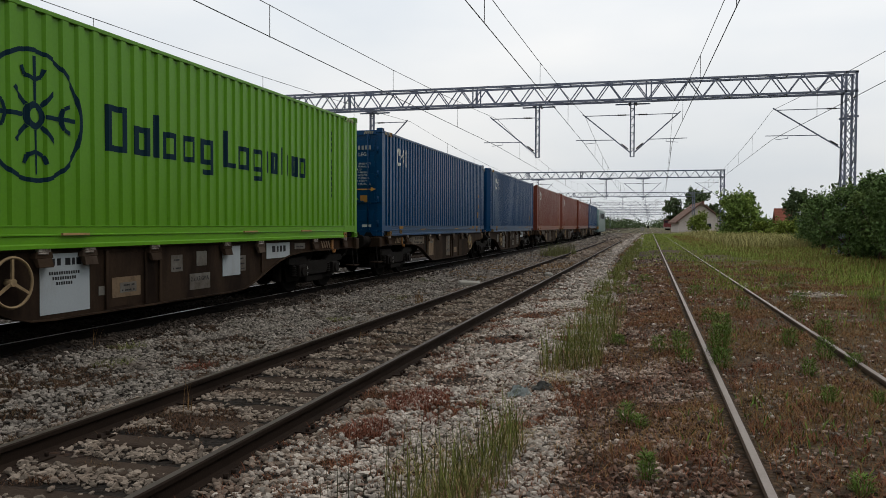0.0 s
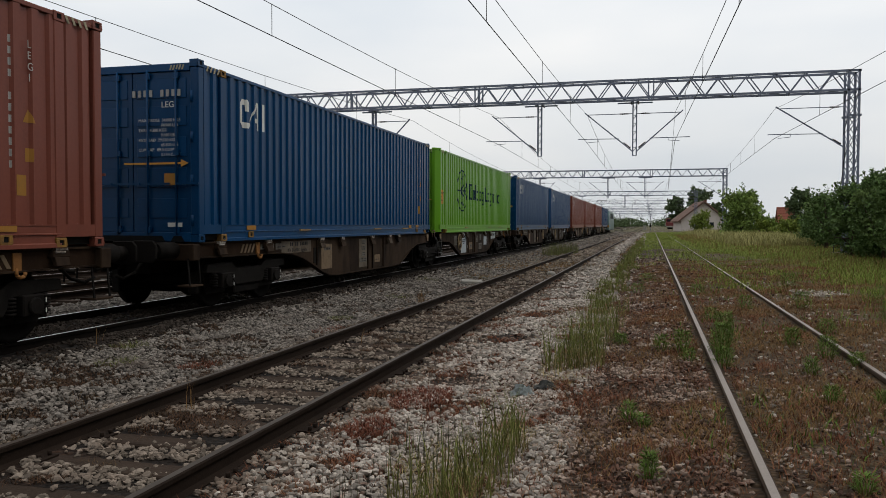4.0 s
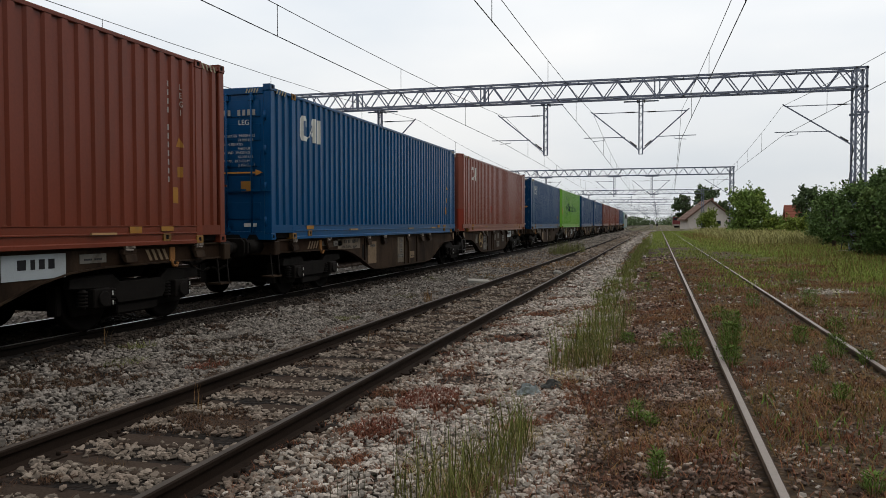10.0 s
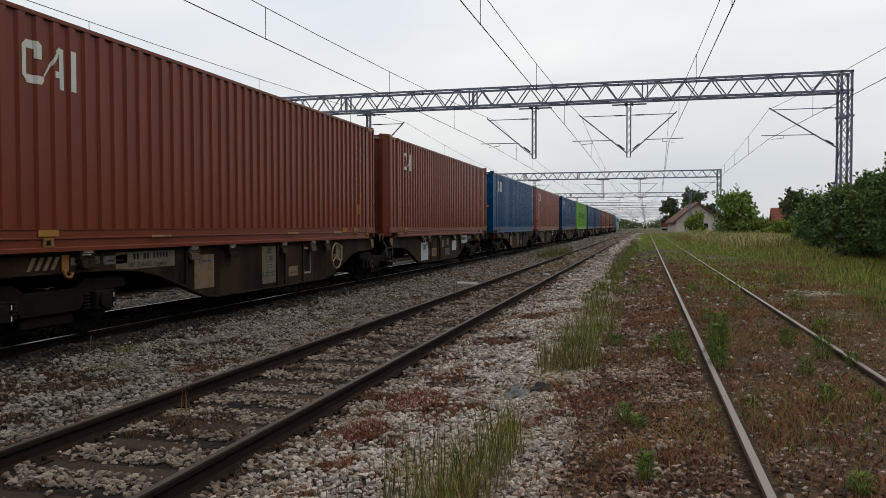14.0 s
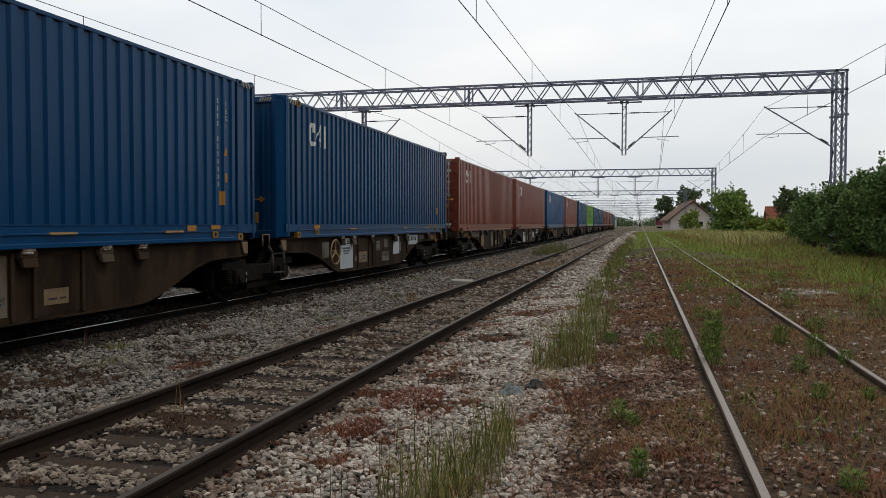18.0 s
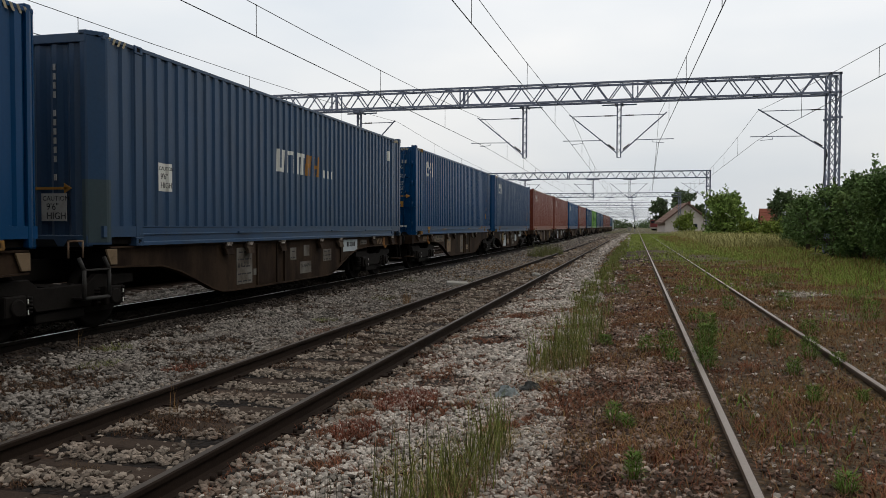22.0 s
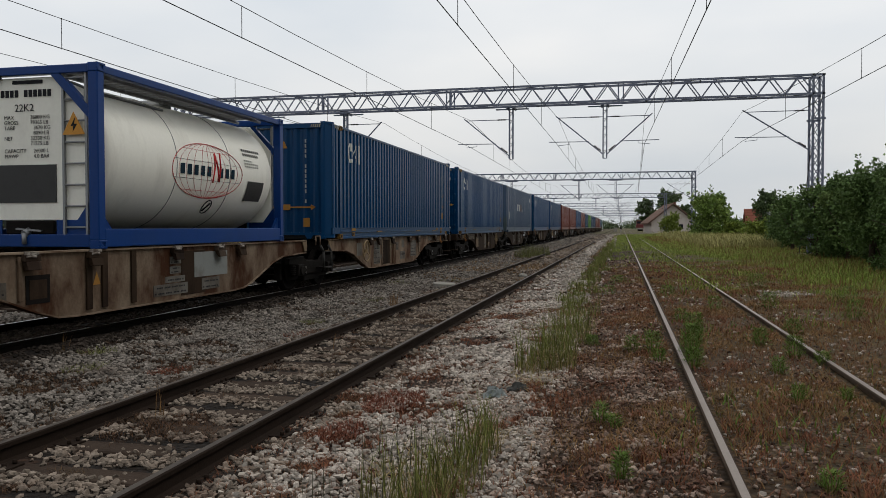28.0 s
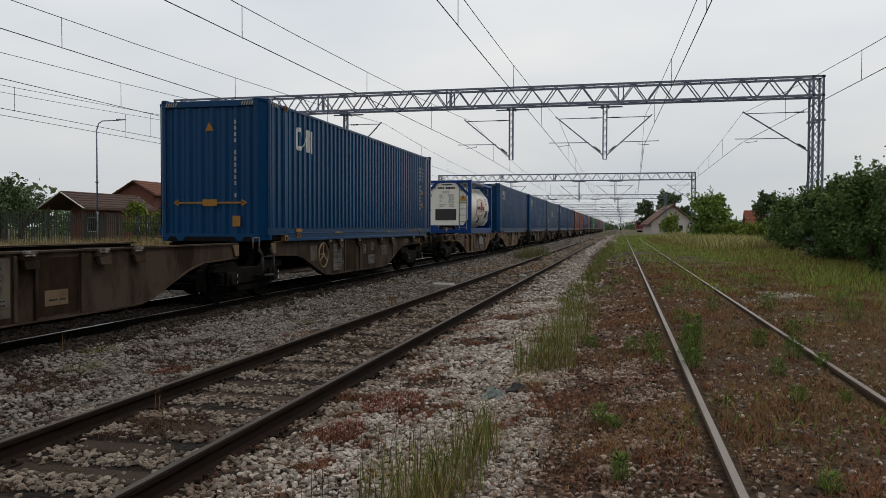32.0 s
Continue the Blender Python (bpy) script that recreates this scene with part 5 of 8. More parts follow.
def wagon_half(t, e, paint_m, seed, wheel, panel):
    """One body, out from the joint along e (+1 forward, -1 back)."""
    rnd = random.Random(seed)
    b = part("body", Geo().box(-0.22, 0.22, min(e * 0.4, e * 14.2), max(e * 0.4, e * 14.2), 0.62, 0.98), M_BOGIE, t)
    pale = paint_m == M_WAGONLIGHT
    # sill ends, beyond 11.4 m from the joint, take a darker paint
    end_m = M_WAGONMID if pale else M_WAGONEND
    inner = [(e * d, z) for d, z in SILL[:-2]] + [(e * 11.4, 1.13)]
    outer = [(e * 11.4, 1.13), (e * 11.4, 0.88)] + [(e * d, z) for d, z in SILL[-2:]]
    for s in (1, -1):
        part("side_sill", Geo().prism(inner, 0, s * 1.13, s * 1.15), paint_m, b)
        part("sill_end", Geo().prism(outer, 0, s * 1.13, s * 1.15), end_m, b, "dark rust-brown sill end")
        part("top_flange", Geo().box(s * 1.02, s * 1.19, min(e * 0.75, e * 14.3), max(e * 0.75, e * 14.3), 1.13, 1.155), paint_m, b)
        g = Geo()
        for (d0, z0), (d1, z1) in zip(SILL[1:-1], SILL[2:]):
            g.bar((s * 1.12, e * d0, z0), (s * 1.12, e * d1, z1), 0.13, 0.022, up=(0, 0, 1) if abs(d1 - d0) > 0.01 else (1, 0, 0))
        part("bottom_flange", g, paint_m, b)
        for d in (9.55,) if pale and e < 0 else (5.15, 6.0, 6.35, 9.55):
            part("stiffener", Geo().box(s * 1.15, s * 1.185, e * d - 0.03, e * d + 0.03, 0.30 if d < 9 else 0.55, 1.10), paint_m, b, bevel=0.006)
        part("recessed_bay", Geo().box(s * 1.151, s * 1.156, min(e * 5.2, e * 5.97), max(e * 5.2, e * 5.97), 0.32, 1.06), M_WAGON, b)
        for d in (3.95, 4.75, 6.15, 8.2, 9.4, 11.9, 13.6):
            g = Geo().prism([(e * d - 0.13, 1.12), (e * d + 0.13, 1.12), (e * d + 0.15, 1.04), (e * d - 0.15, 1.04)], 0, s * 1.15, s * 1.235)
            g.prism([(s * 1.15, 1.04), (s * 1.24, 1.04), (s * 1.27, 0.93), (s * 1.22, 0.93)], 1, e * d - 0.12, e * d + 0.12)
            part("load_bracket", g, M_WAGONMID if d in (4.75, 9.4) else M_WAGON, b, "rusty folding bracket", bevel=0.006)
            part("worn_hinge", Geo().box(s * 1.17, s * 1.238, e * d - 0.10, e * d + 0.10, 1.122, 1.158).cyl((s * 1.238, e * d - 0.11, 1.10), (s * 1.238, e * d + 0.05, 1.10), 0.016, 6), M_CHIP, b, "chipped pale bracket hinge")
            part("spigot", Geo().box(s * 1.06, s * 1.14, e * d - 0.06, e * d + 0.06, 1.12, 1.155), M_STEEL, b)
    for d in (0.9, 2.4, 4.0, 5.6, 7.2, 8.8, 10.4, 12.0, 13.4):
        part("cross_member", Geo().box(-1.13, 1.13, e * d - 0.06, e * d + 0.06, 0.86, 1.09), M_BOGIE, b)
    part("headstock", Geo().box(-1.25, 1.25, min(e * 14.3, e * 14.5), max(e * 14.3, e * 14.5), 0.86, 1.13), M_WAGON, b, bevel=0.015)
    for s in (1, -1):
        bf = part("buffer", Geo().cyl((s * 0.875, e * 14.5, 1.03), (s * 0.875, e * 15.0, 1.03), 0.135, 14).cyl((s * 0.875, e * 15.0, 1.03), (s * 0.875, e * 15.24, 1.03), 0.10, 14), M_BOGIE, b)
        head = [(s * 0.875 + p, 1.03 + q) for p, q in ((-0.225, -0.10), (-0.16, -0.17), (0.16, -0.17), (0.225, -0.10), (0.225, 0.10), (0.16, 0.17), (-0.16, 0.17), (-0.225, 0.10))]
        part("buffer_head", Geo().prism(head, 1, min(e * 15.22, e * 15.26), max(e * 15.22, e * 15.26)), M_BOGIE, bf, bevel=0.012)
        st = part("shunter_step", Geo().bar((s * 1.16, e * 14.22, 0.90), (s * 1.20, e * 14.22, 0.46), 0.03, 0.015, up=(1, 0, 0)).bar((s * 1.16, e * 14.52, 0.90), (s * 1.20, e * 14.52, 0.46), 0.03, 0.015, up=(1, 0, 0)), M_BOGIE, b)
        part("step_board", Geo().box(min(s * 0.98, s * 1.24), max(s * 0.98, s * 1.24), min(e * 14.2, e * 14.54), max(e * 14.2, e * 14.54), 0.44, 0.47), M_WAGON, st, bevel=0.005)
        g = Geo()
        for k in range(4):
            a = e * 12.6 - 0.27 + k * 0.13
            lean = (0.10, 0.0) if e < 0 else (0.0, 0.10)
            g.prism([(a + lean[1], 0.93), (a + lean[1] + 0.065, 0.93), (a + lean[0] + 0.065, 1.09), (a + lean[0], 1.09)], 0, s * 1.152, s * 1.157)
        part("hazard_stripe", g, M_GUSSET, b, "faded tan hazard stripes")
        yh = e * 12.6 + 0.36
        part("rope_hook", Geo().box(s * 1.152, s * 1.175, yh - 0.06, yh + 0.06, 0.90, 1.11).tube([(s * 1.17, yh - 0.02, 0.93), (s * 1.2, yh - 0.04, 0.85), (s * 1.2, yh, 0.82), (s * 1.2, yh + 0.07, 0.83), (s * 1.2, yh + 0.09, 0.88)], 0.022, 8), M_HAZARD, b, "ochre rope hook on its plate")
    part("draw_hook", Geo().box(-0.05, 0.05, min(e * 14.5, e * 14.95), max(e * 14.5, e * 14.95), 0.93, 1.05).tube([(0, e * 14.9, 0.95), (0, e * 15.0, 0.78), (0, e * 15.25, 0.74)], 0.035, 8), M_BOGIE, b)
    part("air_hose", Geo().tube([(0.35, e * 14.5, 0.9), (0.36, e * 14.75, 0.68), (0.36, e * 15.05, 0.6), (0.36, e * 15.25, 0.66)], 0.025, 8), M_BOGIE, b)
    x = 1.152

    def span(d0, d1):
        return min(e * d0, e * d1), max(e * d0, e * d1)

    if panel and e > 0:
        wagon_plate(b, x + 0.002, *span(3.95, 4.82), 0.34, 1.09, 0, M_PANELBLUE, "pale_panel")
        head = Geo()
        for a, w in ((4.10, 0.10), (4.24, 0.06), (4.38, 0.09), (4.50, 0.05), (4.58, 0.09)):
            head.box(x + 0.006, x + 0.009, a, a + w, 0.94, 1.03)
        part("owner_mark", head, M_BLACK, b, "dark painted owner's mark")
        lines = Geo()
        for k, (a, c) in enumerate(((4.10, 4.62), (4.16, 4.56), (4.22, 4.50))):
            while a < c:
                lines.box(x + 0.006, x + 0.008, a, a + 0.028, 0.825 - k * 0.065, 0.865 - k * 0.065)
                a += 0.042
        tagged(part("print", lines, M_BLACK, b), kind="stuff")
        wagon_plate(b, x + 0.008, *span(5.26, 5.88), 0.44, 0.72, 0, M_GUSSET, "tan_patch")
        wagon_plate(b, x + 0.014, *span(5.42, 5.78), 0.50, 0.64, 2, M_PLATE, "test_plate")
        wagon_plate(b, x + 0.003, *span(8.15, 8.75), 0.56, 1.08, 0, M_PANELBLUE, "pale_panel")
    elif e > 0:
        wagon_plate(b, x, *span(4.35, 4.95), 0.36, 1.04, 5)
    if e > 0:
        wagon_plate(b, x, *span(5.0, 5.13), 0.5, 0.62, 0)
        wagon_plate(b, x, *span(6.65, 6.95), 0.72, 0.98, 2)
        wagon_plate(b, x, *span(7.15, 7.75), 0.40, 0.66, 0)
        wagon_plate(b, x, *span(7.35, 7.65), 0.78, 1.02, 0)
    if e < 0:
        wagon_plate(b, x, *span(9.85, 11.25), 0.86, 1.105, 0, M_FIELD, "lettering_field")
        if pale:
            wagon_plate(b, x, *span(9.02, 9.44), 0.50, 0.86, 0, M_BOGIE, "dark_hatch")
            wagon_plate(b, x + 0.006, *span(9.08, 9.38), 0.56, 0.80, 0, M_WAGON, "hatch_panel")
            wagon_plate(b, x, *span(9.75, 9.88), 0.58, 0.80, 1, M_PLATE, "test_plate")
            for d in (8.28, 7.95, 7.28):
                part("stiffener", Geo().box(x, 1.18, e * d - 0.06, e * d + 0.06, 0.33, 1.11), M_WAGON, b, "rust-brown stiffener", bevel=0.006)
            part("warning_triangle", Geo().prism([(e * 7.99 - 0.20, 0.66), (e * 7.99 - 0.04, 0.66), (e * 7.99 - 0.12, 0.84)], 0, x + 0.002, x + 0.006), M_YELLOW, b, "yellow warning triangle")
            wagon_plate(b, x + 0.003, *span(5.78, 6.76), 0.36, 0.54, 2, M_PLATE, "load_table")
            wagon_plate(b, x + 0.003, *span(5.86, 6.44), 0.56, 0.66, 1, M_PLATE, "load_table")
            for z0 in (0.70, 0.86):
                wagon_plate(b, x + 0.003, *span(5.98, 6.30), z0, z0 + 0.12, 2, M_PLATE, "load_table")
            wagon_plate(b, x + 0.003, *span(4.42, 5.56), 0.60, 1.03, 0, M_PATCHGREY, "paint_patch")
            wagon_plate(b, x + 0.006, *span(4.72, 5.32), 0.37, 0.57, 2, M_PLATE, "test_plate")
        else:
            wagon_plate(b, x, *span(9.42, 9.72), 0.60, 0.94, 0, M_BOGIE, "dark_hatch")
            wagon_plate(b, x, *span(8.70, 9.30), 0.44, 1.0, 0, M_GUSSET, "tan_panel")
            wagon_plate(b, x + 0.004, *span(8.78, 9.15), 0.86, 0.94, 1, M_PLATE, "test_plate")
            wagon_plate(b, x + 0.004, *span(6.42, 6.98), 0.36, 1.08, 0, M_FIELD, "table_panel")
            for k, (d0, d1) in enumerate(((6.52, 6.80), (6.52, 6.80), (6.55, 6.78), (6.46, 6.94))):
                z0 = 0.94 - k * 0.15
                wagon_plate(b, x + 0.010, *span(d0, d1), z0, z0 + 0.11, 2, M_PLATE, "load_table")
            wagon_plate(b, x + 0.008, *span(5.42, 5.85), 0.44, 0.64, 1, M_GUSSET, "tan_patch")
        if panel and wheel:
            wagon_plate(b, x, *span(4.75, 5.1), 0.45, 1.02, 0, M_PAPER, "window_frame")
            wagon_plate(b, x + 0.004, *span(4.79, 5.06), 0.49, 0.98, 0, M_BOGIE, "dark_panel")
    elif paint_m == M_WAGON:
        wagon_plate(b, x + 0.004, *span(9.75, 10.75), 0.80, 1.10, 0, M_PANELBLUE, "pale_panel")
        mark = Geo()
        for a, w in ((9.98, 0.13), (10.18, 0.07), (10.31, 0.09), (10.46, 0.10)):
            mark.box(x + 0.008, x + 0.011, a, a + w, 0.92, 1.04)
        part("owner_mark", mark, M_BLACK, b, "dark painted owner's mark")
    if e < 0:
        for d0, d1 in ((11.58, 11.82), (11.88, 12.12)):
            wagon_plate(b, x, *span(d0, d1), 0.97, 1.07, 1)
        code = Geo()
        for k in range(11):
            if k not in (2, 5):
                code.box(x + 0.004, x + 0.007, -10.86 + k * 0.078, -10.815 + k * 0.078, 1.0, 1.08)
        part("wagon_code", code, M_BLACK, b, "stencilled wagon code")
        part("type_lettering", lettering("RIV  D-AAEC  Sggmrs", 0.10), M_BLACK, b, "stencilled type lettering").location = (x + 0.006, -10.98, 0.885)
    if e > 0 and rnd.random() < 0.7:
        wagon_plate(b, x, *span(8.45, 8.95), 0.62, 0.90, 3)
    elif e > 0:
        wagon_plate(b, x, *span(8.45, 9.2), 0.45, 1.0, 5)
    wagon_plate(b, x, *span(11.0, 11.5), 0.95, 1.07, 1)
    me = lettering("2 x KE GP-A", 0.10)
    if e > 0:
        part("brake_lettering", me, M_BLACK, b).location = (x + 0.007, min(e * 7.15, e * 7.75) + 0.03, 0.54)
    me = lettering("A  B  C  D", 0.09)
    if e > 0 and not panel:
        part("load_table_lettering", me, M_BLACK, b).location = (x + 0.007, min(e * 4.35, e * 4.95) + 0.05, 0.70)
    if wheel:
        cy, cz, r = e * 3.45, 0.78, 0.29
        prof = [(0.018 * math.cos(k * math.pi / 4), r + 0.018 * math.sin(k * math.pi / 4)) for k in range(9)]
        h = part("handwheel", Geo().lathe(prof, 36, 0, (1.24, cy, cz)), M_WHEELTAN, b, "tan spoked brake handwheel")
        for k in range(3):
            a = math.pi / 2 + k * 2.094
            part("spoke", Geo().bar((1.235, cy, cz), (1.24, cy + r * math.cos(a), cz + r * math.sin(a)), 0.035, 0.02, up=(1, 0, 0)), M_WHEELTAN, h)
        part("hub", Geo().cyl((1.15, cy, cz), (1.26, cy, cz), 0.045, 12), M_WHEELTAN, h)
        part("pale_panel", Geo().box(1.1515, 1.155, *span(2.85, 3.25), 0.66, 1.02), M_PLATE, b)
    return b


def flat_wagon(paint_m, seed, wheels, panel=False):
    t = thing("flat_wagon", "weathered brown articulated container flat wagon on three bogies", "freight wagon", "wagons of the train")
    for e, w in ((1, wheels[0]), (-1, wheels[1])):
        wagon_half(t, e, paint_m, seed + e, w, panel)
    for y in (12.36, 0.0, -12.36):
        bogie(t, y)
    part("pivot", Geo().box(-0.35, 0.35, -0.8, 0.8, 0.70, 0.98).cyl((0, 0, 0.6), (0, 0, 1.05), 0.3, 16), M_BOGIE, t)
    for s in (1, -1):
        st = part("step_ladder", Geo().tube([(s * 1.18, 0.12, 1.02), (s * 1.26, 0.12, 0.86), (s * 1.26, 0.12, 0.48), (s * 1.26, 0.62, 0.48), (s * 1.26, 0.62, 0.86), (s * 1.18, 0.62, 1.02)], 0.027, 6)
                  .bar((s * 1.26, 0.12, 0.86), (s * 1.26, 0.62, 0.86), 0.05, 0.02), M_STEP, t, "dark steel step frame")
        part("tread", Geo().box(s * 1.06, s * 1.28, 0.12, 0.62, 0.47, 0.49), M_BOGIE, st)
        part("grab_rail", Geo().tube([(s * 1.1, 0.02, 1.02), (s * 1.1, 0.02, 1.24), (s * 1.1, 0.30, 1.24), (s * 1.1, 0.30, 1.02)], 0.014, 6), M_WAGONLIGHT, t, "ochre grab rail")
        for y in (-0.85, 0.78):
            part("corner_gusset", Geo().prism([(y - 0.12, 1.12), (y + 0.12, 1.12), (y + 0.12, 0.9), (y - 0.02, 0.9)], 0, s * 1.16, s * 1.19), M_GUSSET, t, "tan painted gusset", bevel=0.006)
    return t


# ---- tank container ----
def tank_container():
    L, W, H = 6.058, 2.438, 2.591
    t = thing("tank_container", "white cylindrical tank container in a blue steel frame", "tank container")
    pm = M_TANKBLUE
    for s in (1, -1):
        for e in (1, -1):
            part("corner_post", Geo().box(s * 1.06, s * 1.219, e * (L / 2) - (0.15 if e > 0 else 0), e * (L / 2) + (0 if e > 0 else 0.15), 0.118, H - 0.118), pm, t, bevel=0.012)
            for z in (0.0, H - 0.118):
                c = part("corner_casting", CAST.setdefault("tank", casting().mesh("corner_casting", 0.006)), pm, t)
                c.matrix_basis = pose(s * 1.225, e * (L / 2 - 0.088), z, 0, 0, 0 if s > 0 else 180)
        part("bottom_rail", Geo().box(s * 1.08, s * 1.21, -L / 2 + 0.15, L / 2 - 0.15, 0.02, 0.28), pm, t, bevel=0.01)
        part("top_rail", Geo().box(s * 1.10, s * 1.21, -L / 2 + 0.15, L / 2 - 0.15, H - 0.13, H - 0.02), pm, t, bevel=0.01)
        for e in (1, -1):
            part("gusset_plate", Geo().prism([(e * (L / 2 - 0.15), 0.28), (e * (L / 2 - 0.36), 0.28), (e * (L / 2 - 0.15), 0.50)], 0, s * 1.10, s * 1.16), pm, t)
    for e in (1, -1):
        y = e * (L / 2 - 0.08)
        part("end_header", Geo().box(-1.06, 1.06, y - 0.06, y + 0.06, H - 0.13, H - 0.01), pm, t, bevel=0.01)
        part("end_sill", Geo().box(-1.06, 1.06, y - 0.06, y + 0.06, 0.02, 0.20), pm, t, bevel=0.01)
        for s in (1, -1):
            part("brace", Geo().bar((s * 1.1, y, 1.85), (s * 0.48, y, H - 0.1), 0.12, 0.10, up=(0, 1, 0)), pm, t, bevel=0.008)
    R, cz = 1.12, 1.36
    hl = L / 2 - 0.42
    prof = []
    for k in range(9):
        a = math.pi / 2 * k / 8
        prof.append((-hl - 0.30 * math.cos(a), max(0.01, R * math.sin(a))))
    prof += [(-hl + 2 * hl * k / 6, R) for k in range(1, 6)]
    for k in range(9):
        a = math.pi / 2 * k / 8
        prof.append((hl + 0.30 * math.sin(a), max(0.01, R * math.cos(a))))
    shell = part("tank_shell", Geo().lathe(prof, 56, 1, (0, 0, cz)), M_TANK, t, "white tank shell with grimy streaks")
    for y in (-0.9, 0.9):
        ring = [(math.cos(k * math.pi / 24) * (R + 0.004), y, cz + math.sin(k * math.pi / 24) * (R + 0.004)) for k in range(-20, 21)]
        part("seam", Geo().tube(ring, 0.006, 5), M_STEEL, shell)
    # octagonal end plates
    for e in (1, -1):
        y = e * (L / 2 - 0.13)
        oct_pts = [(-1.0, 0.66), (-0.80, 0.40), (0.80, 0.40), (1.0, 0.66), (1.0, 1.90), (0.52, 2.44), (-0.52, 2.44), (-1.0, 1.90)]
        pl = part("end_plate", Geo().prism(oct_pts, 1, y - 0.02, y + 0.02), M_TANK, t, "white octagonal end plate", bevel=0.01)
        yo = y + e * 0.026
        part("data_panel", Geo().cbox(0.06 * e, yo, 0.925, 1.04, 0.02, 0.54), M_DARKGLASS, pl, "dark grey data panel")
        g = Geo()
        for k in range(12):
            if k not in (4, 11):
                g.cbox(-0.42 + k * 0.078, yo, 2.215, 0.055, 0.01, 0.10)
        g.cbox(0, yo, 2.375, 0.5, 0.01, 0.05)
        part("stencil", g, M_BLACK, pl, "black stencilled data")
        for text, size, xa, za in (("22K2", 0.15, -0.22, 1.960), ("MAX", 0.078, -0.40, 1.850), ("36000 KG", 0.078, 0.04, 1.850), ("GROSS", 0.078, -0.40, 1.775), ("79365 LB", 0.078, 0.04, 1.775), ("TARE", 0.078, -0.40, 1.700), ("3670 KG", 0.078, 0.09, 1.700), ("8090 LB", 0.078, 0.09, 1.625), ("NET", 0.078, -0.40, 1.550), ("32330 KG", 0.078, 0.04, 1.550), ("71275 LB", 0.078, 0.04, 1.475), ("CAPACITY", 0.078, -0.40, 1.370), ("26000 L", 0.078, 0.09, 1.370), ("MAWP", 0.078, -0.40, 1.295), ("4.0 BAR", 0.078, 0.09, 1.295)):
            me = lettering(text, size)
            me.transform(Matrix.Rotation(radians(90 * e), 4, "Z"))
            word = tagged(part("lettering", me, M_BLACK, pl), kind="stuff")
            word.location = (-e * xa, yo + e * 0.002, za)
        for xx, zz in ((-0.82, 1.86), (-0.86, 0.62)):
            part("round_fitting", Geo().cyl((xx, yo - e * 0.01, zz), (xx, yo + e * 0.02, zz), 0.07, 16), M_STEEL, pl)
        lad = part("ladder", Geo().box(0.60, 0.635, y + e * 0.06 - 0.02, y + e * 0.06 + 0.02, 0.2, H - 0.06).box(0.97, 1.005, y + e * 0.06 - 0.02, y + e * 0.06 + 0.02, 0.2, H - 0.06), M_STEEL, t, "pale grey ladder")
        for k in range(8):
            part("rung", Geo().cyl((0.61, y + e * 0.06, 0.3 + k * 0.3), (1.0, y + e * 0.06, 0.3 + k * 0.3), 0.014, 8), M_STEEL, lad)
        for s in (1, -1):
            part("corner_plate", Geo().prism([(s * 1.06, 0.19), (s * 0.46, 0.19), (s * 0.46, 0.405), (s * 0.80, 0.405), (s * 1.01, 0.68), (s * 1.06, 0.68)], 1, y + e * 0.022, y + e * 0.036), pm, t, "blue corner plate")
        part("lightning_mark", Geo().prism([(0.79, 1.64), (0.86, 1.75), (0.81, 1.75), (0.83, 1.84), (0.755, 1.72), (0.80, 1.72)], 1, y + e * 0.0925, y + e * 0.096), M_BLACK, t)
        part("warning_triangle", Geo().prism([(0.62, 1.60), (0.98, 1.60), (0.80, 1.92)], 1, y + e * 0.085, y + e * 0.092), M_ORANGE, t, "orange high-voltage warning triangle")
        part("document_box", Geo().box(-1.12, -0.94, y + e * 0.02 - 0.06, y + e * 0.02 + 0.06, 0.92, 1.68), M_STEEL, t, "grey document box", bevel=0.01)
        # the valve recess is a solid block with its shade in the colour
        part("valve_box", Geo().box(-0.38, 0.42, min(y, y + e * 0.05), max(y, y + e * 0.05), 0.205, 0.395), M_BOGIE, t, "solid near-black block for the shaded valve recess", bevel=0.01)
        part("outlet_valve", Geo().cyl((0, y, 0.26), (0, y + e * 0.13, 0.20), 0.055, 12).cyl((0, y + e * 0.13, 0.22), (0, y + e * 0.13, 0.06), 0.035, 10).bar((-0.16, y + e * 0.10, 0.28), (0.26, y + e * 0.10, 0.25), 0.024), M_STEEL, t)
    # walkway
    for x0, x1 in ((0.25, 0.75), (0.8, 1.08)):
        g = Geo()
        for k in range(26):
            ya = -L / 2 + 0.3 + k * (L - 0.6) / 26
            g.box(x0, x1, ya, ya + 0.17, H - 0.035, H - 0.015)
        tagged(part("walkway_grating", g, M_STEEL, t, "grey walkway grating"), kind="stuff")
    part("walkway_support", Geo().box(0.25, 0.3, -L / 2 + 0.2, L / 2 - 0.2, H - 0.09, H - 0.04).box(0.75, 0.8, -L / 2 + 0.2, L / 2 - 0.2, H - 0.09, H - 0.04), M_STEEL, t)
    part("manhole", Geo().cyl((0, 0.2, 2.44), (0, 0.2, 2.56), 0.28, 20), M_STEEL, t)
    part("cladding_strap", Geo().tube([(math.cos(a) * (R + 0.02), -2.55 + 0.6 * (1.35 - a), cz + math.sin(a) * (R + 0.02)) for a in (1.35, 1.2, 1.05, 0.98)] + [(math.cos(0.95) * (R + 0.02), -0.6, cz + math.sin(0.95) * (R + 0.02))], 0.022, 6), M_STEEL, shell)

    def on(y, a, lift=0.006):
        return ((R + lift) * math.cos(a), y, cz + (R + lift) * math.sin(a))

    # globe mark: ellipse, meridians and parallels
    gy, ga, ry, rz = 0.16, -0.06, 1.20, 0.44
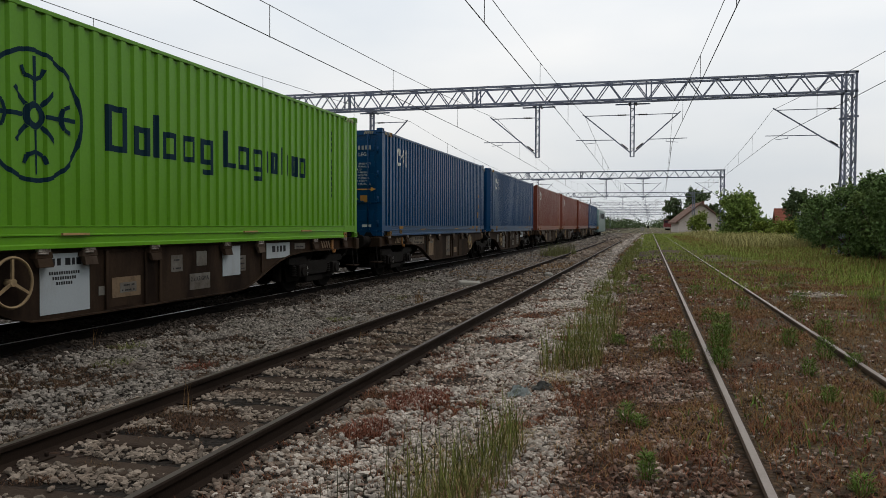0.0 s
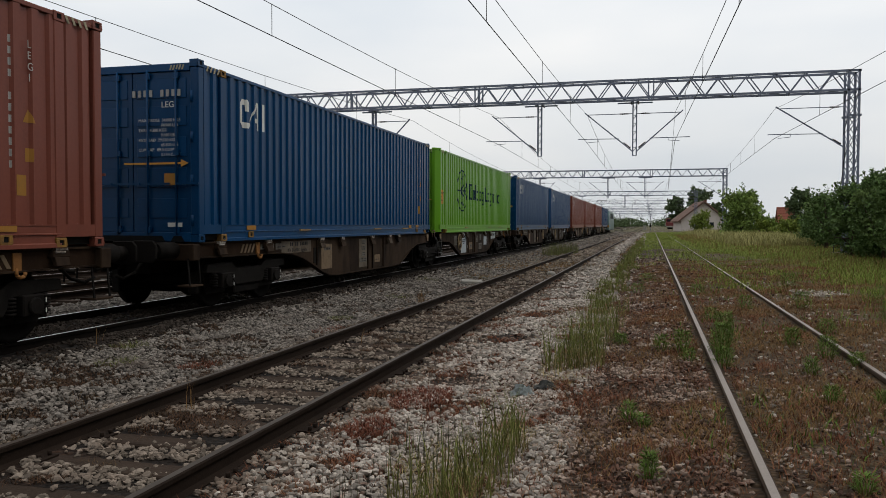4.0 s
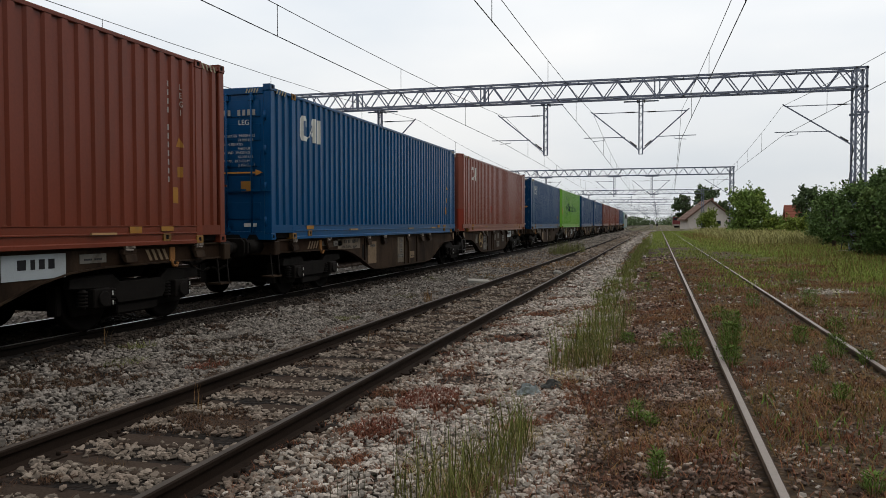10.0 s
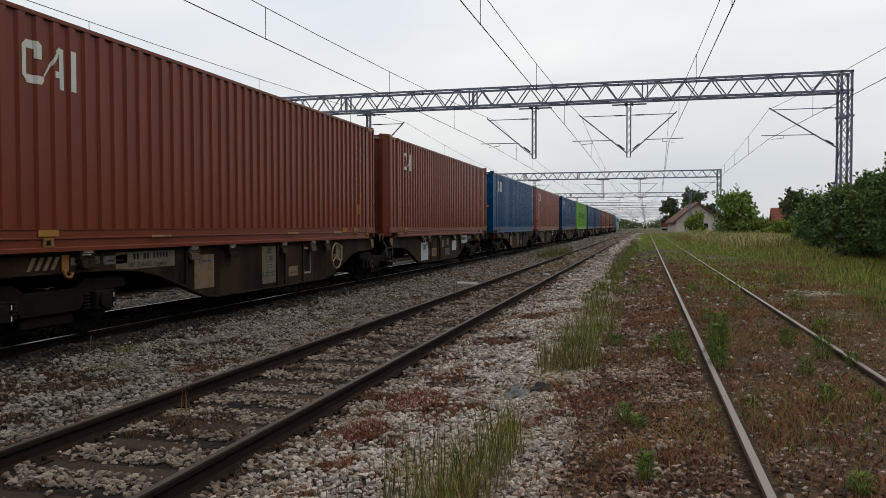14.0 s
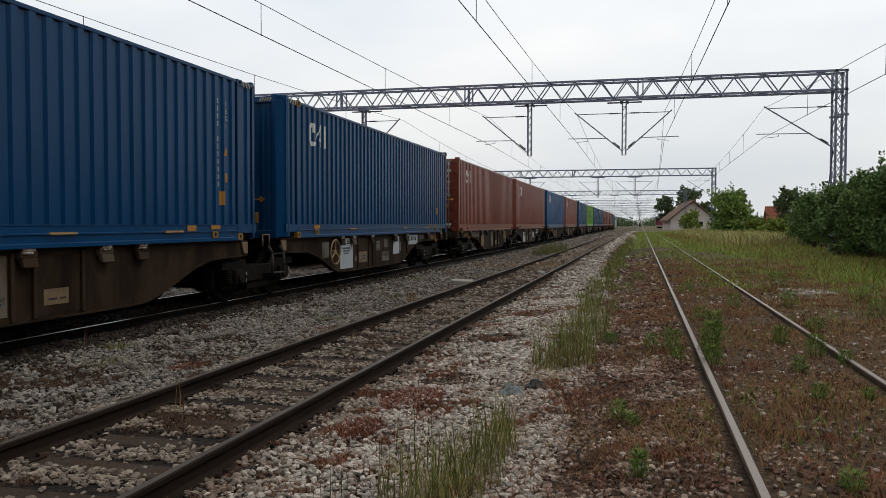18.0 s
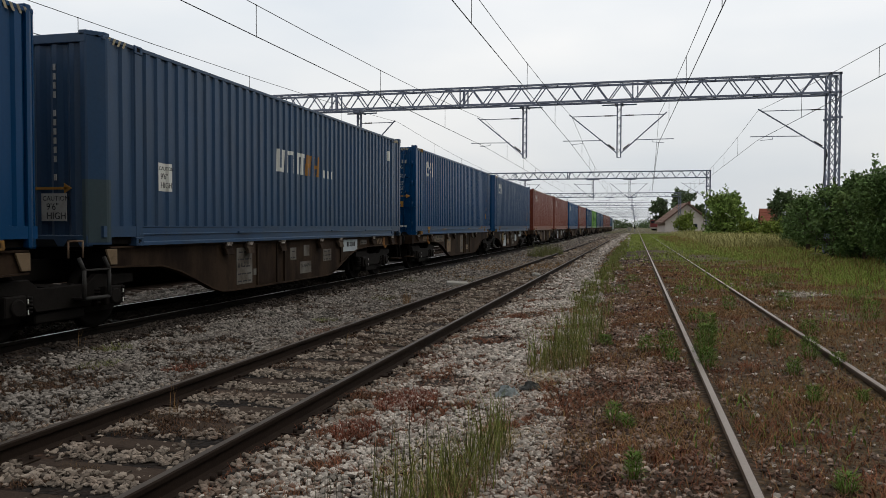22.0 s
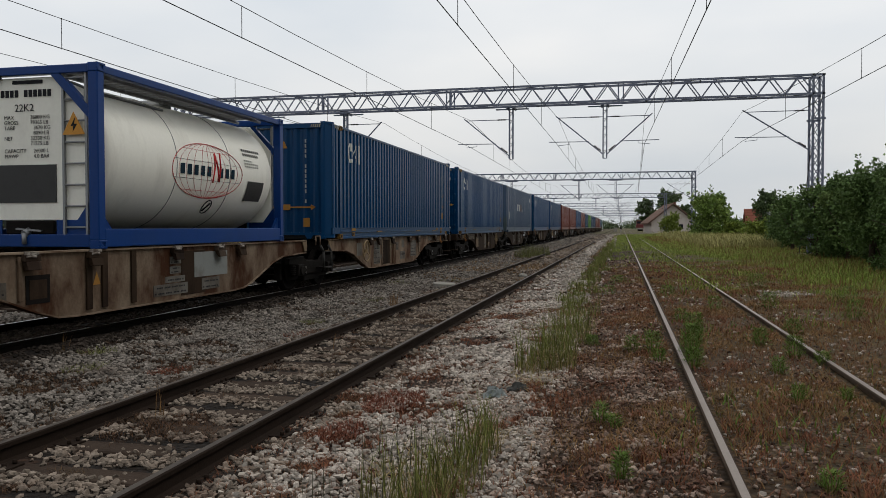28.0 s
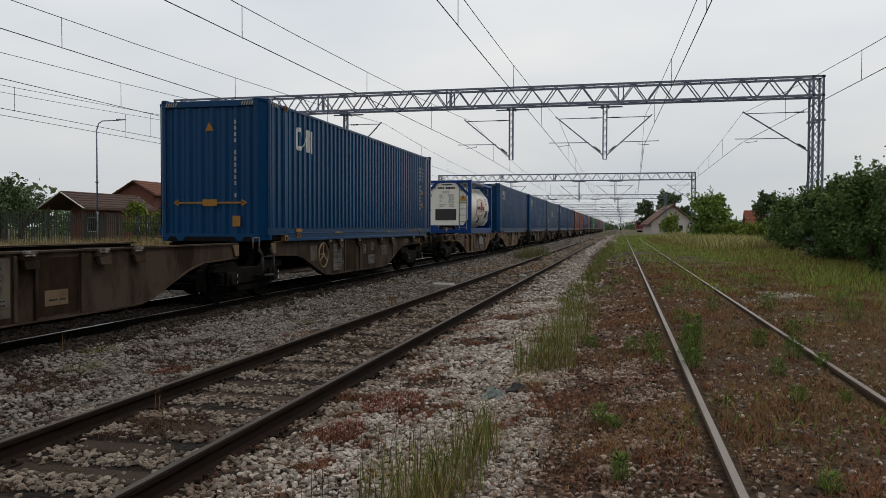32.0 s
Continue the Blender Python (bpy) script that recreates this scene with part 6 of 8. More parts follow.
    lines = []
    for f in (1.0, 0.84, 0.66, 0.46, 0.24, 0.06):
        lines.append([(gy + f * ry * math.cos(k * math.pi / 20), ga + rz * math.sin(k * math.pi / 20)) for k in range(41)])
    for h in (-0.72, -0.32, 0.32, 0.72):
        w = math.sqrt(1 - h * h)
        lines.append([(gy - w * ry, ga + h * rz), (gy, ga + h * rz), (gy + w * ry, ga + h * rz)])
    for i, ln in enumerate(lines):
        part("globe_line", Geo().tube([on(*p) for p in ln], 0.0065 if i == 0 else 0.0030, 4), M_NAVY if i in (7, 8) else M_REDMARK, shell, "painted globe line")
    blocks = Geo()
    for k in range(9):
        if k == 5:
            continue
        ya = gy - 0.96 + k * 0.215
        p = [on(ya, ga - 0.075, 0.010), on(ya + 0.135, ga - 0.080, 0.010), on(ya + 0.135, ga + 0.080, 0.010), on(ya, ga + 0.075, 0.010)]
        blocks.quad(*p)
    part("painted_mark", blocks, M_NAVY, shell, "dark painted blocks")
    part("red_stroke", Geo().tube([on(gy + 0.12, ga - 0.17, 0.01), on(gy + 0.16, ga + 0.08, 0.012), on(gy + 0.18, ga + 0.30, 0.01), on(gy + 0.26, ga + 0.08, 0.012), on(gy + 0.34, ga - 0.15, 0.01), on(gy + 0.36, ga + 0.08, 0.012), on(gy + 0.38, ga + 0.32, 0.01)], 0.015, 5), M_REDMARK, shell, "red painted stroke")
    panel = Geo()
    for k in range(6):
        a, b = -0.50 + k * 0.06, -0.44 + k * 0.06
        panel.quad(on(1.6, a, 0.008), on(2.3, a, 0.008), on(2.3, b, 0.008), on(1.6, b, 0.008))
    part("data_panel", panel, M_DARKGLASS, shell, "dark grey data panel")
    g = Geo()
    for r, n in ((0.38, 9), (0.30, 8), (0.20, 4), (0.15, 7), (0.10, 7)):
        for k in range(n):
            g.quad(on(1.48 + k * 0.085, r, 0.008), on(1.53 + k * 0.085, r, 0.008), on(1.53 + k * 0.085, r + (0.05 if r > 0.25 else 0.025), 0.008), on(1.48 + k * 0.085, r + (0.05 if r > 0.25 else 0.025), 0.008))
    part("stencil", g, M_BLACK, shell, "black stencilled data")
    ring = [on(0.40 + 0.13 * math.cos(k * math.pi / 10), -0.66 + 0.13 * math.sin(k * math.pi / 10), 0.01) for k in range(21)]
    part("round_mark", Geo().tube(ring, 0.009, 5).tube([on(0.34, -0.74, 0.01), on(0.46, -0.58, 0.01)], 0.014, 5), M_BLACK, shell)
    return t


# ---- locomotive ----
def locomotive():
    t = thing("locomotive", "grey-green electric freight locomotive with dark windscreen", "locomotive")
    body = [(-8.6, 0.55), (-8.6, 1.7), (-8.2, 2.9), (-7.4, 3.75), (7.4, 3.75), (8.2, 2.9), (8.6, 1.7), (8.6, 0.55)]
    part("body", Geo().prism(body, 0, -1.45, 1.45), M_LOCO, t, bevel=0.12)
    part("roof", Geo().box(-1.1, 1.1, -7.0, 7.0, 3.72, 3.98), M_STEEL, t, bevel=0.08)
    for e in (1, -1):
        part("windscreen", Geo().prism([(e * 8.54, 2.0), (e * 8.20, 2.9), (e * 8.24, 2.92), (e * 8.60, 2.02)], 0, -1.15, 1.15), M_PANE, t)
        part("nose_band", Geo().box(-1.46, 1.46, e * 8.62 - 0.03, e * 8.62 + 0.03, 1.0, 1.35), M_YELLOW, t)
        for s in (1, -1):
            part("headlight", Geo().cyl((s * 1.0, e * 8.6, 1.6), (s * 1.0, e * 8.68, 1.6), 0.14, 16), M_PAPER, t)
            part("buffer", Geo().cyl((s * 0.875, e * 8.6, 1.03), (s * 0.875, e * 9.1, 1.03), 0.2, 16), M_BOGIE, t)
            part("cab_window", Geo().box(s * 1.452, s * 1.46, e * 7.2 - 0.4, e * 7.2 + 0.4, 2.2, 3.0), M_PANE, t)
            part("cab_door", Geo().box(s * 1.452, s * 1.458, e * 6.2 - 0.35, e * 6.2 + 0.35, 1.1, 3.1), M_LOCO, t)
    for s in (1, -1):
        for y in (-3.6, -1.2, 1.2, 3.6):
            part("side_grille", Geo().box(s * 1.452, s * 1.47, y - 0.8, y + 0.8, 2.5, 3.3), M_BOGIE, t)
    for y in (-5.2, 5.2):
        b = part("bogie", Geo().box(-1.2, 1.2, y - 2.1, y + 2.1, 0.45, 0.85), M_BOGIE, t, bevel=0.05)
        for a in (-1.4, 1.4):
            part("wheelset", Geo().cyl((-0.82, y + a, 0.62), (0.82, y + a, 0.62), 0.62, 24), M_WHEEL, b)
    part("pantograph", Geo().tube([(0, -5.6, 4.0), (0, -4.3, 4.75), (0, -5.4, 5.5)], 0.04, 6).bar((-0.8, -5.4, 5.54), (0.8, -5.4, 5.54), 0.07), M_WIRE, t)
    return t


# ---- the train's make-up, from the locomotive back: far end of each wagon's first container, and its two loads ----
DECK = 1.128
FRONT = [109.9, 79.3, 48.8, 18.28, -12.67, -43.28, -73.95, -104.1, -134.35, -165.07]
SHIFT = [0, 0, 0, -0.04, -0.06, -0.02, 0.22, 0.05, 0, 0]
LOADS = [("blue", "red"), ("red", "red"), ("blue", "blue"), ("green", "blue"), ("salmon", "sky"), ("red", "red"), ("blue", "blue"), ("grey", "blue"), ("blue", "tank"), ("blue", "")]
STOCK = [("dark", 1, 1)] * 3 + [("panel", 1, 0), ("dark", 1, 0), ("panel", 0, 1), ("panel", 1, 0), ("dark", 0, 1), ("pale", 1, 0), ("mid", 1, 0)]
WAGON_PAINT = {"dark": M_WAGON, "panel": M_WAGON, "pale": M_WAGONLIGHT, "mid": M_WAGONMID}
# the boxes are not all of one length
LENGTHS = {("salmon", False, False): 14.05, ("red", False, False): 14.03, ("sky", True, False): 14.0, ("grey", False, False): 13.95, ("green", False, False): 13.99, ("blue", False, True): 14.08}
MOVERS = []
MADE = {}


def placed(key, make, y, z):
    if key in MADE:
        ob = copy_thing(MADE[key], pose(X_TRAIN, y, z))
    else:
        ob = MADE[key] = make()
        ob.matrix_basis = pose(X_TRAIN, y, z)
    MOVERS.append((ob, y, z))
    return ob


placed("locomotive", locomotive, 119.6, Z_TRAIN)
for far, shift, (lead, rear), stock in zip(FRONT, SHIFT, LOADS, STOCK):
    placed(stock, lambda: flat_wagon(WAGON_PAINT[stock[0]], len(MADE), stock[1:], stock[0] == "panel"), far - 14.35, Z_TRAIN)
    for load, end, doors in ((lead, far, False), (rear, far - 14.92 + shift, True)):
        key = (load, doors, far == FRONT[-1])
        CL = LENGTHS.get(key, 13.716)
        if load == "tank":
            placed("tank", tank_container, far - 16.42 - 3.029, DECK)
        elif load:
            placed(key, lambda: container(load, doors), end - CL / 2, DECK)


# ---- scattered small stuff: ballast, grass, weeds ----
rng = np.random.default_rng(7)
CHIP = np.array([(x, y, z) for z in (-0.8, 0.8) for x, y in ((-0.8, -0.8), (0.8, -0.8), (0.8, 0.8), (-0.8, 0.8))])
CHIP_F = np.array([(0, 2, 1), (0, 3, 2), (4, 5, 6), (4, 6, 7), (0, 1, 5), (0, 5, 4), (1, 2, 6), (1, 6, 5), (2, 3, 7), (2, 7, 6), (3, 0, 4), (3, 4, 7)])


def pebble():
    """A twelve-cornered stone for the ballast close by."""
    bm = bmesh.new()
    bmesh.ops.create_icosphere(bm, subdivisions=1, radius=1.12)
    bm.verts.index_update()
    v = np.array([tuple(p.co) for p in bm.verts])
    f = np.array([[p.index for p in q.verts] for q in bm.faces])
    bm.free()
    return v, f


PEBBLE, PEBBLE_F = pebble()


def seen(x, y):
    """Keeps what lies within the camera's sweep, with a margin."""
    a = np.degrees(np.arctan2(x, y))
    return ((a > -48) & (a < 19)) | (y < 3)


def wave(x, y, s, k):
    """Smooth patchiness between 0 and 1."""
    return 0.5 + 0.25 * (np.sin(x * s * 1.3 + k) * np.cos(y * s - 2 * k) + np.sin(x * s * 0.6 - y * s * 0.9 + 3 * k))


GRID = rng.random((256, 256))


def patch(x, y, s, k=0):
    """Smooth random patchiness between 0 and 1, about s metres across."""
    u, v = x / s + 57.3 + 19 * k, y / s + 31.7 + 23 * k
    i, j = np.floor(u).astype(int), np.floor(v).astype(int)
    a, b = u - i, v - j
    a, b = a * a * (3 - 2 * a), b * b * (3 - 2 * b)
    g = lambda p, q: GRID[p % 256, q % 256]
    return (g(i, j) * (1 - a) + g(i + 1, j) * a) * (1 - b) + (g(i, j + 1) * (1 - a) + g(i + 1, j + 1) * a) * b


def weedy(x, y):
    """Where low weeds have taken over the ballast, 0 to 1."""
    p = 0.5 * patch(x, y, 0.5) + 0.5 * patch(x, y, 0.2, 1)
    near = 0.16 * np.clip((6.5 - y) / 2, 0, 1) * np.clip((-3.3 - x) / 0.5, 0, 1)
    return np.clip((p - 0.555 + near) * 7, 0, 1)


def stony(x, y):
    return rng.random(len(x)) > 0.8 * weedy(x, y)


def stones(name, label, mat, x0, x1, bands, keep=None):
    """Broken ballast stones on the ground between x0 and x1; bands of (y0, y1, per square metre, size)."""
    P, S, near = [], [], []
    for y0, y1, dens, size in bands:
        n = int((x1 - x0) * (y1 - y0) * dens)
        x, y = rng.uniform(x0, x1, n), rng.uniform(y0, y1, n)
        k = seen(x, y)
        k &= stony(x, y)
        if keep is not None:
            k &= keep(x, y)
        x, y = x[k], y[k]
        P.append(np.stack([x, y, ground_z(x, y)], 1))
        S.append(size * np.minimum(rng.lognormal(0, 0.28, len(x)), 1.5))
        near.append(np.full(len(x), 2 < y0 < 12))
    P, S, near = np.concatenate(P), np.concatenate(S), np.concatenate(near)
    V, F, base = [], [], 0
    for form, faces, k in ((PEBBLE, PEBBLE_F, near), (CHIP, CHIP_F, ~near)):
        p, r = P[k], S[k]
        n, m = len(p), len(form)
        if not n:
            continue
        v = form[None] + rng.uniform(-0.34, 0.34, (n, m, 3))
        v = v * (r[:, None] * rng.uniform(0.7, 1.35, (n, 3)) * np.array([1.22, 0.90, 0.74]))[:, None, :]
        a, b = rng.uniform(0, 6.283, n), rng.normal(0, 0.5, n)
        ca, sa, cb, sb = np.cos(a), np.sin(a), np.cos(b), np.sin(b)
        x, y, z = v[..., 0], v[..., 1], v[..., 2]
        y, z = y * cb[:, None] - z * sb[:, None], y * sb[:, None] + z * cb[:, None]
        x, y = x * ca[:, None] - y * sa[:, None], x * sa[:, None] + y * ca[:, None]
        v = np.stack([x, y, z], -1) + p[:, None, :] + np.array([0, 0, 1.0]) * (r * rng.uniform(0.0, 0.9, n))[:, None, None]
        V.append(v.reshape(-1, 3))
        F.append((base + faces[None] + m * np.arange(n)[:, None, None]).reshape(-1, 3))
        base += n * m
    me = cloud(name, np.concatenate(V), np.concatenate(F), mat)
    return tagged(new(name, me), label, "gravel", kind="stuff")


def off_rails(x, y):
    ok = np.ones(len(x), bool)
    for c in (X_LEFT, X_TRAIN, X_RIGHT):
        for s in (-0.7525, 0.7525):
            ok &= np.abs(x - c - s) > 0.085
    return ok


def off_sleepers(x, y):
    """Leaves most of the sleepers of the near siding bare."""
    ph = (y - 1.0) / 0.62
    on = (np.abs(ph - np.round(ph)) * 0.62 < 0.13) & (np.abs(x - X_LEFT) < 1.25)
    return off_rails(x, y) & (~on | (rng.random(len(x)) < 0.05))


stones("ballast_shoulder", "grey broken ballast stones between the tracks", M_STONEGREY, -7.0, -4.4,
       [(-9, 5, 210, 0.027), (5, 13, 740, 0.0172), (13, 22, 470, 0.021), (22, 45, 160, 0.031), (45, 85, 55, 0.052), (85, 170, 18, 0.09)], lambda x, y: off_rails(x, y) & (rng.random(len(x)) < np.clip((x + 7.0) / 0.35, 0, 1)))
# stones by the train: oil and the train's shadow both in the colour
stones("oily_ballast", "black oily ballast beside the rails, the train's shade in its colour", M_OILSHADE, -9.6, -6.65,
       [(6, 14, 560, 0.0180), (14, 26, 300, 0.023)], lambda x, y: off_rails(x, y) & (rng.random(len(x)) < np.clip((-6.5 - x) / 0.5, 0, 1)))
stones("ballast_siding", "pale and brown ballast stones between old sleepers", M_STONEMIX, -4.9, -2.3,
       [(-9, 2.5, 210, 0.027), (2.5, 9, 740, 0.0170), (9, 18, 440, 0.0205), (18, 40, 140, 0.031), (40, 85, 50, 0.050), (85, 170, 16, 0.09)], off_sleepers)
stones("pale_gravel_strip", "whitish gravel strip beside the siding", M_STONE, -2.6, -0.55,
       [(-9, 3, 210, 0.027), (3, 9, 1040, 0.0158), (9, 18, 640, 0.0200), (18, 45, 170, 0.031), (45, 85, 60, 0.052), (85, 170, 20, 0.09)], lambda x, y: off_rails(x, y) & (wave(x, y, 2.1, 1) > 0.2) & (rng.random(len(x)) < np.clip((x + 2.75) / 0.7, 0.35, 1) * np.clip((-0.45 - 1.1 * np.clip((y - 13) / 25, 0, 1) - x) / 0.35, 0.06, 1)))
stones("soiled_gravel", "soiled gravel among dry moss beside the overgrown track", M_STONEBROWN, -2.4, 3.4,
       [(-9, 3, 210, 0.027), (3, 9, 1060, 0.0128), (9, 18, 340, 0.0155), (18, 40, 36, 0.028)], lambda x, y: off_rails(x, y) & (rng.random(len(x)) < np.where(x > 0.72, 0.13 + 0.25 * np.clip((6.5 - y) / 3, 0, 1), np.clip(1.2 - (x + 0.9) / 2.8, 0.34, 0.85)) * np.clip((x + 2.9) / 1.8, 0.2, 1)) & (wave(x, y, 2.6, 2) > 0.15))
stones("scattered_pale_stones", "pale stones lying in the weeds of the overgrown track", M_STONE, -0.9, 3.6,
       [(3, 9, 30, 0.0135), (9, 22, 12, 0.018)], off_rails)
stones("ballast_beyond", "ballast stones around and beyond the train's track", M_STONEGREY, -12.2, -9.4,
       [(7, 16, 500, 0.026), (16, 26, 120, 0.036)], off_rails)


def blades(name, label, mat, roots, length, lean=0.35, width=0.006, kind="stuff"):
    """Tapering bent grass blades from roots (n, 3)."""
    n = len(roots)
    h = length * rng.uniform(0.45, 1.1, n)
    a = rng.uniform(0, 6.283, n)
    d = np.stack([np.cos(a), np.sin(a), np.zeros(n)], 1)
    s = np.stack([-np.sin(a), np.cos(a), np.zeros(n)], 1) * (width * rng.uniform(0.7, 1.4, n))[:, None]
    k = (lean * rng.uniform(0.2, 1.3, n) * h)[:, None]
    up = np.array([0, 0, 1.0])
    m = roots + d * k * 0.3 + up * (h * 0.55)[:, None]
    tip = roots + d * k + up * h[:, None]
    v = np.stack([roots - s, roots + s, m + s * 0.75, m - s * 0.75, tip], 1)
    i = 5 * np.arange(n)[:, None]
    f = np.concatenate([i + np.array([0, 1, 2]), i + np.array([0, 2, 3]), i + np.array([3, 2, 4])])
    return tagged(new(name, cloud(name, v.reshape(-1, 3), f, mat)), label, "grass", kind=kind)


def roots_in(x0, x1, y0, y1, n, keep=None):
    x, y = rng.uniform(x0, x1, n), y0 + (y1 - y0) * rng.random(n) ** 1.4
    k = seen(x, y) & off_rails(x, y)
    if keep is not None:
        k &= keep(x, y) > rng.random(n)
    x, y = x[k], y[k]
    return np.stack([x, y, ground_z(x, y) - 0.01], 1)


def tuft_roots(spots, per):
    out = []
    for x, y, r, k in spots:
        n = int(per * k)
        a, q = rng.uniform(0, 6.283, n), r * np.sqrt(rng.random(n))
        xx, yy = x + q * np.cos(a), y + q * np.sin(a) * 1.6
        out.append(np.stack([xx, yy, ground_z(xx, yy) - 0.01], 1))
    return np.concatenate(out)


# meadow on the far side of the overgrown track
blades("meadow_grass", "uncut green grass beside the overgrown track", M_GRASS, roots_in(2.6, 12, 12, 75, 170000, lambda x, y: np.clip((x - 4.4) / 2.6 + (y - 26) / 34 + 1.9 * (patch(x, y, 1.2, 3) - 0.5), 0.015, 1)), 0.20, 0.9, 0.0065)
blades("meadow_seed_heads", "pale dry grass stalks in the meadow", M_DRY, roots_in(2.8, 16, 14, 110, 34000, lambda x, y: np.clip((x - 3.8) / 3 + (y - 24) / 40 + 1.2 * (patch(x, y, 2.4, 5) - 0.5), 0.04, 1)), 0.34, 0.5, 0.006)
blades("tall_meadow_grass", "tall straw-coloured grass at the back of the meadow", M_TALL, roots_in(4.5, 26, 52, 135, 42000, lambda x, y: np.clip((x - 4.5) / 4, 0.05, 1)), 0.85, 0.75, 0.02)
blades("far_grass", "green grass growing over the track in the distance", M_GRASS, roots_in(-1.2, 7, 24, 150, 70000, lambda x, y: np.clip((y - 30) / 45 + 1.3 * (patch(x, y, 2.0, 7) - 0.55), 0, 0.9)), 0.16, 0.8, 0.012)
# dry, reddish ground cover in and beside the overgrown track
blades("dry_ground_cover", "dry straw-coloured ground cover in the overgrown track", M_DRY, roots_in(-0.9, 5.6, 3, 34, 290000, lambda x, y: np.clip(wave(x, y, 1.9, 4) * 1.6 - 0.3, 0.08, 1) * np.clip((x + 1.0) / 1.4, 0.1, 1)), 0.075, 1.3, 0.0026)
blades("red_brown_weeds", "low red-brown weeds on the gravel", M_MOSS, roots_in(-1.3, 5.4, 3, 30, 260000, lambda x, y: np.clip(np.maximum(weedy(x, y), 0.36 * wave(x, y, 2.3, 6)), 0.08, 1)), 0.07, 1.3, 0.003)
blades("green_seedlings", "small green seedlings in the overgrown track", M_WEED, roots_in(0.2, 4.2, 5, 40, 6000, lambda x, y: np.clip(wave(x, y, 1.3, 9) * 2.4 - 1.05, 0, 1)), 0.10, 0.8, 0.006)
blades("ballast_weeds", "patches of red-brown weeds among the ballast", M_MOSSDARK, roots_in(-6.95, -2.4, 3, 26, 230000, lambda x, y: weedy(x, y)), 0.058, 1.6, 0.0028)
blades("strip_weeds", "red-brown weeds spreading over the pale gravel", M_MOSS, roots_in(-2.8, -0.8, 3, 26, 150000, lambda x, y: np.clip(weedy(x, y) + 0.10 * np.clip((-1.7 - x) / 0.5, 0, 1), 0, 1)), 0.055, 1.6, 0.0028)
blades("red_weed_patch", "rust-red weed patches on the pale gravel", M_REDWEED, tuft_roots([(-2.10, 7.1, 0.30, 10), (-2.20, 5.95, 0.19, 5), (-1.75, 6.3, 0.12, 1), (-5.2, 8.2, 0.2, 1.5), (-4.9, 11.5, 0.3, 2), (-2.4, 9.5, 0.25, 1.4), (-2.2, 12.5, 0.3, 1.6), (-4.75, 19.5, 0.35, 2.2)], 160), 0.08, 1.2, 0.0032)
blades("olive_weed_patch", "olive weed patches by the train's ballast", M_DRYGREEN, tuft_roots([(-5.35, 12.9, 0.22, 1.5), (-6.1, 7.9, 0.2, 1), (-6.6, 8.8, 0.2, 1), (-5.6, 17, 0.3, 1.2), (-6.4, 22, 0.4, 1.5), (-5.2, 24, 0.4, 1.5)], 200), 0.08, 1.2, 0.004)
# grass clumps on the strip between the tracks
clumps = [(-0.98, 8.9, 0.16, 1.0, 0.50), (-0.80, 9.6, 0.2, 1.2, 0.52), (-0.66, 8.9, 0.13, 0.8, 0.50), (-0.75, 10.8, 0.26, 1.4, 0.5), (-0.72, 12.2, 0.25, 1.2, 0.45), (-0.75, 14.2, 0.3, 1.0, 0.42),
          (-0.98, 5.35, 0.13, 0.9, 0.42), (-1.04, 4.75, 0.17, 1.1, 0.36), (-1.1, 4.2, 0.2, 1.0, 0.36), (-1.3, 4.4, 0.16, 0.4, 0.34), (-1.0, 5.9, 0.07, 0.25, 0.34)]
for x, y, r, k, h in clumps:
    blades("grass_clump", "tall green grass clump with dry seed stalks on the gravel", M_GRASSCLUMP, tuft_roots([(x, y, r * 1.3, k)], 100), h * 1.2, 0.5, 0.0034, kind="")
    blades("dry_clump_base", "dry yellowish blades at the foot of a grass clump", M_STRAW, tuft_roots([(x, y, r * 1.3, k)], 120), h * 0.55, 0.9, 0.0026)
blades("rail_edge_grass", "grass hiding the far rail of the overgrown track", M_GRASS, (lambda x, y: np.stack([x, y, ground_z(x, y) - 0.01], 1))(2.15 + rng.normal(0, 0.32, 5000), 19 + 130 * rng.random(5000) ** 1.5), 0.15, 0.7, 0.008)
blades("far_dry_weeds", "dry weeds between the distant tracks", M_DRY, roots_in(-6.6, -0.6, 24, 150, 60000, lambda x, y: np.clip(1.5 * patch(x, y, 1.6, 9) - 0.35 - 0.5 * (np.abs(x + 2.1) < 0.5), 0, 1)), 0.12, 0.9, 0.011)
blades("straw_litter", "flattened dry straw on the pale gravel", M_STRAW, tuft_roots([(-1.35, 5.0, 0.30, 1.6), (-1.15, 4.4, 0.25, 1.2), (-0.95, 5.8, 0.2, 0.8), (-1.0, 8.6, 0.25, 1.0), (-0.85, 7.9, 0.2, 0.6)], 150), 0.10, 2.6, 0.0028)
strip = [(-0.95 + rng.normal(0, 0.13), yy, 0.22, 1) for yy in np.arange(15.5, 75, 0.9)]
blades("grass_strip", "green grass strip running along the gravel between the tracks", M_GRASSCLUMP, tuft_roots(strip, 95), 0.27, 0.6, 0.005)
stalk_spots = [(-1.45 + rng.uniform(-0.35, 0.3), 4.4 + rng.uniform(-0.6, 1.2), 0.05, 0.03) for _ in range(46)]
blades("seed_stalks", "thin dark grass stalks standing on the gravel", M_STALK, tuft_roots(stalk_spots, 90), 0.42, 0.22, 0.0022)
blades("trackside_tuft", "tall grass tuft in the ballast by the train", M_DRYGREEN, tuft_roots([(-4.9, 43.5, 0.6, 2.4), (-4.6, 45.5, 0.6, 2.4), (-5.3, 42.5, 0.5, 1.5)], 90), 0.75, 0.4, 0.008)
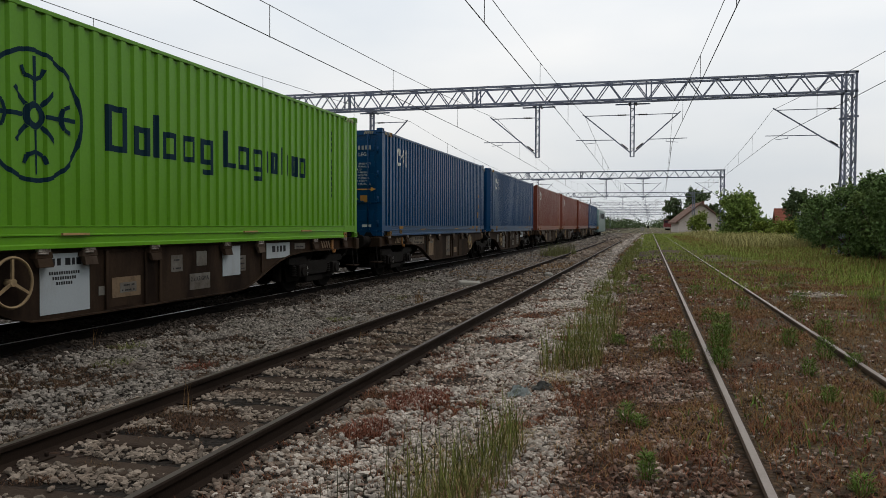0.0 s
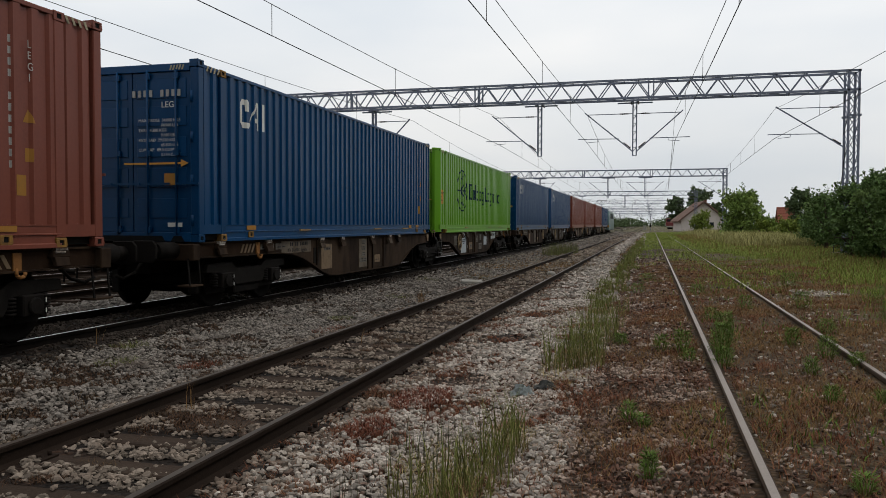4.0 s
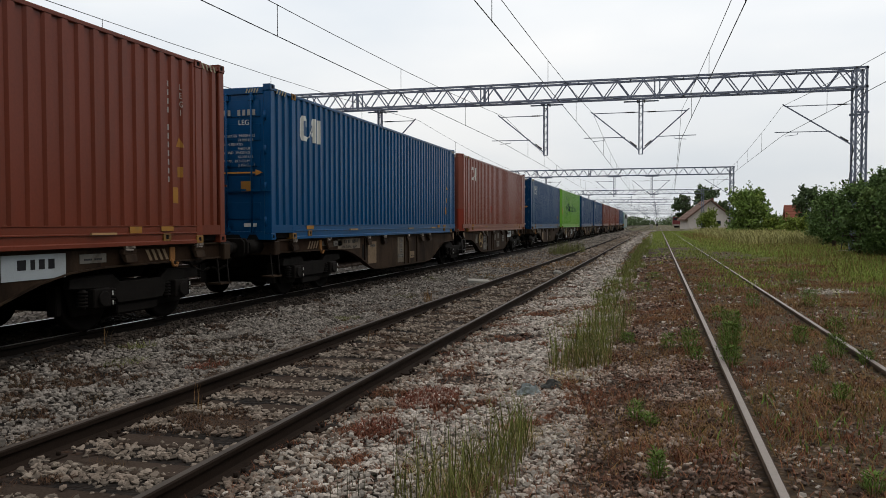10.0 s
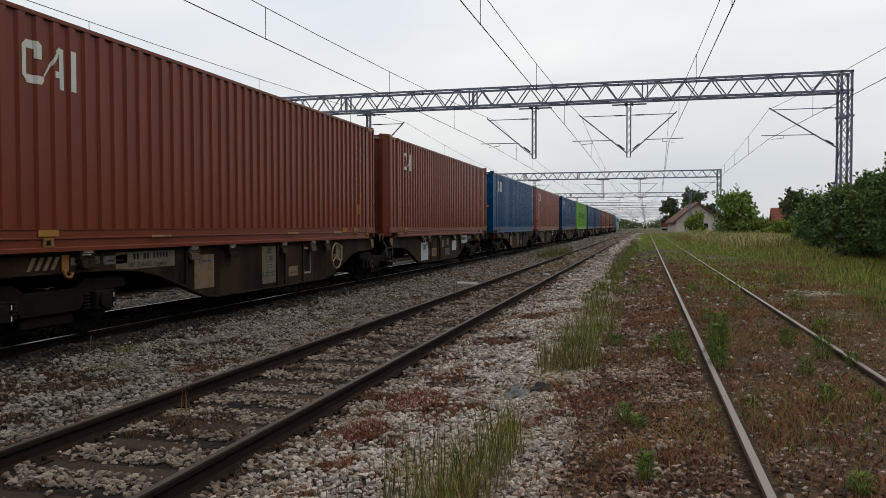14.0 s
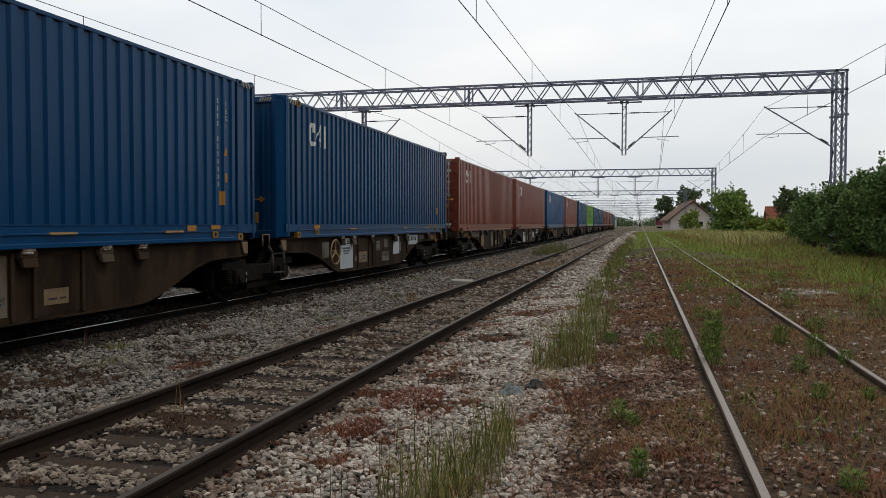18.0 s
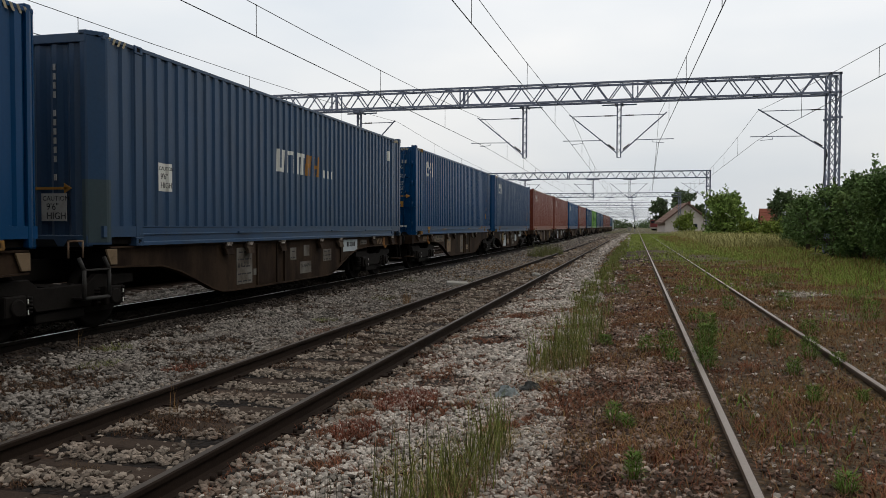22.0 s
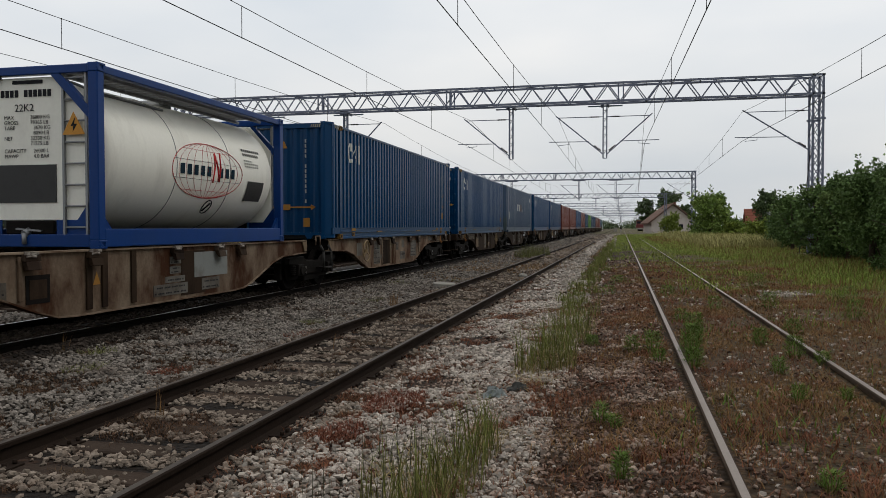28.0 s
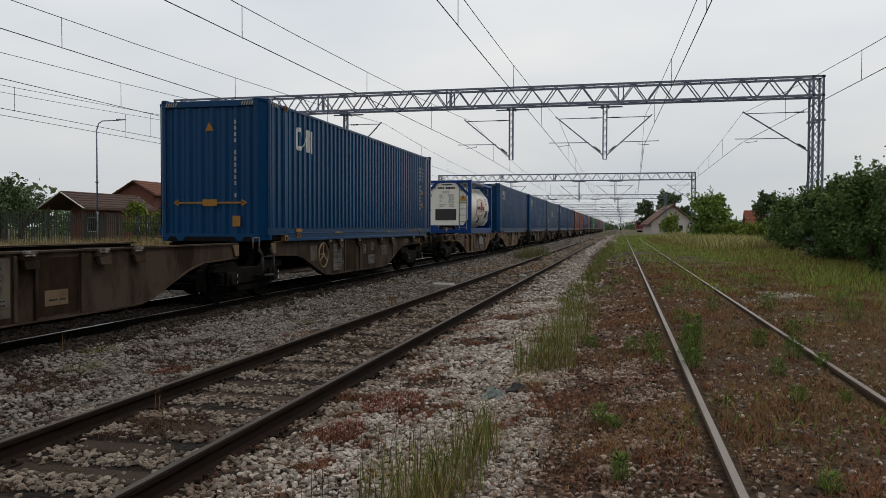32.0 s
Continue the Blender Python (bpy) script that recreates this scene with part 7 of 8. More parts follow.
blades("straw_spikes", "pale dry stalks in the ballast", M_DRY, tuft_roots([(-4.8, 16.1, 0.1, 0.35), (-3.93, 10.2, 0.02, 0.04), (-4.03, 6.2, 0.03, 0.05), (-7.0, 8.7, 0.04, 0.05)], 100), 0.34, 0.3, 0.004)
blades("yard_grass", "rough grass along the fence beyond the yard tracks", M_STRAW, np.stack([rng.uniform(-27.5, -23.5, 14000), rng.uniform(24, 60, 14000), np.full(14000, -0.25)], 1), 1.15, 0.45, 0.012)


# ---- leafy weeds: stems with leaves, each one a thing ----
def weed(x, y, h, spread, n, mat=None, name="leafy_weed", label="bushy green weed growing beside the rail"):
    z0 = float(ground_z(np.array([x]), np.array([y]))[0])
    V, F = [], []
    for k in range(n):
        t = rng.random() ** 0.7
        a = rng.uniform(0, 6.283)
        r = spread * (0.25 + 0.75 * rng.random()) * (1.1 - 0.6 * t)
        px, py, pz = r * math.cos(a), r * math.sin(a), h * t
        L, w = 0.046 * rng.uniform(0.5, 1.4), 0.0036
        da, dz = a + rng.normal(0, 0.6), rng.uniform(0.1, 0.9)
        ex, ey = math.cos(da), math.sin(da)
        i = len(V)
        V += [(px, py, pz), (px + ex * L * 0.5 - ey * w, py + ey * L * 0.5 + ex * w, pz + L * dz * 0.6), (px + ex * L, py + ey * L, pz + L * dz), (px + ex * L * 0.5 + ey * w, py + ey * L * 0.5 - ex * w, pz + L * dz * 0.6)]
        F.append((i, i + 1, i + 2, i + 3))
    t = thing(name, label, "weed", "weeds in the yard", m=pose(x, y, z0))
    me = cloud("leaves", np.array(V), np.array(F), mat or M_WEED)
    part("leaves", me, None, t)
    g = Geo()
    for k in range(7):
        a = k * 0.9
        g.cyl((0.3 * spread * math.cos(a), 0.3 * spread * math.sin(a), -0.02), (spread * 0.7 * math.cos(a), spread * 0.7 * math.sin(a), h * (0.6 + 0.05 * k)), 0.004, 4)
    tagged(part("stem", g, mat or M_WEED, t), kind="stuff")
    return t


for x, y, h, sp, n in [(0.78, 9.3, 0.38, 0.14, 420), (0.86, 9.9, 0.42, 0.16, 420), (0.74, 8.6, 0.22, 0.12, 220), (0.36, 9.5, 0.26, 0.13, 260), (0.12, 9.7, 0.2, 0.10, 160), (0.40, 8.8, 0.14, 0.09, 120),
                       (1.68, 10.3, 0.22, 0.12, 220), (1.92, 9.5, 0.25, 0.14, 260), (2.1, 9.0, 0.14, 0.1, 140), (1.55, 8.4, 0.16, 0.09, 120), (3.1, 19.6, 0.34, 0.3, 420), (1.6, 14.5, 0.25, 0.16, 200), (0.95, 17.5, 0.22, 0.2, 200),
                       (-0.37, 10.5, 0.14, 0.1, 170), (-0.16, 6.3, 0.15, 0.07, 90), (-0.05, 6.15, 0.10, 0.06, 60), (0.0, 4.78, 0.17, 0.05, 110), (1.15, 4.7, 0.12, 0.07, 70), (2.3, 11.5, 0.2, 0.14, 180), (2.6, 15.0, 0.3, 0.2, 260),
                       (-0.3, 18.5, 0.22, 0.22, 220), (-0.1, 21.5, 0.25, 0.3, 260), (0.9, 12.6, 0.2, 0.14, 160), (1.45, 7.0, 0.14, 0.07, 90), (1.9, 7.3, 0.1, 0.06, 60), (3.6, 13.5, 0.3, 0.2, 220), (4.2, 16.2, 0.35, 0.25, 260)]:
    weed(x, y, h, sp, int(n * 2.4))
for x, y in ((4.0, 16.4), (4.3, 17.2), (1.35, 17.8), (1.1, 18.6)):
    weed(x, y, 0.32, 0.2, 90, M_LEAFYELLOW, "yellow_flowering_weed", "yellow-flowering weed at the meadow's edge")


# ---- litter ----
def crumpled(name, x, y, sx, sy, h, mat, label, category, seed):
    r = np.random.default_rng(seed)
    n = 9
    V = []
    z0 = float(ground_z(np.array([x]), np.array([y]))[0]) + 0.02
    for j in range(n):
        for i in range(n):
            u, w = i / (n - 1) - 0.5, j / (n - 1) - 0.5
            V.append((x + u * sx + r.normal(0, 0.01), y + w * sy + r.normal(0, 0.01), z0 + max(0, h * (1 - 3 * (u * u + w * w)) * r.uniform(0.3, 1.2))))
    F = [(j * n + i, j * n + i + 1, (j + 1) * n + i + 1, (j + 1) * n + i) for j in range(n - 1) for i in range(n - 1)]
    me = bpy.data.meshes.new(name)
    me.from_pydata(V, [], F)
    me.materials.append(mat)
    ob = tagged(new(name, me), label, category)
    so = ob.modifiers.new("thickness", "SOLIDIFY")
    so.thickness = 0.004
    return ob


crumpled("plastic_bag", -1.2, 7.5, 0.22, 0.20, 0.10, M_BAG, "crumpled pale blue plastic bag on the gravel", "plastic bag", 3)
crumpled("dark_rag", -1.0, 7.75, 0.22, 0.18, 0.07, M_RAG, "dark grey rag lying on the gravel", "rag", 5)
solid("concrete_slab", Geo().cbox(0, 0, 0.03, 0.62, 0.5, 0.10), M_PAPER, "pale broken slab lying in the ballast by the train", "concrete slab", bevel=0.02, m=pose(-4.97, 21.8, -0.26, 2, 3, 15))
solid("pale_boulder", Geo().cbox(0, 0, 0.06, 0.26, 0.22, 0.16), M_PAPER, "pale stone lying between the siding's rails", "stone", bevel=0.05, m=pose(-3.2, 25.8, -0.26, 4, 8, 25))
stones("rubble_patch", "whitish rubble lying at the edge of the grass", M_STONE, 2.95, 4.0, [(17.6, 18.9, 150, 0.024)])


# ---- trees and shrubs ----
def leaf_cloud(centres, n, size, mat, name="crown", flat=0.8):
    """Leaves gathered on uneven clumps (x, y, z, radius)."""
    C = np.array(centres)
    w = C[:, 3] ** 2
    k = rng.choice(len(C), n, p=w / w.sum())
    d = rng.normal(0, 1, (n, 3))
    d /= np.linalg.norm(d, axis=1)[:, None]
    r = C[k, 3] * (0.2 + 1.15 * rng.random(n) ** 0.8)
    P = C[k, :3] + d * r[:, None] * np.array([1, 1, flat])
    a = rng.normal(0, 1, (n, 3)) + d * 0.6
    a /= np.linalg.norm(a, axis=1)[:, None]
    b = np.cross(a, rng.normal(0, 1, (n, 3)))
    b /= np.linalg.norm(b, axis=1)[:, None]
    c = np.cross(a, b)
    s = (size * rng.uniform(0.6, 1.4, n))[:, None]
    v = np.stack([P - b * s, P + c * s * 0.5, P + b * s, P - c * s * 0.5], 1)
    return cloud(name, v.reshape(-1, 3), 4 * np.arange(n)[:, None] + np.arange(4), mat)


def clump_centres(w, h, d, z0, n, r, seed):
    """Clumps strung along boughs that rise and spread, thinning to their tips."""
    q = np.random.default_rng(seed)
    out = []
    for _ in range(n):
        t = q.random() ** 0.8
        a = q.uniform(0, 6.283)
        k = math.sqrt(q.random()) * math.sin(math.pi * min(0.97, 0.18 + 0.75 * t)) ** 0.6
        x, y, z = w / 2 * k * math.cos(a), d / 2 * k * math.sin(a), z0 + h * t
        out.append((x, y, z, r * q.uniform(0.55, 1.15)))
        if k > 0.55 or t > 0.7:
            dx, dy, dz = math.cos(a) * q.uniform(0.2, 0.9), math.sin(a) * q.uniform(0.2, 0.9), q.uniform(0.15, 1.0) * (0.4 + t)
            for m in (1, 2, 3):
                f = r * 0.50 * m
                out.append((x + dx * f, y + dy * f, z + dz * f, r * (0.62 - 0.14 * m) * q.uniform(0.8, 1.2)))
    return out


def tree(x, y, w, h, mat, n, size, label, category="tree", trunk=None, low=0.2, clumps=40, seed=1, name="tree", d=None):
    z = float(ground_z(np.array([x]), np.array([y]))[0])
    t = thing(name, label, category, m=pose(x, y, z))
    C = clump_centres(w * 0.72, h * (1 - low) * 0.82, (d or w) * 0.72, h * low + w * (0.03 if low < 0.1 else 0.10), clumps, w * 0.13, seed)
    part("crown", leaf_cloud(C, n, size, mat), None, t)
    g = Geo()
    tr = trunk or w * 0.035
    g.cyl((0, 0, -0.1), (0.02 * h, 0, h * 0.45), tr, 9, tr * 0.6)
    q = random.Random(seed)
    for c in C[:14]:
        b = h * q.uniform(0.15, 0.42)
        g.cyl((0.02 * b, 0, b), (c[0], c[1], c[2]), tr * 0.4, 6, tr * 0.12)
    part("trunk", g, M_BARK, t)
    return t


SHRUB = "dense green shrub at the meadow's edge"
for i, (x, y, w, h) in enumerate([(9.0, 25.5, 3.6, 3.7), (9.9, 28.5, 4.2, 4.2), (9.4, 32.0, 3.6, 3.5), (10.6, 35.0, 4.2, 3.7), (10.2, 38.5, 3.6, 3.3), (11.2, 42.0, 4.0, 3.6), (11.0, 46.5, 3.4, 3.0), (8.2, 23.0, 2.6, 3.2), (12.4, 31.0, 4.5, 4.6), (13.2, 38, 4.4, 4.2), (12.8, 50.0, 4.0, 3.3), (14.5, 56.0, 4, 3.0), (8.7, 33.6, 3.0, 3.7), (9.2, 36.8, 3.0, 3.7), (8.4, 29.6, 3.2, 3.6), (9.9, 41.0, 3.2, 3.5), (8.0, 35.6, 2.8, 3.4), (9.3, 47.0, 3.2, 3.5), (10.3, 53, 3.4, 3.5), (11.2, 59, 3.2, 3.2), (7.8, 21.4, 2.8, 3.2), (8.0, 24.8, 2.8, 3.6)]):
    tree(x, y, w, h, M_SHRUB, 24000 if y < 27 else 13000 if y < 34 else 6500, 0.044 if y < 27 else 0.060 if y < 34 else 0.075, SHRUB, "shrub", low=0.03, clumps=60, seed=20 + i, name="shrub")
# trees out of view, added to cut the sky light on the train
for i, (x, y, w, h) in enumerate([(10.6, 15.5, 5.5, 6.0), (10.8, 10.5, 6.0, 8.0), (11.2, 5.0, 7.0, 10.0), (11.2, -1.0, 7.0, 11.0), (11.4, -7.0, 7.0, 11.0), (11.4, -13.5, 7.0, 11.0), (11.8, -20.0, 7.5, 11.0), (11.8, -27.0, 7.5, 11.0)]):
    tree(x, y, w, h, M_SHRUB, 5200, 0.18, "unseen green tree added to shade the train's side", low=0.03, clumps=70, seed=120 + i)
# a second unseen row, added to block more of the low sky
for i, y in enumerate((13.0, 7.5, 1.5, -4.5, -10.5, -17.0, -24.0)):
    tree(17.5 + (i % 2), y, 8.0, 13.0, M_LEAFDARK, 4200, 0.24, "unseen tall tree added to block the low sky", low=0.02, clumps=70, seed=140 + i)
tree(10.0, 95, 6.6, 5.5, M_LEAF, 9000, 0.17, "leafy green tree standing before a house", seed=3, low=0.0, clumps=70)
tree(12.3, 93, 2.6, 2.6, M_LEAF, 1500, 0.12, "low leafy green tree on the meadow", seed=5, low=0.03)
tree(8.3, 140, 4.6, 3.8, M_LEAFYELLOW, 2600, 0.17, "yellow-green tree before the gabled house", seed=6, low=0.0, clumps=50)
tree(18.8, 110, 4.4, 5.9, M_LEAFDARK, 4200, 0.18, "dark round-crowned tree by a house", seed=7, low=0.3, clumps=40)
tree(12.0, 212, 9, 10.6, M_LEAFDARK, 2400, 0.4, "tall dark tree behind the gabled house", seed=8)
tree(6.2, 218, 6, 9.0, M_LEAFDARK, 1600, 0.4, "dark tree behind the gabled house", seed=9)
tree(15.6, 205, 5, 7.0, M_LEAFDARK, 1400, 0.4, "dark tree beside the gabled house", seed=10)
for i, (x, y, w, h) in enumerate([(13.0, 82, 3.6, 2.0), (12.0, 92, 3, 1.8), (16, 98, 4, 1.8), (17, 130, 5, 2.2), (14, 70, 3, 1.4)]):
    tree(x, y, w, h, M_LEAFYELLOW if y < 95 else M_LEAF, 1300, 0.16, "low scrub in the meadow", "shrub", low=0.02, clumps=20, seed=40 + i, name="scrub")
for i, (x, y, w, h) in enumerate([(-57.5, 62, 8, 4.8), (-64, 70, 8, 4.9), (-54.5, 56, 5, 4.2), (-74, 84, 9, 5.8), (-48, 82, 5, 4.6)]):
    tree(x, y, w, h, M_LEAFDARK, 5500, 0.16, "dark leafy tree behind the fence", seed=60 + i)
for i, (x, y, w, h) in enumerate([(-33, 48.3, 2.6, 3.6), (-32.5, 50.6, 2.4, 3.0), (-33.5, 53.5, 2.8, 3.2), (-34, 57, 2.6, 3.6)]):
    tree(x, y, w, h, M_LEAFYELLOW, 1500, 0.13, "yellow-green bush behind the fence", "shrub", seed=70 + i, low=0.05, name="bush")
C = []
q = random.Random(5)
for k in range(170):
    yy = q.uniform(420, 640)
    side = q.choice((-1, -1, 1))
    xx = (q.uniform(-150, -12) if side < 0 else q.uniform(9, 120))
    C.append((xx, yy, q.uniform(1.5, 4.2), q.uniform(3.0, 5.5)))
for k in range(60):
    C.append((q.uniform(-40, 45), q.uniform(640, 760), q.uniform(0.5, 3.0), q.uniform(3.0, 5.0)))
tagged(new("far_woods", leaf_cloud(C, 22000, 0.8, M_LEAFDARK, "far_woods")), "dark line of distant trees along the railway", "woods", kind="stuff")
C = []
for k in range(60):
    C.append((q.uniform(-130, -75), q.uniform(90, 260), q.uniform(1.5, 4.5), q.uniform(2.5, 4.5)))
tagged(new("woods_beyond_fence", leaf_cloud(C, 9000, 0.5, M_LEAFDARK, "woods_beyond_fence")), "dark trees behind the houses beyond the fence", "woods", kind="stuff")


# ---- houses ----
def gabled_house(name, x, y, w, d, eave, ridge, wall_m, roof_m, label, rot=0.0, windows=(), chimney=True, over=0.5, thick=0.2, porch=0.0):
    """Ridge along local y; the gable faces -y."""
    t = thing(name, label, "house", m=pose(x, y, -0.2, 0, 0, rot))
    wall = part("wall", Geo().prism([(-w / 2, 0), (w / 2, 0), (w / 2, eave), (0, ridge), (-w / 2, eave)], 1, -d / 2, d / 2), wall_m, t)
    for s in (1, -1):
        k = (ridge - eave) / (w / 2)
        g = Geo().prism([(0, ridge + 0.05), (s * (w / 2 + over), eave - k * over + 0.05), (s * (w / 2 + over), eave - k * over + 0.05 + thick), (0, ridge + 0.05 + thick)], 1, -d / 2 - over - porch, d / 2 + over)
        r = part("roof", g, roof_m, t, "tiled roof slope")
        n = int(d / 0.9)
        for j in range(6):
            u = (j + 0.5) / 6
            part("tile_course", Geo().bar((s * (w / 2 + over) * u, -d / 2 - over - porch, ridge + 0.06 + thick - (ridge - eave + k * over) * u), (s * (w / 2 + over) * u, d / 2 + over, ridge + 0.06 + thick - (ridge - eave + k * over) * u), 0.10, 0.04), roof_m, r)
    part("fascia", Geo().bar((0, -d / 2 - over - porch - 0.02, ridge + 0.15), (-w / 2 - over, -d / 2 - over - porch - 0.02, eave - over * (ridge - eave) / (w / 2) + 0.15), 0.05, 0.22, up=(0, 1, 0)).bar((0, -d / 2 - over - porch - 0.02, ridge + 0.15), (w / 2 + over, -d / 2 - over - porch - 0.02, eave - over * (ridge - eave) / (w / 2) + 0.15), 0.05, 0.22, up=(0, 1, 0)), M_RENDER if porch else M_ROOFBROWN, t)
    if porch:
        for xx in (-w / 2, w / 2 - 0.15):
            part("porch_post", Geo().box(xx, xx + 0.15, -d / 2 - porch, -d / 2 - porch + 0.15, 0, eave), M_ROOFBROWN, t)
    for face, u, z, ww, hh in windows:
        if face == "gable":
            a = (u - ww / 2, u + ww / 2, -d / 2 - 0.04, -d / 2 + 0.02)
        else:
            a = (w / 2 - 0.02, w / 2 + 0.04, u - ww / 2, u + ww / 2) if face == "right" else (-w / 2 - 0.04, -w / 2 + 0.02, u - ww / 2, u + ww / 2)
        wi = part("window", Geo().box(*a, z, z + hh), M_RENDER, wall)
        b = (a[0] + 0.08, a[1] - 0.08, a[2] - 0.01, a[3]) if face == "gable" else (a[0] - 0.01, a[1] + 0.01, a[2] + 0.08, a[3] - 0.08)
        part("pane", Geo().box(*b, z + 0.08, z + hh - 0.08), M_PANE, wi)
    if chimney:
        part("chimney", Geo().box(w * 0.12, w * 0.12 + 0.6, 0, 0.6, ridge - 0.8, ridge + 0.9), M_BRICKWALL, t)
    return t


gabled_house("gabled_house", 10.9, 197, 10.0, 15, 2.7, 6.7, M_PINKWALL, M_ROOFPALE, "pinkish-grey plastered house with a wide red-brown gabled roof", windows=[("gable", -1.8, 1.0, 1.1, 1.3), ("gable", 1.8, 1.0, 1.1, 1.3), ("gable", 0, 3.3, 0.9, 1.0)], rot=5, over=0.7, thick=0.42)
gabled_house("red_roof_house", 24.2, 150, 3.4, 4.4, 2.4, 4.6, M_BRICKWALL, M_ROOFRED, "small house with a bright red tiled roof", rot=90, windows=[("gable", 0, 1.0, 1.0, 1.2), ("right", 0, 1.0, 1.0, 1.2)], chimney=False)
gabled_house("brick_house", -41.9, 57.9, 3.2, 6.0, 3.15, 4.12, M_BRICKWALL, M_ROOFBROWN, "low red-brick house with a brown tiled roof behind a fence", windows=[("gable", 0.4, 1.2, 0.9, 1.2), ("right", 2, 1.0, 1.2, 1.2)], chimney=False, over=0.45, porch=2.7)
gabled_house("large_roof_house", -53.4, 84.0, 4.6, 12, 5.3, 6.6, M_BRICKWALL, M_ROOF, "brick house with a large red-brown roof", windows=[("gable", -1.1, 1.2, 1.2, 1.3), ("gable", 1.1, 1.2, 1.2, 1.3), ("gable", 0, 4.0, 1.0, 1.0), ("right", -2, 1.2, 1.3, 1.3), ("right", 2, 1.2, 1.3, 1.3)], chimney=False)
tree(-37.5, 63, 5.0, 4.0, M_LEAFDARK, 7500, 0.095, "dark green bush behind the fence", "shrub", seed=77, low=0.03, name="bush", clumps=60)
shed = thing("blue_roofed_shed", "long low brick shed with a blue sheet roof and awning", "shed", m=pose(-47.5, 83, -0.2, 0, 0, 28))
part("wall", Geo().box(-6, 6, 0, 6, 0, 4.3), M_BRICKWALL, shed)
part("roof", Geo().prism([(-0.5, 4.35), (3.0, 5.35), (6.5, 4.35), (6.5, 4.5), (3.0, 5.5), (-0.5, 4.5)], 0, -6.4, 6.4), M_BLUEROOF, shed)
part("awning", Geo().prism([(-1.9, 3.75), (0.0, 4.1), (0.0, 4.18), (-1.9, 3.83)], 0, -6.2, 2.0), M_BLUEROOF, shed, "blue sheet awning")
for xx in (-4.0, -1.2, 1.6, 4.2):
    wi = part("window", Geo().box(xx - 0.6, xx + 0.6, -0.05, 0.02, 1.4, 2.7), M_RENDER, shed)
    part("pane", Geo().box(xx - 0.52, xx + 0.52, -0.06, -0.045, 1.48, 2.62), M_PANE, wi)
gabled_house("brick_annex", -39.0, 84.5, 6.0, 6.5, 4.3, 5.4, M_BRICKWALL, M_ROOFBROWN, "brick annex with a low brown roof and chimney", rot=118)
yard_wall = thing("yard_wall", "brown panelled yard wall with a white coping", "wall")
for k in range(6):
    ya = 50.0 + k * 2.3
    part("panel", Geo().box(-30.06, -29.98, ya + 0.06, ya + 2.24, -0.3, 2.2), M_BROWNPANEL, yard_wall, bevel=0.01)
    part("pilaster", Geo().box(-30.1, -29.93, ya - 0.06, ya + 0.06, -0.3, 2.3), M_BROWNPANEL, yard_wall)
    if k < 5:
        part("coping", Geo().box(-30.2, -29.84, ya + 0.01, ya + 2.29, 2.2, 2.56), M_RENDER, yard_wall, "white coping", bevel=0.02)
tree(-31.2, 69.5, 7.0, 6.2, M_LEAFDARK, 9000, 0.12, "leafy green tree behind the yard wall", seed=81, low=0.05, clumps=70)


# ---- fence, lamp, far vehicle, signals ----
fence = thing("palisade_fence", "dark metal palisade fence along the yard", "fence")
picket = Geo().prism([(-0.035, 0.1), (0.035, 0.1), (0.035, 2.15), (0, 2.35), (-0.035, 2.15)], 0, -0.006, 0.006).mesh("picket")
fpost = Geo().box(-0.05, 0.05, -0.05, 0.05, -0.1, 2.3).mesh("post", 0.006)
for k in range(11):
    yy = 20 + k * 2.75
    part("post", fpost, M_FENCE, fence).location = (-28.05, yy, -0.15)
    for j in range(1, 16):
        part("picket", picket, M_FENCE, fence).location = (-28, yy + j * 0.172, -0.15)
for zz in (0.35, 1.75):
    part("rail", Geo().box(-28.04, -28.01, 20, 49.2, zz - 0.15, zz - 0.09), M_FENCE, fence)
lamp = thing("street_lamp", "tall grey street lamp with a curved arm", "street lamp", m=pose(-30, 40.1, -0.2))
part("pole", Geo().cyl((0, 0, -0.1), (0, 0, 2.5), 0.075, 12).cyl((0, 0, 2.5), (0, 0, 7.3), 0.05, 12, 0.04), M_GANTRY, lamp)
part("arm", Geo().tube([(0, 0, 7.25), (0.05, 0.12, 7.65), (0.1, 0.4, 7.85), (0.2, 1.2, 7.98), (0.3, 1.6, 8.03)], 0.032, 8), M_GANTRY, lamp)
part("lamp_head", Geo().prism([(1.5, 8.0), (2.15, 8.12), (2.15, 8.2), (1.5, 8.12)], 0, 0.22, 0.42), M_STEEL, lamp, bevel=0.01)
part("band", Geo().cyl((0, 0, 4.2), (0, 0, 4.26), 0.1, 12), M_GANTRY, lamp)

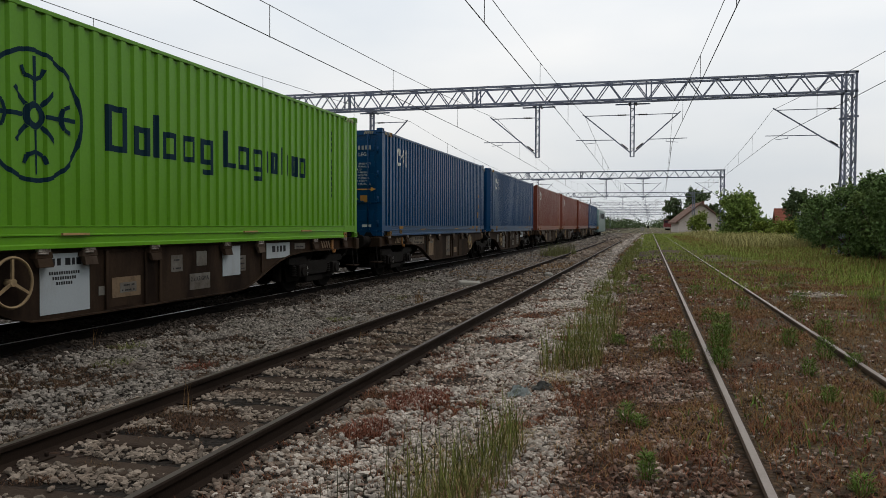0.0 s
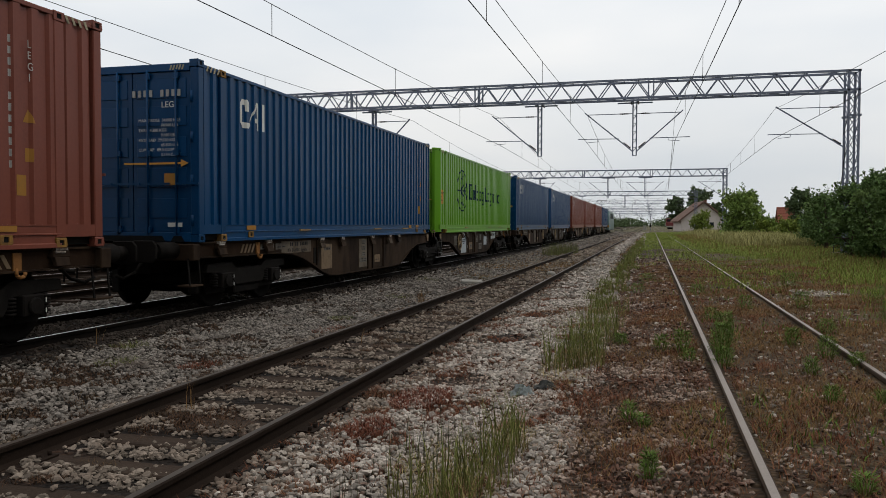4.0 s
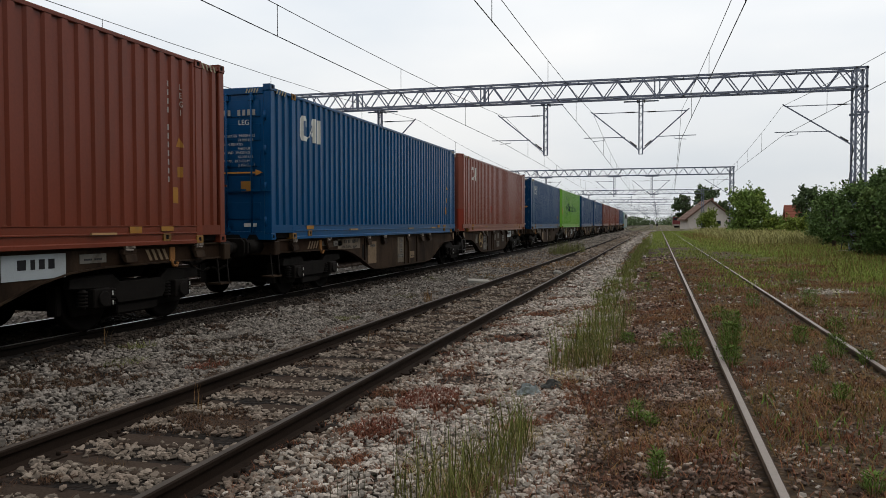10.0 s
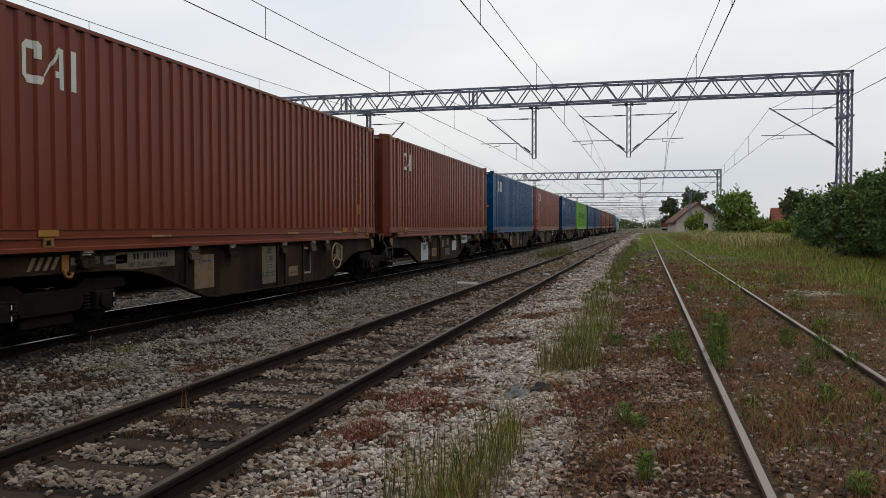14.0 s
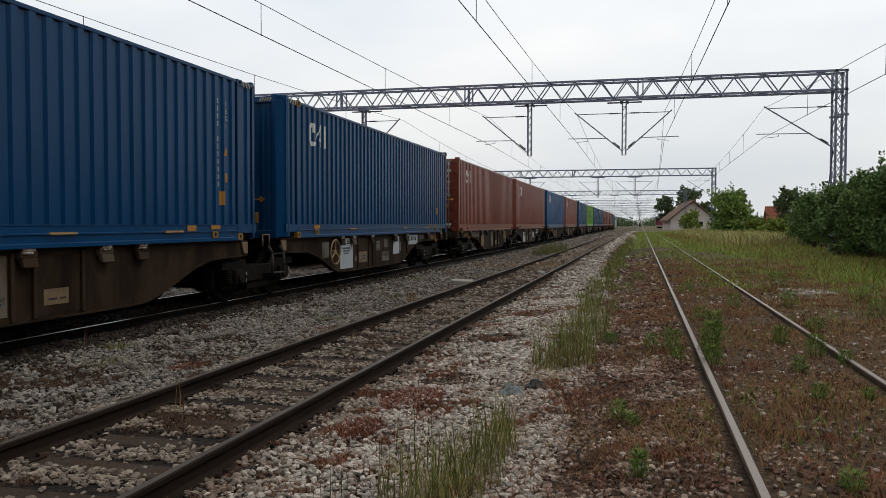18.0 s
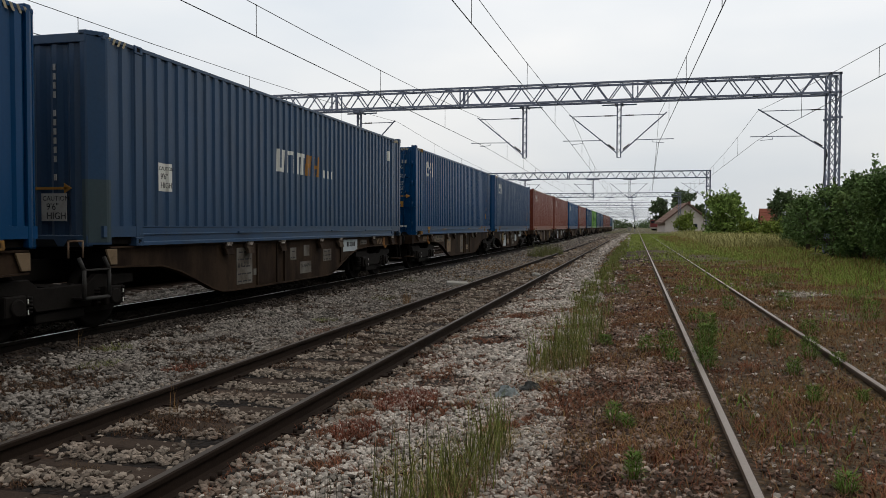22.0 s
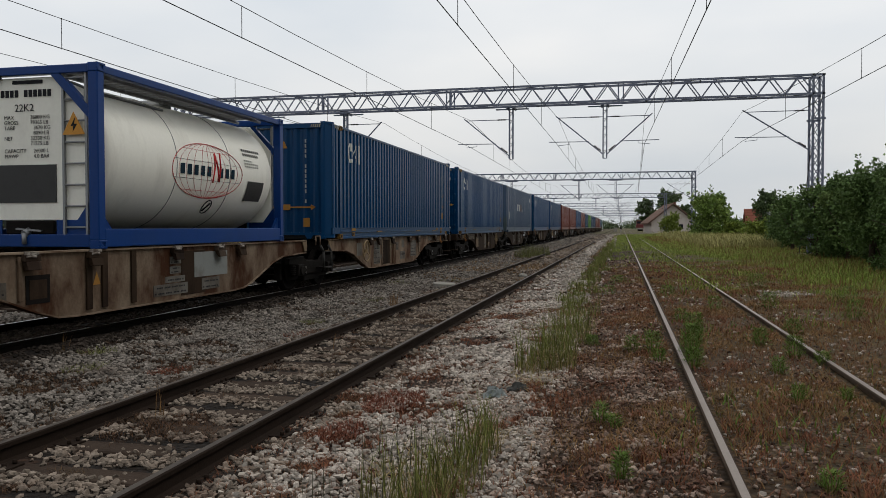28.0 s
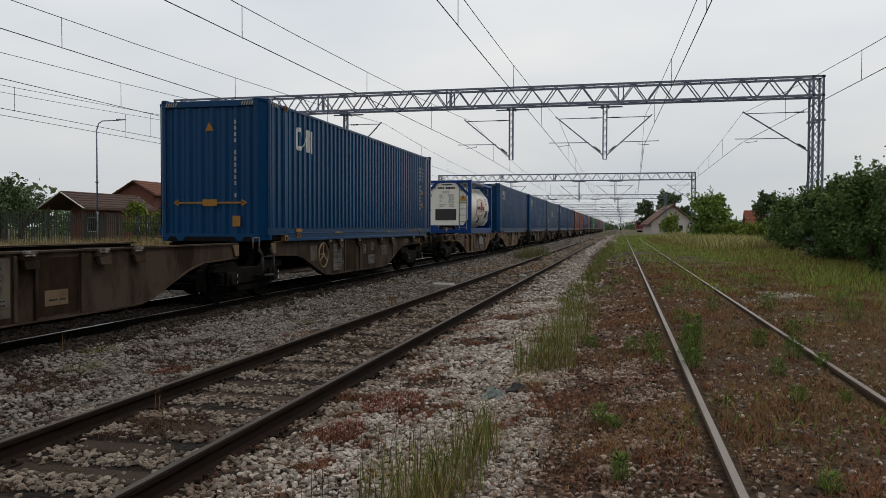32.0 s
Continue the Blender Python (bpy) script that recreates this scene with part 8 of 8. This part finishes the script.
car = thing("red_rail_vehicle", "red works rail vehicle standing far down the track", "rail vehicle", m=pose(5.9, 270, 0))
part("body", Geo().box(-1.4, 1.4, -4, 4, 0.9, 2.2), M_REDLOCO, car, bevel=0.1)
part("cab", Geo().box(-1.3, 1.3, -3.6, -0.8, 2.2, 3.5), M_REDLOCO, car, bevel=0.1)
part("windscreen", Geo().box(-1.1, 1.1, -3.64, -3.58, 2.5, 3.2), M_PANE, car)
part("bumper", Geo().box(-1.4, 1.4, -4.2, -4.0, 0.6, 1.1), M_PAPER, car)
for yy in (-2.4, 2.4):
    part("wheelset", Geo().cyl((-0.8, yy, 0.45), (0.8, yy, 0.45), 0.45, 20), M_WHEEL, car)
sig = thing("dwarf_signal", "small dark ground signal between the far tracks", "signal", m=pose(1.3 - 1.6, 205, -0.1))
part("post", Geo().cyl((0, 0, 0), (0, 0, 1.0), 0.06, 10), M_GANTRY, sig)
part("head", Geo().box(-0.2, 0.2, -0.12, 0.12, 0.9, 1.6), M_BOGIE, sig, bevel=0.02)
cab = thing("relay_cabinet", "small yellowish-white trackside cabinet", "cabinet", m=pose(-4.1 + 2.0, 255, -0.2))
part("body", Geo().box(-0.5, 0.5, -0.3, 0.3, 0, 1.3), M_PAPER, cab, bevel=0.02)
part("roof", Geo().box(-0.56, 0.56, -0.36, 0.36, 1.3, 1.38), M_STEEL, cab)
pole = thing("wooden_pole", "thin grey pole in the meadow", "pole", m=pose(15.5, 90, 0))
part("shaft", Geo().cyl((0, 0, -0.2), (0, 0, 3.1), 0.10, 10, 0.08), M_STEEL, pole)
part("crossarm", Geo().box(-0.35, 0.35, -0.05, 0.05, 2.85, 2.95), M_STEEL, pole)


# ---- what moves ----
def travelled(t):
    """Metres that the train has rolled after t seconds; it slowly gathers speed."""
    return 5.3153 * t + 0.016581 * t * t + 0.00020463 * t ** 3


def motions():
    stops = [i * 1.0 for i in range(33)]
    turns = [i / 15 for i in range(481)]
    spin = [(t, -math.degrees(travelled(t) / 0.46)) for t in turns]
    for ob, y, z in MOVERS:
        walk(ob, [(t, pose(X_TRAIN, y + travelled(t), z)) for t in stops])
        for axle in ob.children_recursive:
            if axle.name.startswith("wheelset") and ob.name.startswith("flat_wagon"):
                x0, y0, z0 = axle.location
                walk(axle, [(t, pose(x0, y0, z0, a)) for t, a in spin])


motions()
